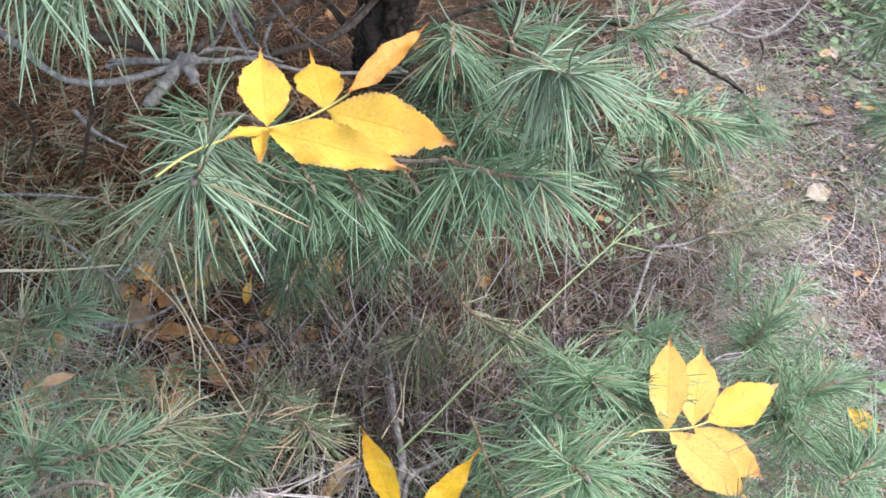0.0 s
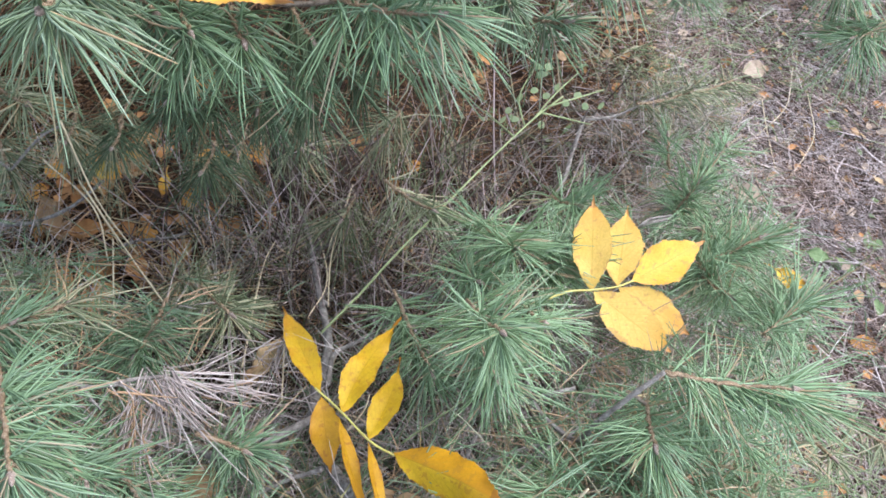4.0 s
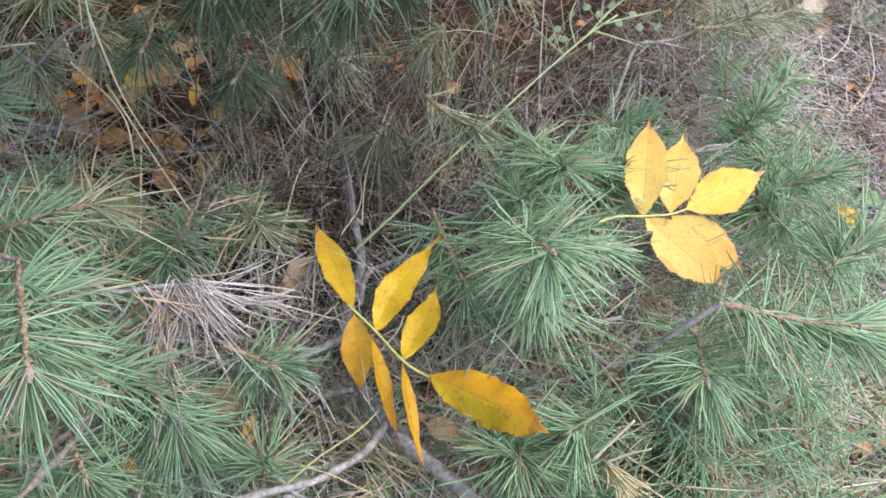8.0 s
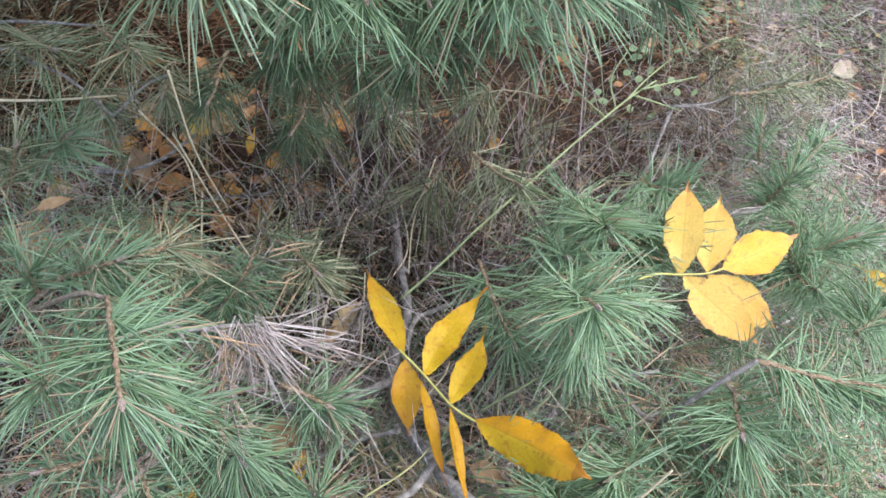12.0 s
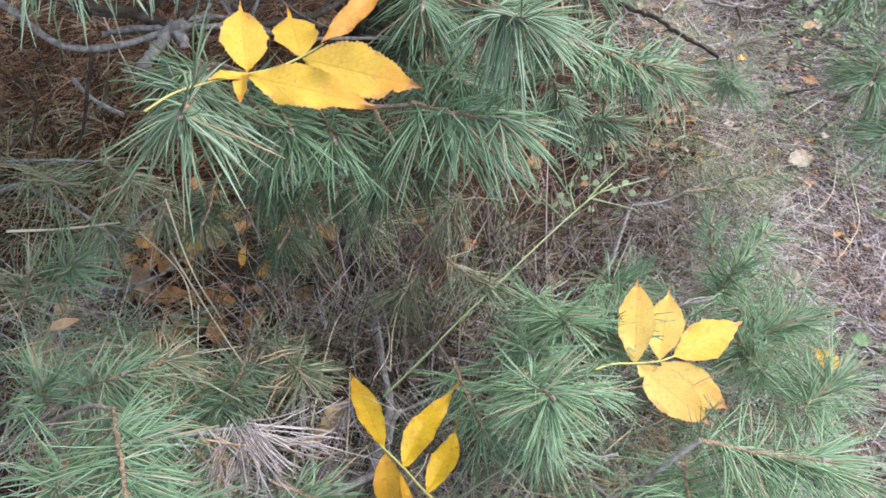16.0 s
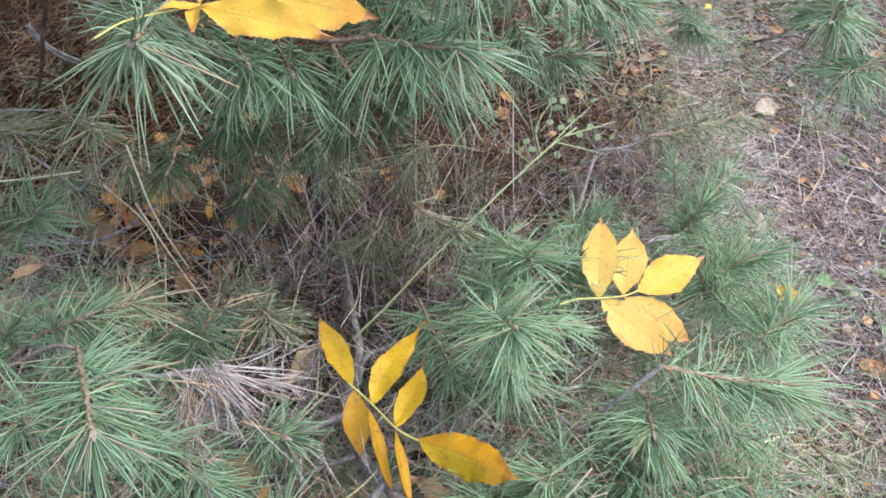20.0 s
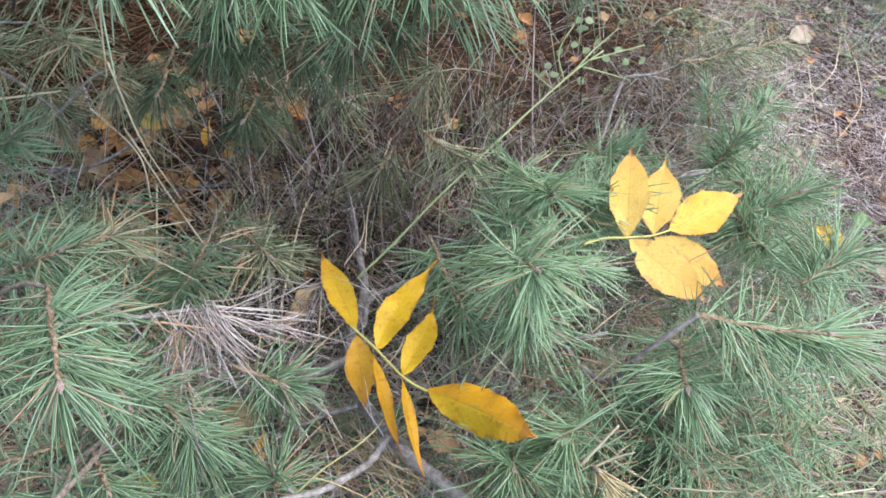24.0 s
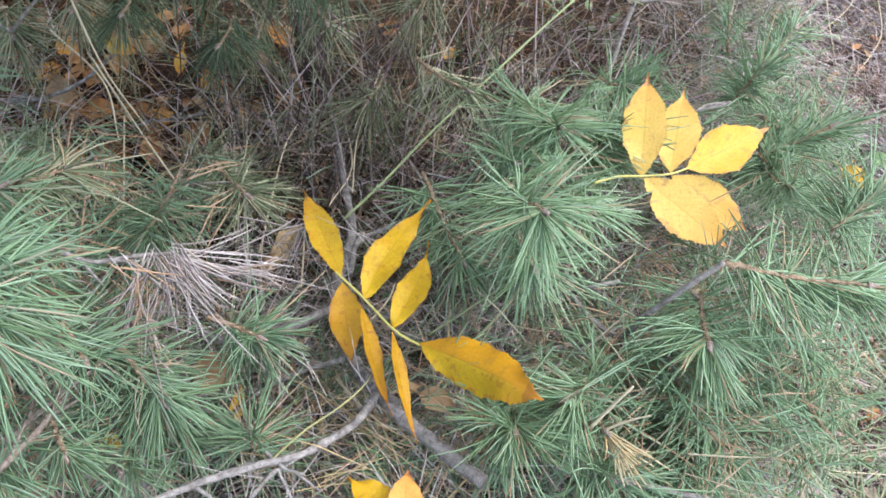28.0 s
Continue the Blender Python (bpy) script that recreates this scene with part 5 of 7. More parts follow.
branch('dead_twig', [(-0.384, 0.608, 0.199), (-0.381, 0.621, 0.202), (-0.381, 0.617, 0.181)], 0.0022, 0.0016, GREY_WOOD, label='short forked grey twig on the litter', category='twig', group='dead twigs')
branch('dead_twig', [(-0.287, 0.610, 0.177), (-0.264, 0.618, 0.182), (-0.233, 0.609, 0.200), (-0.200, 0.616, 0.206)], 0.0022, 0.0016, GREY_WOOD, label='thin grey twig on the leaf litter', category='twig', group='dead twigs')
branch('dead_twig', [(0.302, 0.562, 0.332), (0.314, 0.561, 0.344), (0.332, 0.565, 0.348)], 0.002, 0.0018, GREY_WOOD, label='short whitish bare twig beside the yellow leaf', category='twig', group='dead twigs')
branch('dead_twig', [(0.165, 0.345, 0.334), (0.186, 0.337, 0.367), (0.208, 0.342, 0.371)], 0.0016, 0.0019, GREY_WOOD, label='short bare grey twig among the needles', category='twig', group='dead twigs')
branch('dead_twig', [(0.119, 0.300, 0.290), (0.133, 0.334, 0.290), (0.150, 0.356, 0.305)], 0.0022, 0.0016, GREY_WOOD, label='grey twig in the shade under the needles', category='twig', group='dead twigs')
branch('dead_twig', [(0.138, 0.303, 0.293), (0.180, 0.324, 0.285), (0.224, 0.332, 0.292)], 0.0029, 0.0022, GREY_WOOD, label='grey twig in the shade under the needles', category='twig', group='dead twigs')
branch('dead_twig', [(0.528, 1.312, 0.010), (0.497, 1.249, 0.030), (0.486, 1.245, 0.000)], 0.0029, 0.0018, DARK_WOOD, label='short black twig on the ground', category='twig', group='dead twigs')
branch('dead_twig', [(0.749, 1.507, 0.000), (0.782, 1.499, 0.020), (0.858, 1.548, 0.000)], 0.0036, 0.0022, DARK_WOOD, label='dark twig lying on the ground', category='twig', group='dead twigs')
branch('dead_twig', [(-0.453, 0.543, 0.376), (-0.390, 0.542, 0.389), (-0.323, 0.545, 0.405)], 0.0016, 0.0008, STRAW, label='long pale yellow straw', category='straw', group='straws', rough=0.05)
branch('dead_twig', [(-0.445, 0.494, 0.328), (-0.413, 0.512, 0.346), (-0.385, 0.523, 0.356)], 0.002, 0.0012, SHOOT, label='brown twig among dull needles', category='twig', group='dead twigs')
branch('dry_stalk', [(-0.322, 0.640, 0.259), (-0.238, 0.534, 0.263), (-0.146, 0.418, 0.285)], 0.0012, 0.00072, STRAW, label='thin dry pale stalk over the litter', category='straw', group='straws', rough=0.05)
branch('dry_stalk', [(-0.378, 0.680, 0.247), (-0.296, 0.602, 0.259), (-0.257, 0.522, 0.266)], 0.0012, 0.00072, STRAW, label='thin dry pale stalk over the litter', category='straw', group='straws', rough=0.05)
branch('dry_stalk', [(-0.271, 0.573, 0.240), (-0.229, 0.437, 0.270), (-0.213, 0.381, 0.281)], 0.001, 0.0006, STRAW, label='thin dry pale stalk over the litter', category='straw', group='straws', rough=0.05)
branch('dry_stalk', [(-0.099, 0.409, 0.257), (-0.102, 0.548, 0.231), (-0.097, 0.607, 0.211)], 0.001, 0.0006, STRAW, label='thin dry pale stalk over the litter', category='straw', group='straws', rough=0.05)
branch('dry_stalk', [(-0.055, 0.375, 0.260), (-0.061, 0.432, 0.250), (-0.069, 0.492, 0.242)], 0.001, 0.0006, STRAW, label='thin dry pale stalk over the litter', category='straw', group='straws', rough=0.05)
branch('dry_stalk', [(-0.053, 0.646, 0.203), (-0.028, 0.543, 0.231), (-0.042, 0.472, 0.254)], 0.001, 0.0006, STRAW, label='thin dry pale stalk over the litter', category='straw', group='straws', rough=0.05)
branch('dry_stalk', [(-0.012, 0.701, 0.218), (-0.026, 0.581, 0.233), (-0.022, 0.495, 0.247)], 0.001, 0.0006, STRAW, label='thin dry pale stalk over the litter', category='straw', group='straws', rough=0.05)
branch('dry_stalk', [(-0.478, 0.931, 0.416), (-0.413, 0.818, 0.447), (-0.341, 0.701, 0.473)], 0.0012, 0.00072, STRAW, label='thin dry pale stalk over the litter', category='straw', group='straws', rough=0.05)
branch('dry_stalk', [(-0.262, 0.538, 0.454), (-0.241, 0.514, 0.375), (-0.219, 0.514, 0.292)], 0.001, 0.0006, STRAW, label='thin dry pale stalk over the litter', category='straw', group='straws', rough=0.05)
branch('dry_stalk', [(0.638, 1.047, -0.050), (0.721, 1.146, -0.050), (0.799, 1.235, -0.050), (0.845, 1.358, -0.050)], 0.0009, 0.0006, STRAW, label='long dry straw stalk lying on needle litter', category='straw', group='straws', rough=0.05)
branch('dry_stalk', [(0.754, 1.251, -0.050), (0.741, 1.136, -0.050), (0.735, 1.041, -0.050)], 0.0009, 0.0006, STRAW, label='long dry straw stalk lying on needle litter', category='straw', group='straws', rough=0.05)
branch('dry_stalk', [(0.855, 1.277, -0.050), (0.838, 1.165, -0.050), (0.800, 1.097, -0.050), (0.759, 1.044, -0.050)], 0.0009, 0.0006, STRAW, label='long dry straw stalk lying on needle litter', category='straw', group='straws', rough=0.05)
branch('dry_stalk', [(0.660, 1.049, -0.050), (0.693, 1.099, -0.050), (0.713, 1.125, -0.050)], 0.0009, 0.0006, STRAW, label='long dry straw stalk lying on needle litter', category='straw', group='straws', rough=0.05)
branch('dry_stalk', [(0.882, 1.237, -0.050), (0.926, 1.229, -0.050)], 0.0009, 0.0006, STRAW, label='long dry straw stalk lying on needle litter', category='straw', group='straws', rough=0.05)
branch('dry_stalk', [(0.369, 0.336, 0.201), (0.449, 0.394, 0.182), (0.520, 0.436, 0.152)], 0.0013, 0.00078, STRAW, label='thin dry pale stalk over the litter', category='straw', group='straws', rough=0.05)
branch('dry_stalk', [(0.176, 0.213, 0.387), (0.187, 0.222, 0.406), (0.197, 0.230, 0.423)], 0.0013, 0.00078, STRAW, label='thin dry pale stalk over the litter', category='straw', group='straws', rough=0.05)
branch('dry_stalk', [(0.186, 0.212, 0.387), (0.198, 0.214, 0.401), (0.210, 0.214, 0.414)], 0.001, 0.0006, STRAW, label='thin dry pale stalk over the litter', category='straw', group='straws', rough=0.05)
branch('grass_blade', [(-0.041, 0.186, 0.350), (-0.021, 0.205, 0.358), (0.003, 0.225, 0.361), (0.018, 0.245, 0.357), (0.026, 0.269, 0.349)], 0.0009, 0.0005, BLADE_OLIVE, label='long pale green grass blade arching over the grey branch', category='grass', group='straws', rough=0.03)
branch('grass_blade', [(0.062, 0.308, 0.317), (0.095, 0.320, 0.351), (0.132, 0.339, 0.377)], 0.0009, 0.0006, STEM_GREEN, label='thin pale green grass blade lying over pine needles', category='grass', group='straws', rough=0.03)
branch('dry_stalk', [(0.341, 0.292, 0.319), (0.362, 0.307, 0.330), (0.379, 0.312, 0.335)], 0.0011, 0.00066, STRAW, label='thin dry pale stalk over the litter', category='straw', group='straws', rough=0.05)
branch('dry_stalk', [(0.352, 0.275, 0.260), (0.430, 0.322, 0.222), (0.551, 0.433, 0.183)], 0.0008, 0.00048, STRAW, label='thin dry pale stalk over the litter', category='straw', group='straws', rough=0.05)
branch('dry_stalk', [(0.366, 0.247, 0.241), (0.431, 0.270, 0.211), (0.533, 0.305, 0.167)], 0.0009, 0.00054, STRAW, label='thin dry pale stalk over the litter', category='straw', group='straws', rough=0.05)
branch('dry_stalk', [(0.007, 0.308, 0.314), (0.026, 0.334, 0.321), (0.031, 0.351, 0.321)], 0.001, 0.0006, STRAW, label='thin dry pale stalk over the litter', category='straw', group='straws', rough=0.05)
branch('dry_stalk', [(-0.010, 0.275, 0.291), (0.031, 0.232, 0.312), (0.063, 0.229, 0.311)], 0.001, 0.0006, STRAW, label='thin dry pale stalk over the litter', category='straw', group='straws', rough=0.05)
branch('dry_stalk', [(0.396, 0.287, 0.171), (0.477, 0.293, 0.119), (0.575, 0.309, 0.073)], 0.001, 0.0006, STRAW, label='thin dry pale stalk over the litter', category='straw', group='straws', rough=0.05)

# ---- long green stem with small round leaves ----
stem = thing('wild_plant', (0.009, 0.590, 0.100), 'long pale green stem with small round leaves over needles', 'plant', '')
branch('stem', [(-0.024, 0.441, 0.277), (0.012, 0.483, 0.290), (0.050, 0.530, 0.307), (0.091, 0.582, 0.316), (0.148, 0.660, 0.322), (0.201, 0.726, 0.330), (0.239, 0.769, 0.330)], 0.0014, 0.0011, STEM_GREEN, stem, rough=0.04)
branch('side_stem', [(0.201, 0.726, 0.330), (0.228, 0.770, 0.330), (0.261, 0.814, 0.331)], 0.0011, 0.0007, STEM_GREEN, stem, rough=0.04)
branch('side_stem', [(0.218, 0.744, 0.334), (0.257, 0.769, 0.330), (0.296, 0.801, 0.319)], 0.0011, 0.0007, STEM_GREEN, stem, rough=0.04)
branch('side_stem', [(0.191, 0.717, 0.322), (0.187, 0.773, 0.320), (0.209, 0.831, 0.320)], 0.0011, 0.0007, STEM_GREEN, stem, rough=0.04)
branch('side_stem', [(0.212, 0.739, 0.328), (0.246, 0.750, 0.312), (0.283, 0.769, 0.288)], 0.0011, 0.0007, STEM_GREEN, stem, rough=0.04)
branch('side_stem', [(0.175, 0.695, 0.328), (0.157, 0.729, 0.319), (0.146, 0.759, 0.307)], 0.0011, 0.0007, STEM_GREEN, stem, rough=0.04)
leaflet(stem, LEAF_ROUND, (0.259, 0.803, 0.348), (0.268, 0.815, 0.346), 0.008, (-0.252, 0.389, 0.886), name='round_leaf', teeth=8, oval=True, nv=8, seed=0)
leaflet(stem, LEAF_ROUND, (0.206, 0.792, 0.338), (0.215, 0.803, 0.335), 0.008, (0.457, -0.174, 0.872), name='round_leaf', teeth=8, oval=True, nv=8, seed=1)
leaflet(stem, LEAF_ROUND, (0.165, 0.751, 0.298), (0.174, 0.762, 0.295), 0.008, (0.796, -0.581, 0.168), name='round_leaf', teeth=8, oval=True, nv=8, seed=2)
leaflet(stem, LEAF_ROUND, (0.216, 0.774, 0.321), (0.226, 0.786, 0.318), 0.008, (0.403, -0.116, 0.908), name='round_leaf', teeth=8, oval=True, nv=8, seed=3)
leaflet(stem, LEAF_ROUND, (0.286, 0.770, 0.316), (0.296, 0.781, 0.314), 0.008, (0.756, -0.591, 0.282), name='round_leaf', teeth=8, oval=True, nv=8, seed=4)
leaflet(stem, LEAF_ROUND, (0.201, 0.778, 0.325), (0.210, 0.790, 0.322), 0.008, (0.362, -0.076, 0.929), name='round_leaf', teeth=8, oval=True, nv=8, seed=5)
leaflet(stem, LEAF_ROUND, (0.229, 0.783, 0.329), (0.239, 0.795, 0.327), 0.008, (0.770, -0.558, 0.309), name='round_leaf', teeth=8, oval=True, nv=8, seed=6)
leaflet(stem, LEAF_ROUND, (0.256, 0.777, 0.324), (0.265, 0.789, 0.321), 0.008, (0.288, -0.024, 0.957), name='round_leaf', teeth=8, oval=True, nv=8, seed=7)
leaflet(stem, LEAF_ROUND, (0.184, 0.771, 0.318), (0.193, 0.783, 0.315), 0.008, (0.773, -0.523, 0.360), name='round_leaf', teeth=8, oval=True, nv=8, seed=8)
for _k, (_x, _z, _w) in enumerate([(0.201, 0.356, 0.009), (0.214, 0.357, 0.010), (0.186, 0.268, 0.012), (0.222, 0.262, 0.010), (0.246, 0.302, 0.010), (0.272, 0.299, 0.009), (0.209, 0.345, 0.012), (0.176, 0.282, 0.008)]):
    leaflet(stem, LEAF_ROUND, (_x, 0.785, _z), (_x + 0.008, 0.797, _z - 0.002), _w, (0.3 * math.sin(5 * _k), -0.5 + 0.3 * math.cos(3 * _k), 0.8), name='round_leaf', teeth=8, oval=True, nv=8, seed=20 + _k)

# ---- yellow ash leaf on the upper bough ----
ash_up = thing('ash_leaf', (-0.122, 0.422, 0.703), 'bright yellow compound ash leaf with scorched tips on pine needles', 'leaf', 'yellow ash leaves')
branch('stalk', [(-0.161, 0.331, 0.734), (-0.152, 0.356, 0.730), (-0.143, 0.390, 0.715), (-0.122, 0.422, 0.703), (-0.105, 0.439, 0.699), (-0.091, 0.458, 0.697), (-0.079, 0.483, 0.693)], 0.0007, 0.0009, STALK, ash_up, rough=0.04)
leaflet(ash_up, LEAF_YELLOW, (-0.123, 0.422, 0.704), (-0.138, 0.477, 0.729), 0.033, (0.293, -0.336, 0.895), belly=0.42, fold=0.18, curl=0.06, ripple=0.05, seed=1, tail=0.14)
leaflet(ash_up, LEAF_YELLOW, (-0.122, 0.420, 0.702), (-0.026, 0.404, 0.700), 0.032, (-0.067, -0.501, 0.863), belly=0.4, fold=0.25, curl=0.05, ripple=0.13, seed=2, keen=1.5)
leaflet(ash_up, LEAF_YELLOW, (-0.091, 0.458, 0.696), (-0.113, 0.514, 0.709), 0.033, (0.094, -0.183, 0.979), belly=0.38, fold=0.15, curl=0.1, ripple=0.05, seed=3, tail=0.26)
leaflet(ash_up, LEAF_YELLOW, (-0.090, 0.457, 0.696), (0.001, 0.448, 0.687), 0.041, (0.002, -0.684, 0.729), belly=0.42, fold=0.16, curl=0.05, ripple=0.04, seed=4, tail=0.05, bite=(0.77, 1, 0.35), keen=1.7)
leaflet(ash_up, LEAF_ORANGE, (-0.077, 0.467, 0.705), (-0.030, 0.531, 0.726), 0.018, (0.126, -0.384, 0.915), belly=0.45, fold=0.2, curl=-0.06, ripple=0.16, seed=5, keen=1.5)
leaflet(ash_up, LEAF_YELLOW, (-0.121, 0.417, 0.706), (-0.138, 0.384, 0.723), 0.009, (0.472, 0.196, 0.859), belly=0.5, fold=0.5, ripple=0.1, seed=6, teeth=10)
leaflet(ash_up, LEAF_YELLOW, (-0.122, 0.413, 0.709), (-0.117, 0.379, 0.710), 0.011, (-0.320, -0.004, 0.947), belly=0.3, fold=0.5, ripple=0.1, seed=7, teeth=10)

# ---- pale yellow ash leaf on the green bough ----
ash_mid = thing('ash_leaf', (0.229, 0.436, 0.388), 'pale yellow compound ash leaf with brown spots lying on green needles', 'leaf', 'yellow ash leaves')
branch('stalk', [(0.185, 0.417, 0.397), (0.206, 0.431, 0.390), (0.229, 0.436, 0.388), (0.255, 0.448, 0.379), (0.274, 0.459, 0.376)], 0.0012, 0.0009, STALK, ash_mid, rough=0.04)
leaflet(ash_mid, LEAF_PALE, (0.228, 0.435, 0.387), (0.233, 0.530, 0.416), 0.036, (-0.30, -0.45, 0.84), seed=11, belly=0.46, fold=0.12, curl=0.03, ripple=0.03, tail=0.10, keen=2.3)
leaflet(ash_mid, LEAF_PALE, (0.256, 0.449, 0.380), (0.278, 0.549, 0.384), 0.039, (-0.30, -0.35, 0.88), seed=12, belly=0.42, fold=0.10, curl=0.03, ripple=0.03, tail=0.14, keen=2.1)
leaflet(ash_mid, LEAF_BLUSHED, (0.273, 0.459, 0.375), (0.353, 0.513, 0.378), 0.040, (-0.35, -0.60, 0.72), seed=13, belly=0.40, fold=0.40, curl=0.0, ripple=0.04, tail=0.05, keen=1.45)
leaflet(ash_mid, LEAF_PALE, (0.230, 0.434, 0.388), (0.303, 0.389, 0.364), 0.04, (-0.15, -0.50, 0.85), seed=14, belly=0.44, fold=0.08, curl=0.02, ripple=0.015, bite=(0.14, 1, 0.6), tail=0.04, keen=2.3)
leaflet(ash_mid, LEAF_PALE, (0.260, 0.453, 0.371), (0.340, 0.433, 0.328), 0.037, (0.00, -0.60, 0.80), seed=15, belly=0.45, fold=0.05, curl=0.02, ripple=0.02, tail=0.04, keen=2.1)

# ---- golden ash leaf standing in the needles ----
ash_low = thing('ash_leaf', (-0.011, 0.327, 0.363), 'golden yellow compound ash leaf with brown edges standing over grey branches', 'leaf', 'yellow ash leaves')
branch('stalk', [(-0.015, 0.334, 0.361), (0.008, 0.312, 0.365), (0.035, 0.283, 0.371), (0.055, 0.270, 0.375)], 0.001, 0.001, STALK, ash_low, rough=0.04)
leaflet(ash_low, LEAF_GOLD, (-0.010, 0.330, 0.362), (-0.064, 0.462, 0.295), 0.025, (-0.165, 0.394, 0.904), seed=21, belly=0.42, fold=0.2, curl=0.03, ripple=0.06, tail=0.08, keen=1.9)
leaflet(ash_low, LEAF_GOLD, (0.009, 0.310, 0.364), (0.055, 0.400, 0.379), 0.027, (-0.101, -0.130, 0.986), seed=22, belly=0.34, fold=0.22, curl=0.04, ripple=0.12, bow=-0.04, tail=0.10, keen=1.75)
leaflet(ash_low, LEAF_GOLD, (0.033, 0.285, 0.367), (0.056, 0.360, 0.377), 0.024, (-0.187, -0.112, 0.976), seed=23, belly=0.42, fold=0.25, curl=0.04, ripple=0.10, bow=0.05, tail=0.16, bite=(0.72, -1, 0.25), keen=1.9)
leaflet(ash_low, LEAF_AMBER, (-0.009, 0.325, 0.362), (0.004, 0.272, 0.326), 0.027, (0.175, -0.519, 0.837), belly=0.42, fold=0.2, curl=0.08, ripple=0.06, seed=24, keen=1.5)
leaflet(ash_low, LEAF_AMBER, (0.008, 0.307, 0.362), (0.040, 0.223, 0.354), 0.016, (0.624, 0.161, 0.765), belly=0.45, fold=0.3, curl=0.02, ripple=0.05, seed=25, bow=0.05, keen=1.4)
leaflet(ash_low, LEAF_AMBER, (0.034, 0.282, 0.370), (0.060, 0.200, 0.364), 0.013, (0.622, 0.141, 0.770), belly=0.4, fold=0.3, curl=0.03, ripple=0.05, seed=26, bow=0.05, keen=1.3)
leaflet(ash_low, LEAF_CREASED, (0.055, 0.270, 0.378), (0.133, 0.209, 0.437), 0.034, (-0.45, -0.25, 0.84), seed=27, belly=0.36, fold=-0.50, curl=0.03, ripple=0.12, tail=0.03, bow=-0.015, keen=3.0)

# ---- leaf at the foot of the view ----
ash_foot = thing('ash_leaf', (0.043, 0.153, 0.368), 'yellow and orange ash leaf half hidden in pine needles', 'leaf', 'yellow ash leaves')
leaflet(ash_foot, LEAF_ORANGE, (0.053, 0.143, 0.361), (0.053, 0.177, 0.377), 0.023, (0.074, -0.422, 0.904), belly=0.45, fold=0.2, ripple=0.06, seed=31)
leaflet(ash_foot, LEAF_GOLD, (0.050, 0.146, 0.363), (0.013, 0.175, 0.356), 0.023, (0.036, 0.258, 0.965), belly=0.45, fold=0.3, ripple=0.12, seed=32)
branch('stalk', [(0.050, 0.146, 0.363), (0.060, 0.135, 0.357), (0.065, 0.126, 0.351)], 0.0014, 0.0012, STALK, ash_foot, rough=0.04)

# ---- fallen leaves ----
fallen_leaf(LEAF_GREY, (0.744, 1.358, -0.070), (0.806, 1.381, -0.070), 0.041, (0.126, -0.337, 0.933), 'pale tan round fallen leaf on needle litter', belly=0.5, seed=11)
fallen_leaf(LEAF_GREY, (0.543, 0.833, 0.127), (0.580, 0.807, 0.131), 0.032, (-0.252, -0.315, 0.915), 'grey-tan fallen leaf on needles', belly=0.5, seed=12)
fallen_leaf(LEAF_YELLOW, (0.491, 0.579, 0.258), (0.523, 0.550, 0.257), 0.022, (-0.250, -0.278, 0.928), 'yellow spotted fallen leaf among needles', ripple=0.15, seed=13)
fallen_leaf(LEAF_TAN, (-0.439, 0.748, 0.073), (-0.401, 0.712, 0.066), 0.033, (-0.024, -0.123, 0.992), 'tan fallen leaf on russet needles', seed=14)
fallen_leaf(LEAF_RUST, (-0.356, 0.633, 0.101), (-0.302, 0.619, 0.115), 0.030, (-0.180, -0.254, 0.950), 'rust-brown fallen leaf in the shade', seed=15)
fallen_leaf(LEAF_RUST, (-0.322, 0.541, 0.152), (-0.265, 0.545, 0.183), 0.034, (-0.177, -0.370, 0.912), 'large rust-brown fallen leaf in the shade', seed=16)
fallen_leaf(LEAF_RUST, (-0.276, 0.609, 0.162), (-0.251, 0.574, 0.155), 0.026, (-0.012, -0.098, 0.995), 'rust-brown curled fallen leaf', seed=17)
fallen_leaf(LEAF_YELLOW, (-0.344, 0.728, 0.192), (-0.301, 0.704, 0.198), 0.029, (-0.170, -0.216, 0.962), 'orange-yellow fallen leaf under needles', seed=18)
fallen_leaf(LEAF_YELLOW, (-0.253, 0.725, 0.190), (-0.252, 0.689, 0.183), 0.014, (0.116, -0.089, 0.989), 'narrow yellow fallen leaf', seed=19)
fallen_leaf(LEAF_RUST, (-0.133, 0.683, 0.177), (-0.111, 0.651, 0.174), 0.019, (-0.098, -0.114, 0.989), 'small rust-brown fallen leaf', seed=20)
fallen_leaf(LEAF_TAN, (-0.337, 0.392, 0.411), (-0.302, 0.397, 0.429), 0.010, (-0.125, -0.414, 0.902), 'pale curled dry fallen leaf on needles', fold=0.6, curl=0.08, seed=23)
fallen_leaf(LEAF_TAN, (0.296, 1.100, 0.130), (0.316, 1.109, 0.130), 0.019, (0.157, -0.336, 0.929), 'small tan fallen leaf on russet litter', seed=24)
fallen_leaf(LEAF_TAN, (0.395, 1.202, 0.070), (0.422, 1.194, 0.070), 0.017, (-0.129, -0.421, 0.898), 'small tan fallen leaf on russet litter', seed=25)
fallen_leaf(LEAF_TAN, (0.465, 1.355, 0.050), (0.495, 1.342, 0.050), 0.016, (-0.178, -0.427, 0.887), 'small tan fallen leaf on russet litter', seed=26)
fallen_leaf(LEAF_TAN, (-0.127, 0.274, 0.285), (-0.087, 0.270, 0.296), 0.035, (-0.147, -0.193, 0.970), 'broad tan fallen leaf among needles', belly=0.5, seed=27)
fallen_leaf(LEAF_YELLOW, (-0.089, 0.241, 0.264), (-0.088, 0.271, 0.273), 0.012, (0.084, -0.143, 0.986), 'narrow golden fallen leaf among needles', fold=0.35, seed=28)
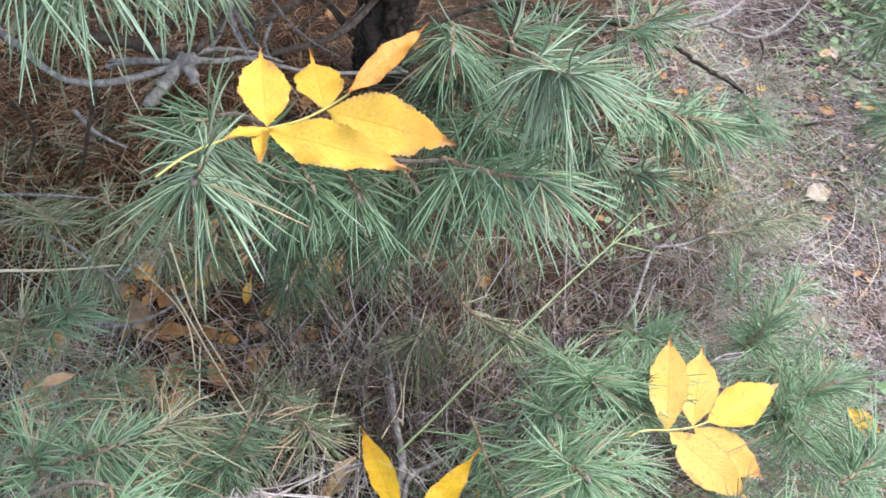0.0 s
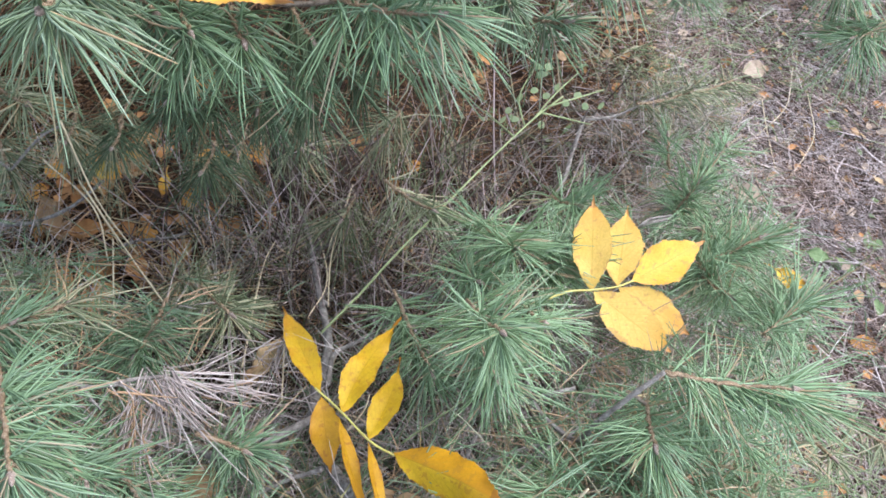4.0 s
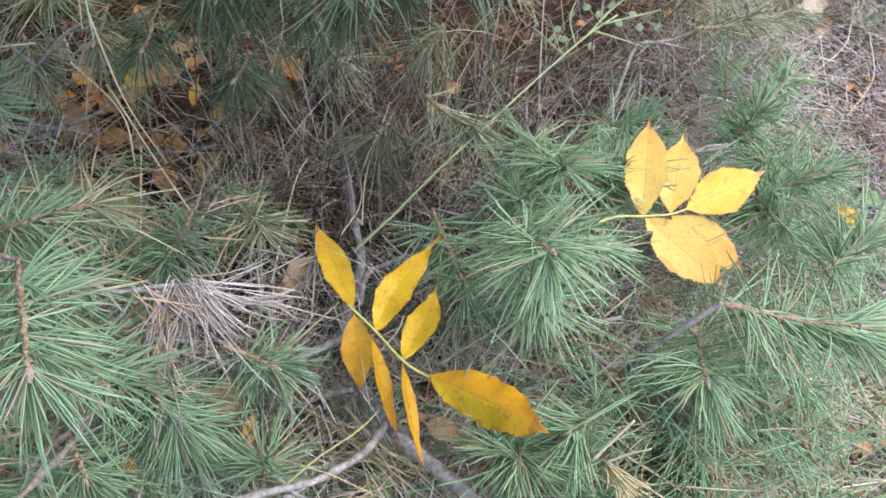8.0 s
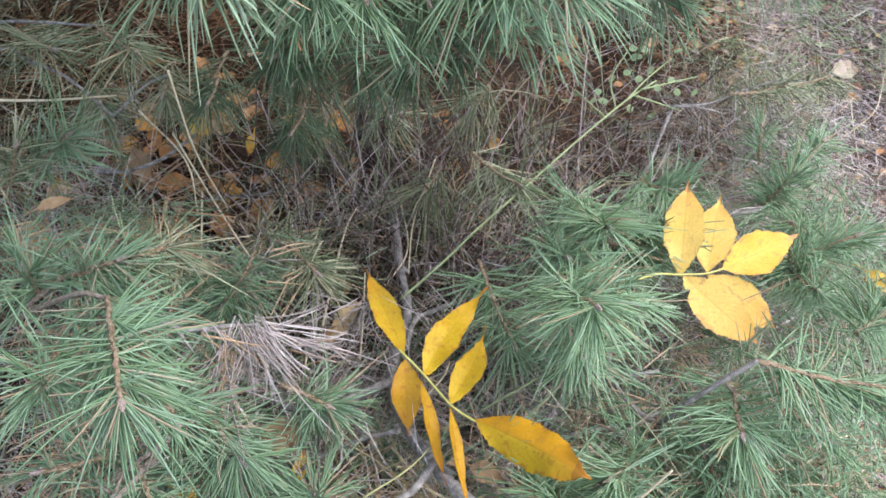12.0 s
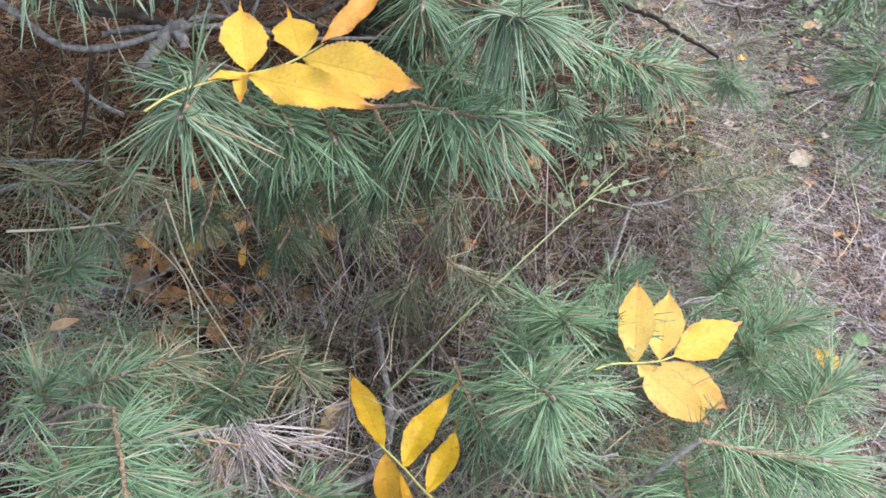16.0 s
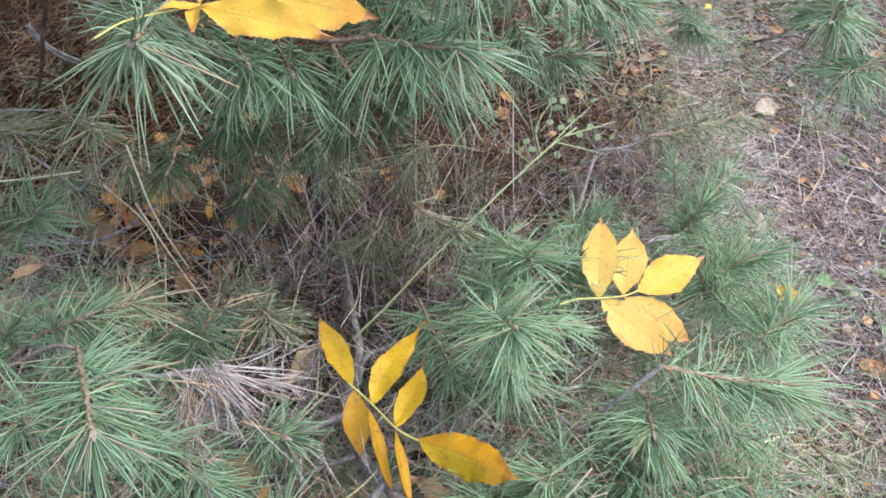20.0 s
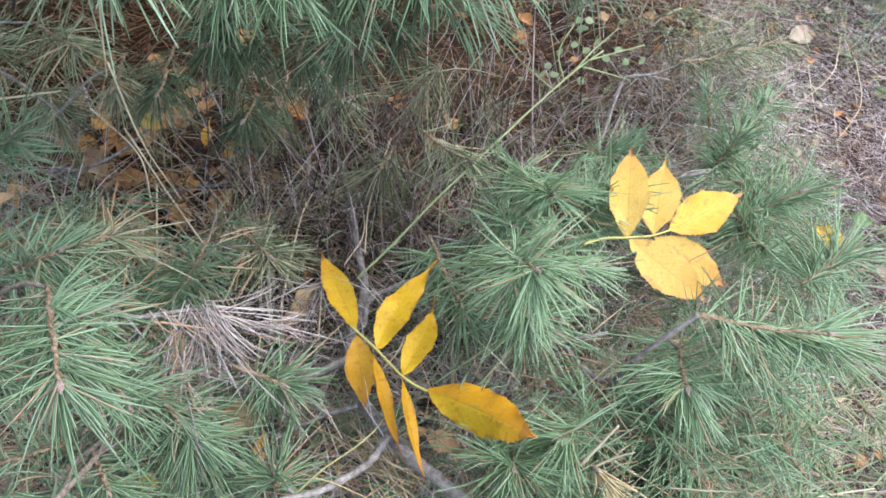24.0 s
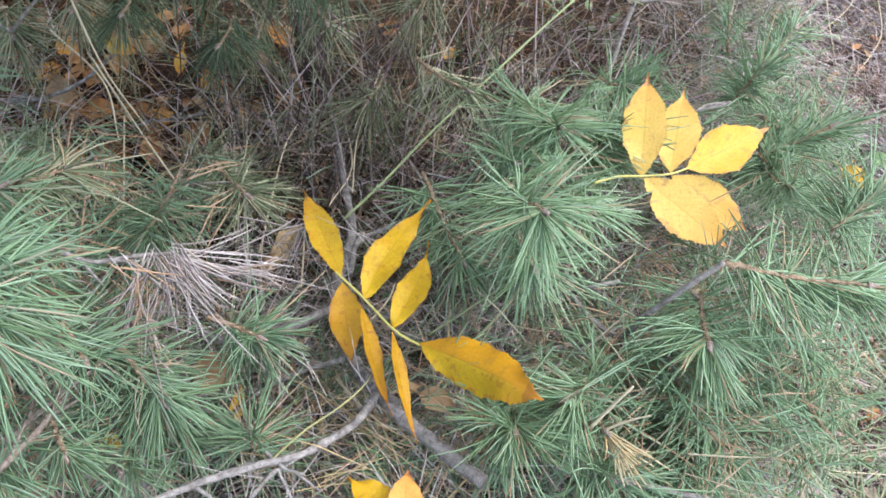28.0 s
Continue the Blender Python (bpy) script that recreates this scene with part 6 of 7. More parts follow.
fallen_leaf(LEAF_YELLOW, (-0.177, 0.206, 0.309), (-0.156, 0.197, 0.316), 0.012, (-0.178, -0.033, 0.984), 'small yellow fallen leaf among needles', seed=29)
fallen_leaf(LEAF_TAN, (0.058, 0.257, 0.318), (0.088, 0.245, 0.324), 0.018, (-0.144, -0.153, 0.978), 'tan curled fallen leaf under the golden leaf', curl=0.1, seed=30)
fallen_leaf(LEAF_TAN, (0.040, 0.261, 0.308), (0.060, 0.266, 0.312), 0.010, (-0.050, -0.207, 0.977), 'small tan fallen leaf under the golden leaf', seed=31)
fallen_leaf(LEAF_ORANGE, (0.785, 0.710, -0.080), (0.840, 0.695, -0.080), 0.034, (-0.089, -0.335, 0.938), 'orange fallen leaf on needle litter', seed=32)
fallen_leaf(LEAF_TAN, (0.806, 0.991, -0.080), (0.857, 0.975, -0.080), 0.023, (-0.124, -0.390, 0.912), 'brown fallen leaf on needle litter', seed=33)
fallen_leaf(LEAF_GREEN, (0.893, 1.233, -0.080), (0.923, 1.212, -0.080), 0.024, (-0.263, -0.374, 0.889), 'green fallen leaf on needle litter', seed=34)
fallen_leaf(LEAF_GREEN, (0.683, 0.791, 0.040), (0.719, 0.780, 0.040), 0.022, (-0.112, -0.372, 0.922), 'dull green fallen leaf on needle litter', seed=35)
fallen_leaf(LEAF_ORANGE, (-0.759, 1.062, 0.070), (-0.714, 1.091, 0.070), 0.024, (0.242, -0.376, 0.894), 'orange-brown fallen leaf on russet needles', seed=36)
fallen_leaf(LEAF_GREY, (-0.735, 0.970, 0.080), (-0.745, 1.014, 0.080), 0.013, (0.226, 0.054, 0.973), 'small pale fallen leaf', seed=37)
fallen_leaf(LEAF_RUST, (-0.624, 1.172, 0.080), (-0.608, 1.192, 0.080), 0.027, (0.343, -0.266, 0.901), 'dark orange fallen leaf in the shade', seed=38)
fallen_leaf(LEAF_TAN, (-0.645, 1.168, 0.080), (-0.620, 1.161, 0.080), 0.018, (-0.102, -0.365, 0.925), 'tan fallen leaf in the shade', seed=39)
fallen_leaf(LEAF_GREY, (-0.596, 1.084, 0.080), (-0.567, 1.074, 0.080), 0.018, (-0.114, -0.328, 0.938), 'pale fallen leaf in the shade', seed=40)
fallen_leaf(LEAF_ORANGE, (-0.349, 1.649, 0.060), (-0.315, 1.674, 0.060), 0.018, (0.285, -0.385, 0.878), 'orange fallen leaf near the trunk', seed=41)
fallen_leaf(LEAF_ORANGE, (-0.382, 1.509, 0.060), (-0.352, 1.537, 0.060), 0.014, (0.313, -0.328, 0.891), 'orange fallen leaf near the trunk', seed=42)
fallen_leaf(LEAF_RUST, (0.855, 1.702, -0.080), (0.897, 1.683, -0.080), 0.024, (-0.206, -0.450, 0.869), 'rust-brown fallen leaf on litter', seed=43)
fallen_leaf(LEAF_ORANGE, (0.969, 1.720, -0.080), (1.007, 1.718, -0.080), 0.016, (-0.023, -0.480, 0.877), 'small orange fallen leaf on litter', seed=44)
fallen_leaf(LEAF_GREY, (0.962, 1.842, -0.080), (0.986, 1.798, -0.080), 0.028, (-0.418, -0.227, 0.880), 'pale fallen leaf among herbs', seed=45)
fallen_leaf(LEAF_TAN, (0.912, 1.935, -0.080), (0.964, 1.978, -0.080), 0.021, (0.212, -0.256, 0.943), 'tan fallen leaf on litter', seed=46)
fallen_leaf(LEAF_GREY, (0.955, 1.931, -0.080), (0.957, 1.998, -0.080), 0.021, (-0.332, 0.008, 0.943), 'pale fallen leaf on litter', seed=47)
fallen_leaf(LEAF_YELLOW, (0.601, 1.466, 0.100), (0.624, 1.486, 0.100), 0.014, (0.206, -0.226, 0.952), 'small yellow fallen leaf on a twig', seed=48)
fallen_leaf(LEAF_YELLOW, (0.209, 1.699, 0.050), (0.228, 1.727, 0.050), 0.018, (0.267, -0.175, 0.948), 'small yellow fallen leaf', seed=49)
fallen_leaf(LEAF_ORANGE, (0.059, 0.846, 0.100), (0.078, 0.867, 0.100), 0.019, (0.186, -0.173, 0.967), 'small orange fallen leaf in the shade', seed=50)
fallen_leaf(LEAF_TAN, (0.710, 1.025, -0.050), (0.737, 1.056, -0.050), 0.012, (0.042, -0.035, 0.998), 'small tan fallen leaf on litter', seed=51)
fallen_leaf(LEAF_TAN, (0.424, 0.874, 0.080), (0.449, 0.867, 0.080), 0.012, (-0.120, -0.386, 0.915), 'small tan fallen leaf on litter', seed=52)
fallen_leaf(LEAF_TAN, (-0.187, 0.868, 0.100), (-0.156, 0.856, 0.100), 0.019, (-0.131, -0.320, 0.938), 'tan fallen leaf in the shade', seed=53)
fallen_leaf(LEAF_RUST, (-0.310, 0.680, 0.100), (-0.282, 0.656, 0.100), 0.025, (-0.107, -0.122, 0.987), 'rust-brown fallen leaf on litter', seed=54)
fallen_leaf(LEAF_RUST, (-0.349, 0.704, 0.100), (-0.317, 0.687, 0.100), 0.025, (-0.112, -0.214, 0.970), 'rust-brown fallen leaf on litter', seed=55)
fallen_leaf(LEAF_TAN, (0.508, 0.573, 0.240), (0.535, 0.559, 0.231), 0.013, (-0.105, -0.412, 0.905), 'yellow-tan fallen leaf among needles', seed=56)
fallen_leaf(LEAF_RUST, (-0.483, 0.751, 0.125), (-0.463, 0.756, 0.133), 0.014, (-0.20, -0.45, 0.85), 'rust-brown fallen leaf on russet needles', fold=0.15, curl=-0.05, belly=0.48, ripple=0.22, seed=200)
fallen_leaf(LEAF_TAN, (-0.466, 0.730, 0.135), (-0.442, 0.713, 0.143), 0.019, (-0.10, -0.45, 0.85), 'tan fallen leaf on russet needles', fold=0.25, curl=0.00, belly=0.48, ripple=0.22, seed=201)
fallen_leaf(LEAF_TAN, (-0.415, 0.703, 0.145), (-0.374, 0.649, 0.153), 0.043, (0.00, -0.45, 0.85), 'broad tan fallen leaf on russet needles', fold=0.35, curl=0.05, belly=0.48, ripple=0.22, seed=202)
fallen_leaf(LEAF_TAN, (-0.397, 0.665, 0.125), (-0.365, 0.669, 0.133), 0.025, (0.10, -0.45, 0.85), 'pale tan fallen leaf on russet needles', fold=0.45, curl=-0.05, belly=0.48, ripple=0.22, seed=203)
fallen_leaf(LEAF_RUST, (-0.375, 0.660, 0.135), (-0.323, 0.669, 0.143), 0.024, (0.20, -0.45, 0.85), 'curled rust-brown fallen leaf on russet needles', fold=0.15, curl=0.00, belly=0.48, ripple=0.22, seed=204)
fallen_leaf(LEAF_GREY, (-0.329, 0.610, 0.145), (-0.326, 0.628, 0.153), 0.016, (-0.20, -0.45, 0.85), 'small round pale fallen leaf on russet needles', fold=0.25, curl=0.05, belly=0.48, ripple=0.22, seed=205)
fallen_leaf(LEAF_RUST, (-0.340, 0.604, 0.125), (-0.303, 0.598, 0.133), 0.018, (-0.10, -0.45, 0.85), 'rust-orange fallen leaf curled in the litter', fold=0.35, curl=-0.05, belly=0.48, ripple=0.22, seed=206)
fallen_leaf(LEAF_RUST, (-0.270, 0.588, 0.135), (-0.266, 0.626, 0.143), 0.022, (0.00, -0.45, 0.85), 'rust-brown fallen leaf standing in the litter', fold=0.45, curl=0.00, belly=0.48, ripple=0.22, seed=207)
fallen_leaf(LEAF_TAN, (-0.247, 0.552, 0.145), (-0.215, 0.561, 0.153), 0.017, (0.10, -0.45, 0.85), 'tan fallen leaf under dull needles', fold=0.15, curl=0.05, belly=0.48, ripple=0.22, seed=208)
fallen_leaf(LEAF_TAN, (-0.326, 0.570, 0.125), (-0.281, 0.574, 0.133), 0.018, (0.20, -0.45, 0.85), 'wide tan fallen leaf under dull needles', fold=0.25, curl=-0.05, belly=0.48, ripple=0.22, seed=209)
fallen_leaf(LEAF_GREY, (-0.416, 0.585, 0.135), (-0.390, 0.590, 0.143), 0.010, (-0.20, -0.45, 0.85), 'pale curled fallen leaf among needles', fold=0.35, curl=0.00, belly=0.48, ripple=0.22, seed=210)
fallen_leaf(LEAF_RUST, (-0.404, 0.726, 0.145), (-0.382, 0.740, 0.153), 0.015, (-0.10, -0.45, 0.85), 'rust-brown fallen leaf in the dark litter', fold=0.45, curl=0.05, belly=0.48, ripple=0.22, seed=211)
fallen_leaf(LEAF_RUST, (-0.285, 0.532, 0.125), (-0.264, 0.549, 0.133), 0.012, (0.00, -0.45, 0.85), 'orange-brown fallen leaf in the dark litter', fold=0.15, curl=-0.05, belly=0.48, ripple=0.22, seed=212)
fallen_leaf(LEAF_RUST, (-0.122, 0.730, 0.135), (-0.122, 0.752, 0.143), 0.027, (0.10, -0.45, 0.85), 'rust-brown fallen leaf in the dark litter', fold=0.25, curl=0.00, belly=0.48, ripple=0.22, seed=213)
fallen_leaf(LEAF_TAN, (-0.184, 0.824, 0.145), (-0.165, 0.828, 0.153), 0.015, (0.20, -0.45, 0.85), 'tan fallen leaf in the dark litter', fold=0.35, curl=0.05, belly=0.48, ripple=0.22, seed=214)
fallen_leaf(LEAF_RUST, (-0.681, 0.931, 0.125), (-0.621, 0.947, 0.133), 0.024, (-0.20, -0.45, 0.85), 'dark orange fallen leaf in the shade', fold=0.45, curl=-0.05, belly=0.48, ripple=0.22, seed=215)
fallen_leaf(LEAF_RUST, (-0.556, 1.069, 0.135), (-0.550, 1.108, 0.143), 0.031, (-0.10, -0.45, 0.85), 'dark orange fallen leaf in the shade', fold=0.15, curl=0.00, belly=0.48, ripple=0.22, seed=216)
fallen_leaf(LEAF_STRAW, (-0.090, 0.402, 0.237), (-0.067, 0.458, 0.244), 0.022, (-0.45, -0.50, 0.75), 'pale straw-coloured curled fallen leaf beside the grey branch', fold=0.5, curl=0.08, belly=0.5, ripple=0.15, seed=220)
fallen_leaf(LEAF_TAN, (-0.098, 0.403, 0.233), (-0.081, 0.424, 0.237), 0.015, (-0.3, -0.55, 0.78), 'orange-tan curled fallen leaf beside the grey branch', fold=0.5, ripple=0.15, seed=221)

# ---- herbs ----
herb((0.933, 2.027, -0.070), 17, 0.038, 'low green herb with soft oval leaves on the litter')
herb((0.955, 1.915, -0.070), 19, 0.043, 'low green herb with soft oval leaves on the litter')
herb((1.068, 2.006, -0.070), 19, 0.043, 'low green herb with soft oval leaves on the litter')
herb((1.053, 1.876, -0.070), 15, 0.041, 'low green herb with soft oval leaves on the litter')
herb((0.936, 2.120, -0.070), 15, 0.036, 'low green herb with soft oval leaves on the litter')
herb((1.077, 2.122, -0.070), 17, 0.043, 'low green herb with soft oval leaves on the litter')
herb((1.043, 2.174, -0.070), 15, 0.041, 'low green herb with soft oval leaves on the litter')
herb((0.905, 1.811, -0.070), 12, 0.036, 'low green herb with soft oval leaves on the litter')
herb((0.976, 1.794, -0.070), 13, 0.036, 'low green herb with soft oval leaves on the litter')
herb((1.123, 1.963, -0.070), 15, 0.043, 'low green herb with soft oval leaves on the litter')
herb((0.852, 1.946, -0.070), 11, 0.034, 'low green herb with soft oval leaves on the litter')
herb((1.016, 2.008, -0.070), 17, 0.041, 'low green herb with soft oval leaves on the litter')
herb((1.011, 2.204, -0.070), 13, 0.036, 'low green herb with soft oval leaves on the litter')
herb((1.154, 2.230, -0.070), 15, 0.043, 'low green herb with soft oval leaves on the litter')
herb((0.997, 1.751, -0.070), 11, 0.034, 'low green herb with soft oval leaves on the litter')
herb((0.868, 0.881, -0.080), 9, 0.040, 'low green herb with soft oval leaves on the litter')
herb((0.949, 1.200, -0.080), 6, 0.030, 'low green herb with soft oval leaves on the litter')
herb((0.867, 0.833, -0.080), 8, 0.040, 'low green herb with soft oval leaves on the litter')
herb((0.292, 0.943, 0.080), 7, 0.025, 'small green herb in the litter')
herb((0.209, 0.982, 0.080), 6, 0.022, 'small green herb in the litter')

# ---- unseen pine crown, added to cast shade; the lower boughs hang out of it ----
def shade_crown():
    rng = np.random.default_rng(77)
    top = np.array(pine.location)
    for k in range(30):
        az = 2.4 * k + 0.4
        c, s = math.cos(az), math.sin(az)
        open_side = max(0.0, 0.75 * c - 0.25 * s)
        low_side = max(0.0, math.cos(az + 2.55))
        z = 0.86 + 0.062 * k + 0.55 * open_side + 0.25 * low_side
        reach = (1.25 - 0.026 * k) * (1 - 0.35 * open_side - 0.28 * low_side)
        d = np.array([c, s, 0.10])
        a = top + np.array([0.03, 0.06, z])
        limb = branch("limb", [a, a + d * reach * 0.5 + np.array([0, 0, -0.03]), a + d * reach], 0.011, 0.003, DARK_WOOD, pine)
        tufts = 16
        u = np.linspace(0.25, 1.0, tufts)
        side = np.array([-s, c, 0.0])
        hub = a + d * (reach * u)[:, None] + side * (rng.uniform(-1, 1, tufts) * 0.30 * (1.15 - u))[:, None] + np.array([0, 0, 1.0]) * rng.normal(0, 0.03, tufts)[:, None]
        n = 72
        p = np.repeat(hub, n, 0) + rng.normal(0, 0.022, (tufts * n, 3))
        way = np.repeat(hub - a, n, 0) * 0.8 + rng.normal(0, 0.6, (tufts * n, 3))
        v, f = strands(p, way, rng.uniform(0.06, 0.10, tufts * n), 0.0042, rng.normal(0, 0.006, (tufts * n, 3)), 3)
        mesh_object("needles", v, f, NEEDLE_BLUE, limb)
    # unseen lowest limbs, dense and level, added for shade over the tree's foot
    for k, (az, z, reach, first) in enumerate(((-1.2, 0.80, 0.72, 0.22), (-1.5, 0.74, 0.70, 0.22), (-1.4, 0.90, 0.70, 0.22), (-0.50, 0.80, 0.66, 0.35), (-0.85, 0.84, 0.70, 0.3), (-1.78, 1.18, 1.25, 0.6), (-1.95, 1.30, 1.32, 0.62), (-2.43, 0.82, 0.78, 0.2), (-2.9, 0.86, 0.85, 0.2), (-2.1, 0.92, 0.75, 0.25), (-2.65, 1.0, 0.95, 0.3), (-2.1, 1.28, 1.40, 0.6), (-1.86, 1.42, 1.50, 0.62), (-2.25, 1.36, 1.30, 0.55))):
        d = np.array([math.cos(az), math.sin(az), 0.04])
        side = np.array([-d[1], d[0], 0.0])
        a = top + np.array([0.02, 0.03, z])
        limb = branch("limb", [a, a + d * reach * 0.5 + np.array([0, 0, 0.03]), a + d * reach], 0.010, 0.003, DARK_WOOD, pine)
        tufts = 26
        u = np.linspace(first, 1.0, tufts)
        hub = a + d * (reach * u)[:, None] + side * (rng.uniform(-1, 1, tufts) * 0.22)[:, None] + np.array([0, 0, 1.0]) * rng.normal(0.02, 0.025, tufts)[:, None]
        n = 72
        p = np.repeat(hub, n, 0) + rng.normal(0, 0.022, (tufts * n, 3))
        way = np.repeat(hub - a, n, 0) * 0.8 + rng.normal(0, 0.6, (tufts * n, 3))
        v, f = strands(p, way, rng.uniform(0.06, 0.10, tufts * n), 0.0042, rng.normal(0, 0.006, (tufts * n, 3)), 3)
        mesh_object("needles", v, f, NEEDLE_BLUE, limb)


shade_crown()

# ---- dry grass, tangled dead needles and loose sprays between the boughs ----
MIDDLE = [(0.0, 0.62), (0.10, 0.66), (-0.08, 0.58), (0.18, 0.75), (0.05, 0.52), (-0.15, 0.60)]
UNDER = [(0.05, 0.35), (-0.1, 0.35), (0.2, 0.35), (0.25, 0.45), (0.0, 0.2), (-0.2, 0.3), (-0.25, 0.18), (0.15, 0.2), (0.25, 0.25)]
BANK = [(0.3, 0.62), (0.42, 0.82), (0.35, 0.58), (0.5, 0.95)]
LEFT = [(-0.38, 0.42), (-0.33, 0.46), (-0.45, 0.48), (-0.28, 0.40), (-0.35, 0.30), (-0.22, 0.42)]
tussock("dry_grass", "grey tangled dry grass and dead needles in the shade", GRASS_DRY, 820, MIDDLE, (0.08, 0.24), (0.0004, 0.0009), 21, 0.075, 2.3, 0.35)
tussock("grass", "thin dull green grass blades in the shaded hollow", NEEDLE_DULL, 240, MIDDLE, (0.08, 0.22), (0.0005, 0.0010), 29, 0.09, 2.0, 0.35)
tussock("dry_grass", "grey tangled dry grass and dead needles under the boughs", GRASS_DRY, 1400, UNDER, (0.05, 0.14), (0.0005, 0.0011), 22, 0.08, 0.7, 0.7)
tussock("dry_grass", "pale dry grass and dead needles on the bank", GRASS_DRY, 420, BANK, (0.05, 0.15), (0.0005, 0.0011), 23, 0.09, 0.45, 0.6)
tussock("dry_grass", "grey dry grass beside the low bough", GRASS_DRY, 450, LEFT, (0.06, 0.18), (0.0005, 0.0009), 24, 0.05, 0.6, 0.7)
thicket("loose_needles", "dull green loose pine needles under the boughs", NEEDLE_FADED, 3600, UNDER, 0.08, 0.01, 0.13, (0.04, 0.07), (0.0005, 0.0008), 31)
thicket("loose_needles", "green pine needles low under the boughs", NEEDLE, 2400, UNDER, 0.08, 0.02, 0.16, (0.04, 0.065), (0.0005, 0.0009), 32, clump=3)
thicket("loose_needles", "dull green loose pine needles on the bank", NEEDLE_FADED, 2300, BANK, 0.09, 0.01, 0.13, (0.04, 0.07), (0.0005, 0.0008), 33)
thicket("loose_needles", "faded loose pine needles in the shade", NEEDLE_FADED, 360, MIDDLE, 0.07, 0.01, 0.12, (0.04, 0.07), (0.0006, 0.0010), 34, clump=3)
thicket("loose_needles", "dull green pine needles beside the low bough", NEEDLE, 1000, LEFT, 0.04, 0.03, 0.26, (0.04, 0.07), (0.0005, 0.0008), 35)
thicket("loose_needles", "grey-brown dead pine needles lying in the bough", GRASS_DRY, 3500, UNDER, 0.09, 0.02, 0.14, (0.04, 0.08), (0.0005, 0.0008), 36)
RIGHT = [(0.42, 0.64), (0.47, 0.58), (0.50, 0.66), (0.53, 0.54), (0.46, 0.50)]
thicket("loose_needles", "bright green pine needles of small shoots over the litter", NEEDLE, 1700, RIGHT, 0.045, 0.10, 0.28, (0.03, 0.05), (0.0005, 0.0009), 42, 0.1, clump=4)
LEAFY = [(-0.42, 0.66), (-0.33, 0.72), (-0.25, 0.66), (-0.48, 0.76), (-0.30, 0.85), (-0.38, 0.58), (-0.18, 0.72)]
tussock("dry_grass", "thin dry grass over rust-brown fallen leaves", GRASS_DRY, 90, LEAFY, (0.06, 0.18), (0.0005, 0.0010), 28, 0.06, 0.6, 0.6)
thicket("loose_needles", "russet dead pine needles over fallen leaves", LITTER_RUST, 400, LEAFY, 0.07, 0.015, 0.06, (0.04, 0.08), (0.0006, 0.0010), 43, 0.1, clump=3)
thicket("loose_needles", "dull pine needles over fallen leaves", NEEDLE_DULL, 60, LEAFY, 0.07, 0.02, 0.12, (0.04, 0.07), (0.0006, 0.0010), 44, 0.1, clump=3)
FAR_LEFT = [(-0.72, 0.92), (-0.66, 0.80), (-0.60, 0.98), (-0.75, 0.78), (-0.55, 0.86)]
tussock("dry_grass", "brown dry grass and dead needles beside the fallen leaves", LITTER_RUST, 420, FAR_LEFT, (0.06, 0.20), (0.0004, 0.0008), 27, 0.09, 0.7, 0.6)
thicket("loose_needles", "dull loose pine needles beside the fallen leaves", NEEDLE_DULL, 1100, FAR_LEFT, 0.09, 0.02, 0.14, (0.04, 0.07), (0.0005, 0.0008), 40, clump=3)
HOLLOW = [(-0.47, 0.65), (-0.43, 0.58), (-0.50, 0.60), (-0.46, 0.53), (-0.38, 0.54), (-0.20, 0.53), (-0.13, 0.62), (-0.07, 0.59), (-0.02, 0.56), (0.03, 0.56), (0.08, 0.63), (0.13, 0.62), (-0.16, 0.52)]
thicket("dry_grass", "pale grey dry grass stems crossing over the hollow", NEEDLE_DRY, 680, HOLLOW, 0.05, 0.02, 0.13, (0.06, 0.15), (0.0004, 0.0007), 52, 0.35, clump=2)
thicket("loose_needles", "tan dead pine needles strewn over the hollow", NEEDLE_TAN, 420, HOLLOW, 0.06, 0.02, 0.12, (0.05, 0.09), (0.0005, 0.0008), 53, 0.25, clump=3)
thicket("loose_needles", "dull pine needles fallen into the hollow", NEEDLE_DULL, 260, HOLLOW, 0.06, 0.02, 0.14, (0.05, 0.08), (0.0005, 0.0008), 54, 0.25, clump=4)
thicket("loose_needles", "yellowed pine needles hanging over the fallen leaves", NEEDLE_STRAW, 60, [(-0.324, 0.72), (-0.25, 0.61)], 0.02, 0.06, 0.12, (0.05, 0.07), (0.0005, 0.0008), 55, 0.25, clump=6)
CANOPY = [(0.30, 0.36), (0.33, 0.30), (0.16, 0.24), (0.25, 0.22), (0.30, 0.26)]
CANOPY_LEFT = [(-0.20, 0.25), (-0.26, 0.30), (-0.24, 0.18), (-0.30, 0.36), (-0.22, 0.38)]
thicket("loose_needles", "green pine needles of crowded small shoots", NEEDLE, 1500, CANOPY, 0.045, 0.14, 0.29, (0.045, 0.07), (0.0005, 0.0009), 37, 0.1, clump=3)
thicket("loose_needles", "green pine needles of crowded small shoots by the bank", NEEDLE, 700, CANOPY_LEFT, 0.04, 0.10, 0.26, (0.045, 0.065), (0.0005, 0.0009), 38, 0.1, clump=3)
CAUGHT = [(-0.10, 0.30), (-0.04, 0.24), (0.02, 0.34), (-0.16, 0.24), (-0.06, 0.38), (0.06, 0.20), (-0.14, 0.17), (0.10, 0.30)]
thicket("loose_needles", "grey and tan dead pine needles caught on the grey branches", NEEDLE_DRY, 700, CAUGHT, 0.04, 0.12, 0.23, (0.035, 0.08), (0.0004, 0.0007), 45, 0.15, clump=3)
tussock("dry_grass", "thin dry grass caught on the grey branches", GRASS_DRY, 380, CAUGHT, (0.06, 0.16), (0.0004, 0.0008), 30, 0.045, 1.4, 0.6)
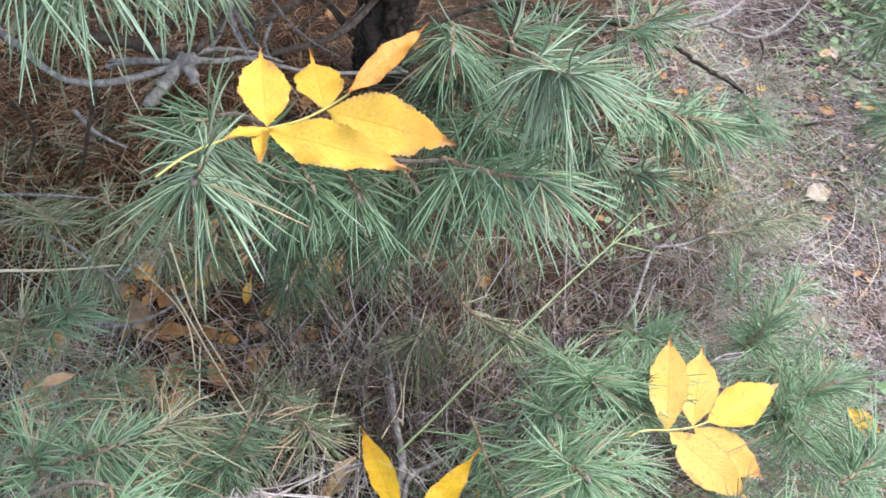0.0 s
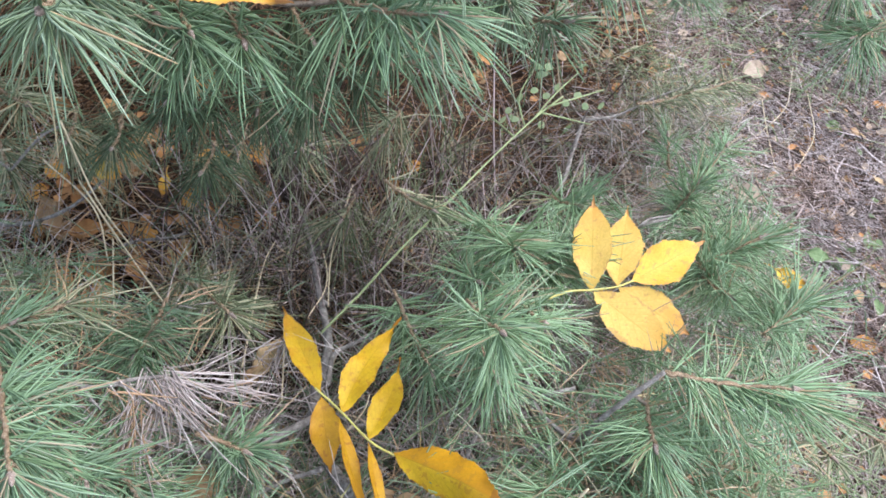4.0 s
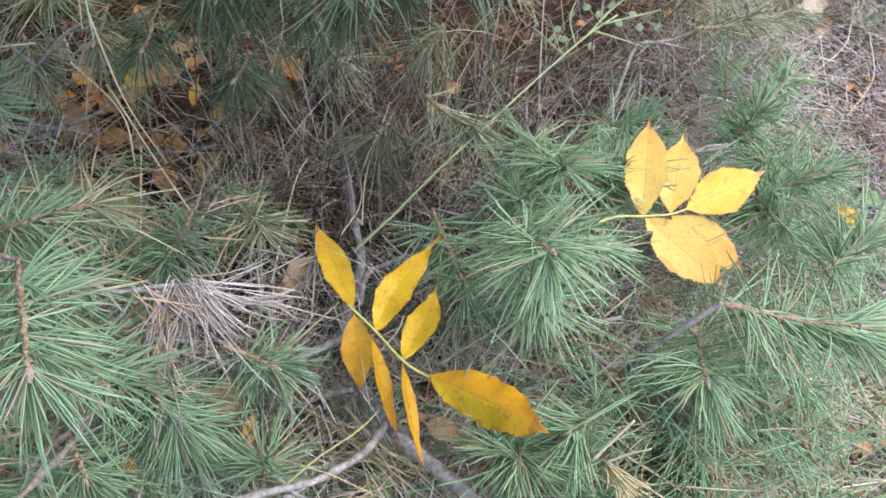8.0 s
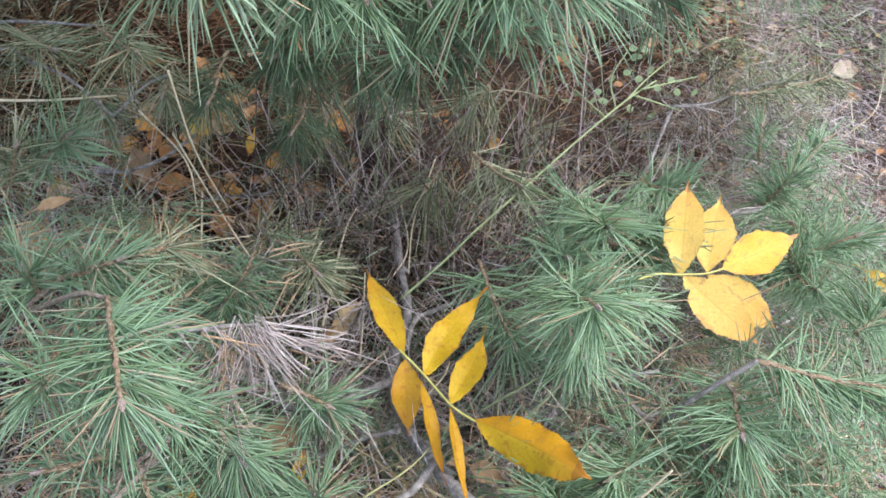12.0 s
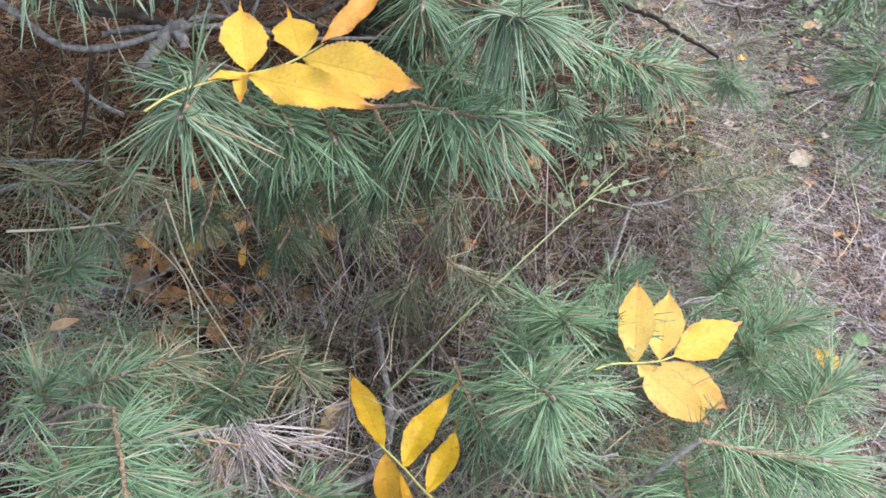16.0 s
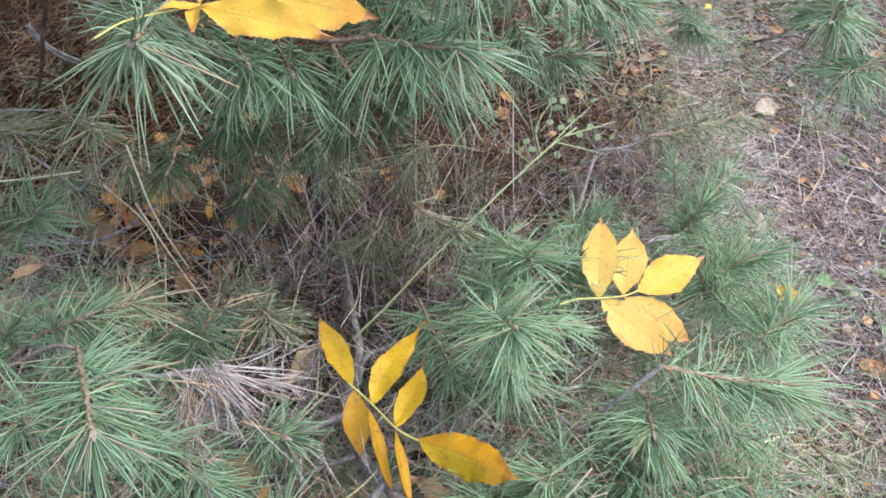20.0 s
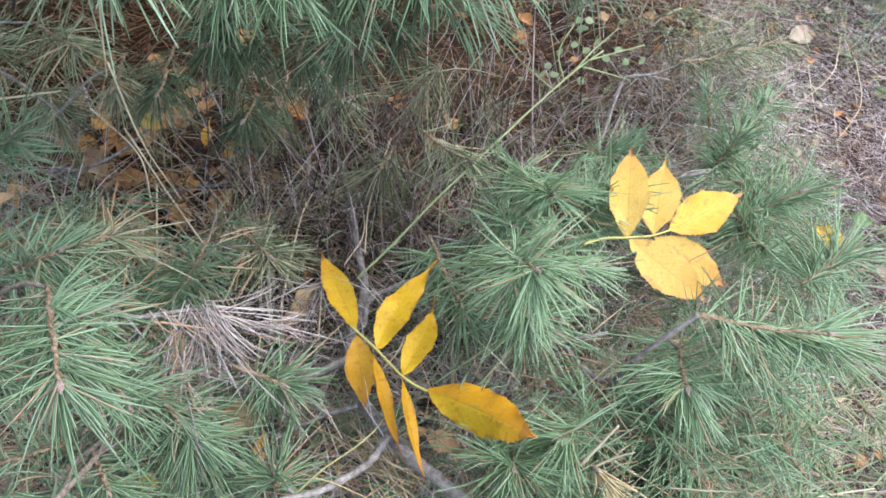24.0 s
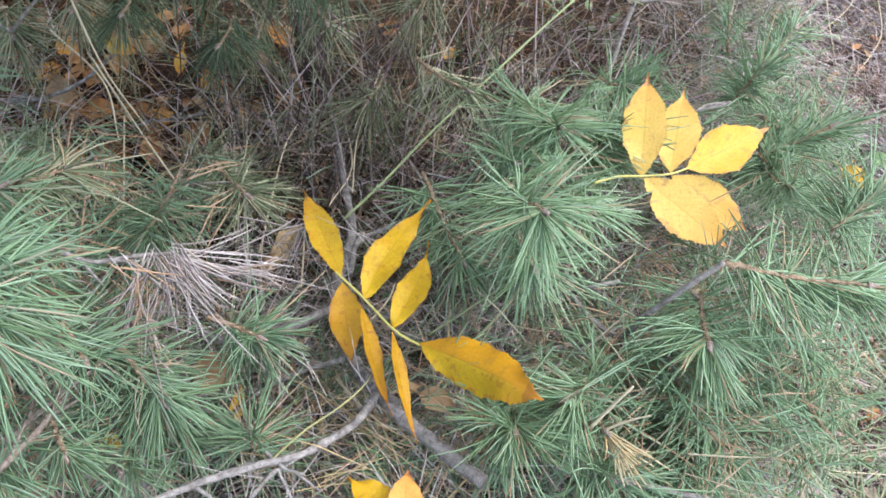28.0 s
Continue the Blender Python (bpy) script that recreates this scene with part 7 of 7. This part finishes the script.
FORK = [(0.04, 0.231), (0.016, 0.206), (0.069, 0.205), (0.095, 0.235), (-0.023, 0.226), (-0.008, 0.256)]
thicket("dry_grass", "pale dry grass blades lying round the forked branch", NEEDLE_STRAW, 130, FORK, 0.03, 0.14, 0.22, (0.04, 0.10), (0.0004, 0.0008), 57, 0.2, clump=3)
thicket("loose_needles", "green pine needles fallen round the forked branch", NEEDLE_FRESH_LIT, 140, FORK, 0.035, 0.14, 0.22, (0.04, 0.065), (0.0005, 0.0008), 58, 0.15, clump=4)
thicket("loose_needles", "russet dead needles in the gaps round the forked branch", NEEDLE_TAN, 150, FORK, 0.04, 0.12, 0.21, (0.04, 0.065), (0.0004, 0.0007), 59, 0.15, clump=3)
thicket("loose_needles", "tan dead pine needles caught under the low bough", NEEDLE_TAN, 650, CANOPY_LEFT, 0.05, 0.14, 0.30, (0.035, 0.075), (0.0004, 0.0007), 46, 0.15, clump=3)
tussock("dry_grass", "thin dry grass under the low bough", GRASS_DRY, 650, CANOPY_LEFT, (0.10, 0.24), (0.0004, 0.0008), 33, 0.05, 1.2, 0.6)
FOOT = [(-0.75, 1.25), (-0.65, 1.10), (-0.80, 1.00), (-0.55, 1.30), (-0.60, 0.95), (-0.45, 1.10), (-0.40, 1.35)]
thicket("loose_needles", "brown dead needle clumps at the foot of the pine", LITTER_RUST, 4200, FOOT, 0.08, 0.01, 0.10, (0.06, 0.11), (0.0006, 0.0011), 47, 0.5, clump=14)
thicket("loose_needles", "tan dead needles at the foot of the pine", NEEDLE_TAN, 500, FOOT, 0.09, 0.02, 0.11, (0.06, 0.12), (0.0005, 0.0009), 48, 0.4, clump=5)
thicket("loose_needles", "tan dead pine needles caught in the green bough", NEEDLE_TAN, 900, CANOPY, 0.06, 0.10, 0.26, (0.035, 0.075), (0.0004, 0.0007), 49, 0.15, clump=3)
ALL = UNDER + BANK + CANOPY + CANOPY_LEFT
thicket("loose_needles", "tan and grey dead pine needles caught among the green ones", NEEDLE_DRY, 3600, ALL, 0.06, 0.04, 0.20, (0.035, 0.07), (0.0004, 0.0007), 39, 0.15, clump=3)
litter("twig_bits", "short dark twig bits on the litter", DARK_WOOD, 700, (0.2, 1.5), (0.3, 2.1), (0.015, 0.06), (0.0008, 0.0018), 0.02, 51)
tussock("grass", "thin green grass at the foot of the bank", GRASS_GREEN, 240, [(0.62, 0.30), (0.66, 0.36), (0.70, 0.40)], (0.06, 0.14), (0.0007, 0.0013), 25, 0.07, 0.9, 0.5)
tussock("grass", "thin dark green grass blades behind the long stem", NEEDLE_DULL, 330, [(0.40, 1.19), (0.47, 1.15), (0.56, 1.14), (0.58, 1.10), (0.52, 1.05)], (0.04, 0.11), (0.0005, 0.0010), 56, 0.05, 0.7, 0.5)
tussock("grass", "sparse thin green grass in the needle litter", GRASS_GREEN, 1000, [(0.55, 1.10), (1.0, 1.35), (0.60, 1.30), (0.75, 1.45), (0.50, 1.40), (0.60, 1.85), (0.80, 1.80), (0.65, 1.55), (0.84, 1.50), (0.46, 1.65)], (0.03, 0.09), (0.0005, 0.0010), 26, 0.11, 0.7, 0.5)


# ---- scattered fallen leaves and bits of leaf ----
def scatter_leaves(count, xr, yr, mats, size, seed, lift=0.012, bits=""):
    """Fallen leaves strewn over a stretch of the floor; with bits, small ones joined into litter, one object a colour."""
    rng = np.random.default_rng(seed)
    heap = {}
    for k in range(count):
        x, y = rng.uniform(*xr), rng.uniform(*yr)
        z = float(rise(x, y)) + lift * rng.uniform(0.6, 1.6)
        az, L = rng.uniform(0, 6.28), rng.uniform(*size)
        a = np.array([x, y, z])
        b = a + np.array([math.cos(az), math.sin(az), rng.normal(0, 0.15)]) * L
        m, text = mats[rng.integers(0, len(mats))]
        shape = dict(fold=rng.uniform(0.05, 0.4), curl=rng.uniform(-0.1, 0.12), ripple=0.12, seed=seed * 100 + k, teeth=9, nv=6, belly=rng.uniform(0.38, 0.52))
        face = (rng.normal(0, 0.3), rng.normal(0, 0.3), 1)
        if not bits:
            fallen_leaf(m, a, b, L * rng.uniform(0.45, 0.8), face, text, **shape)
            continue
        v, f, uv = blade(a, b, L * rng.uniform(0.45, 0.8), face, **{**shape, "teeth": 5, "nv": 2})
        vs, fs, us = heap.setdefault(m, ([], [], []))
        fs += [[i + len(vs) for i in face_ids] for face_ids in f]
        vs += v.tolist()
        us += uv.tolist()
    for m, (vs, fs, us) in heap.items():
        tagged(mesh_object("leaf_bits", vs, fs, m, uvs=us), bits, "leaf litter", kind="stuff")


RUSTY = [(LEAF_RUST, "rust-brown fallen leaf in the needle litter"), (LEAF_TAN, "tan fallen leaf in the needle litter"), (LEAF_RUST, "brown curled fallen leaf in the needle litter"), (LEAF_RUST, "rust-brown fallen leaf in the needle litter")]
PALE = [(LEAF_GREY, "pale grey-tan fallen leaf on the litter"), (LEAF_TAN, "tan fallen leaf on the litter"), (LEAF_GREY, "pale grey-tan fallen leaf on the litter"), (LEAF_RUST, "rust-brown fallen leaf on the litter")]
scatter_leaves(44, (-0.50, -0.16), (0.56, 0.95), RUSTY + [(LEAF_ORANGE, "orange-brown fallen leaf in the needle litter")], (0.028, 0.055), 41, 0.038)
scatter_leaves(22, (-0.95, -0.05), (1.0, 1.75), RUSTY, (0.03, 0.06), 42)
scatter_leaves(14, (-0.15, 0.35), (0.65, 1.2), RUSTY, (0.02, 0.04), 43)
scatter_leaves(90, (0.40, 1.35), (0.4, 1.9), PALE + RUSTY[:1], (0.012, 0.036), 44, bits="small dry leaf bits strewn over the needle litter")
scatter_leaves(50, (0.40, 0.95), (1.2, 1.95), PALE + RUSTY[:1], (0.015, 0.04), 48)
scatter_leaves(420, (0.40, 1.2), (0.75, 1.95), RUSTY + PALE[:2], (0.008, 0.026), 49, bits="rust and tan leaf bits strewn over the needle litter")
scatter_leaves(520, (0.40, 1.25), (0.25, 1.9), PALE + [(LEAF_STRAW, "straw-coloured leaf bit"), (LEAF_GREY, "grey leaf bit")], (0.008, 0.028), 51, 0.02, bits="grey and straw-coloured leaf bits strewn over the needle litter")
scatter_leaves(50, (0.50, 1.15), (0.6, 1.7), [(LEAF_GREEN, "green leaf bit")], (0.008, 0.02), 52, 0.02, bits="small green leaf bits on the needle litter")
scatter_leaves(26, (0.25, 0.8), (0.7, 1.3), RUSTY, (0.012, 0.03), 45, bits="small rust-brown leaf bits on the bank")
scatter_leaves(26, (0.46, 0.70), (0.18, 0.5), PALE, (0.012, 0.032), 47, 0.02)
scatter_leaves(24, (-0.1, 0.5), (0.35, 0.75), RUSTY, (0.012, 0.03), 46, 0.03)
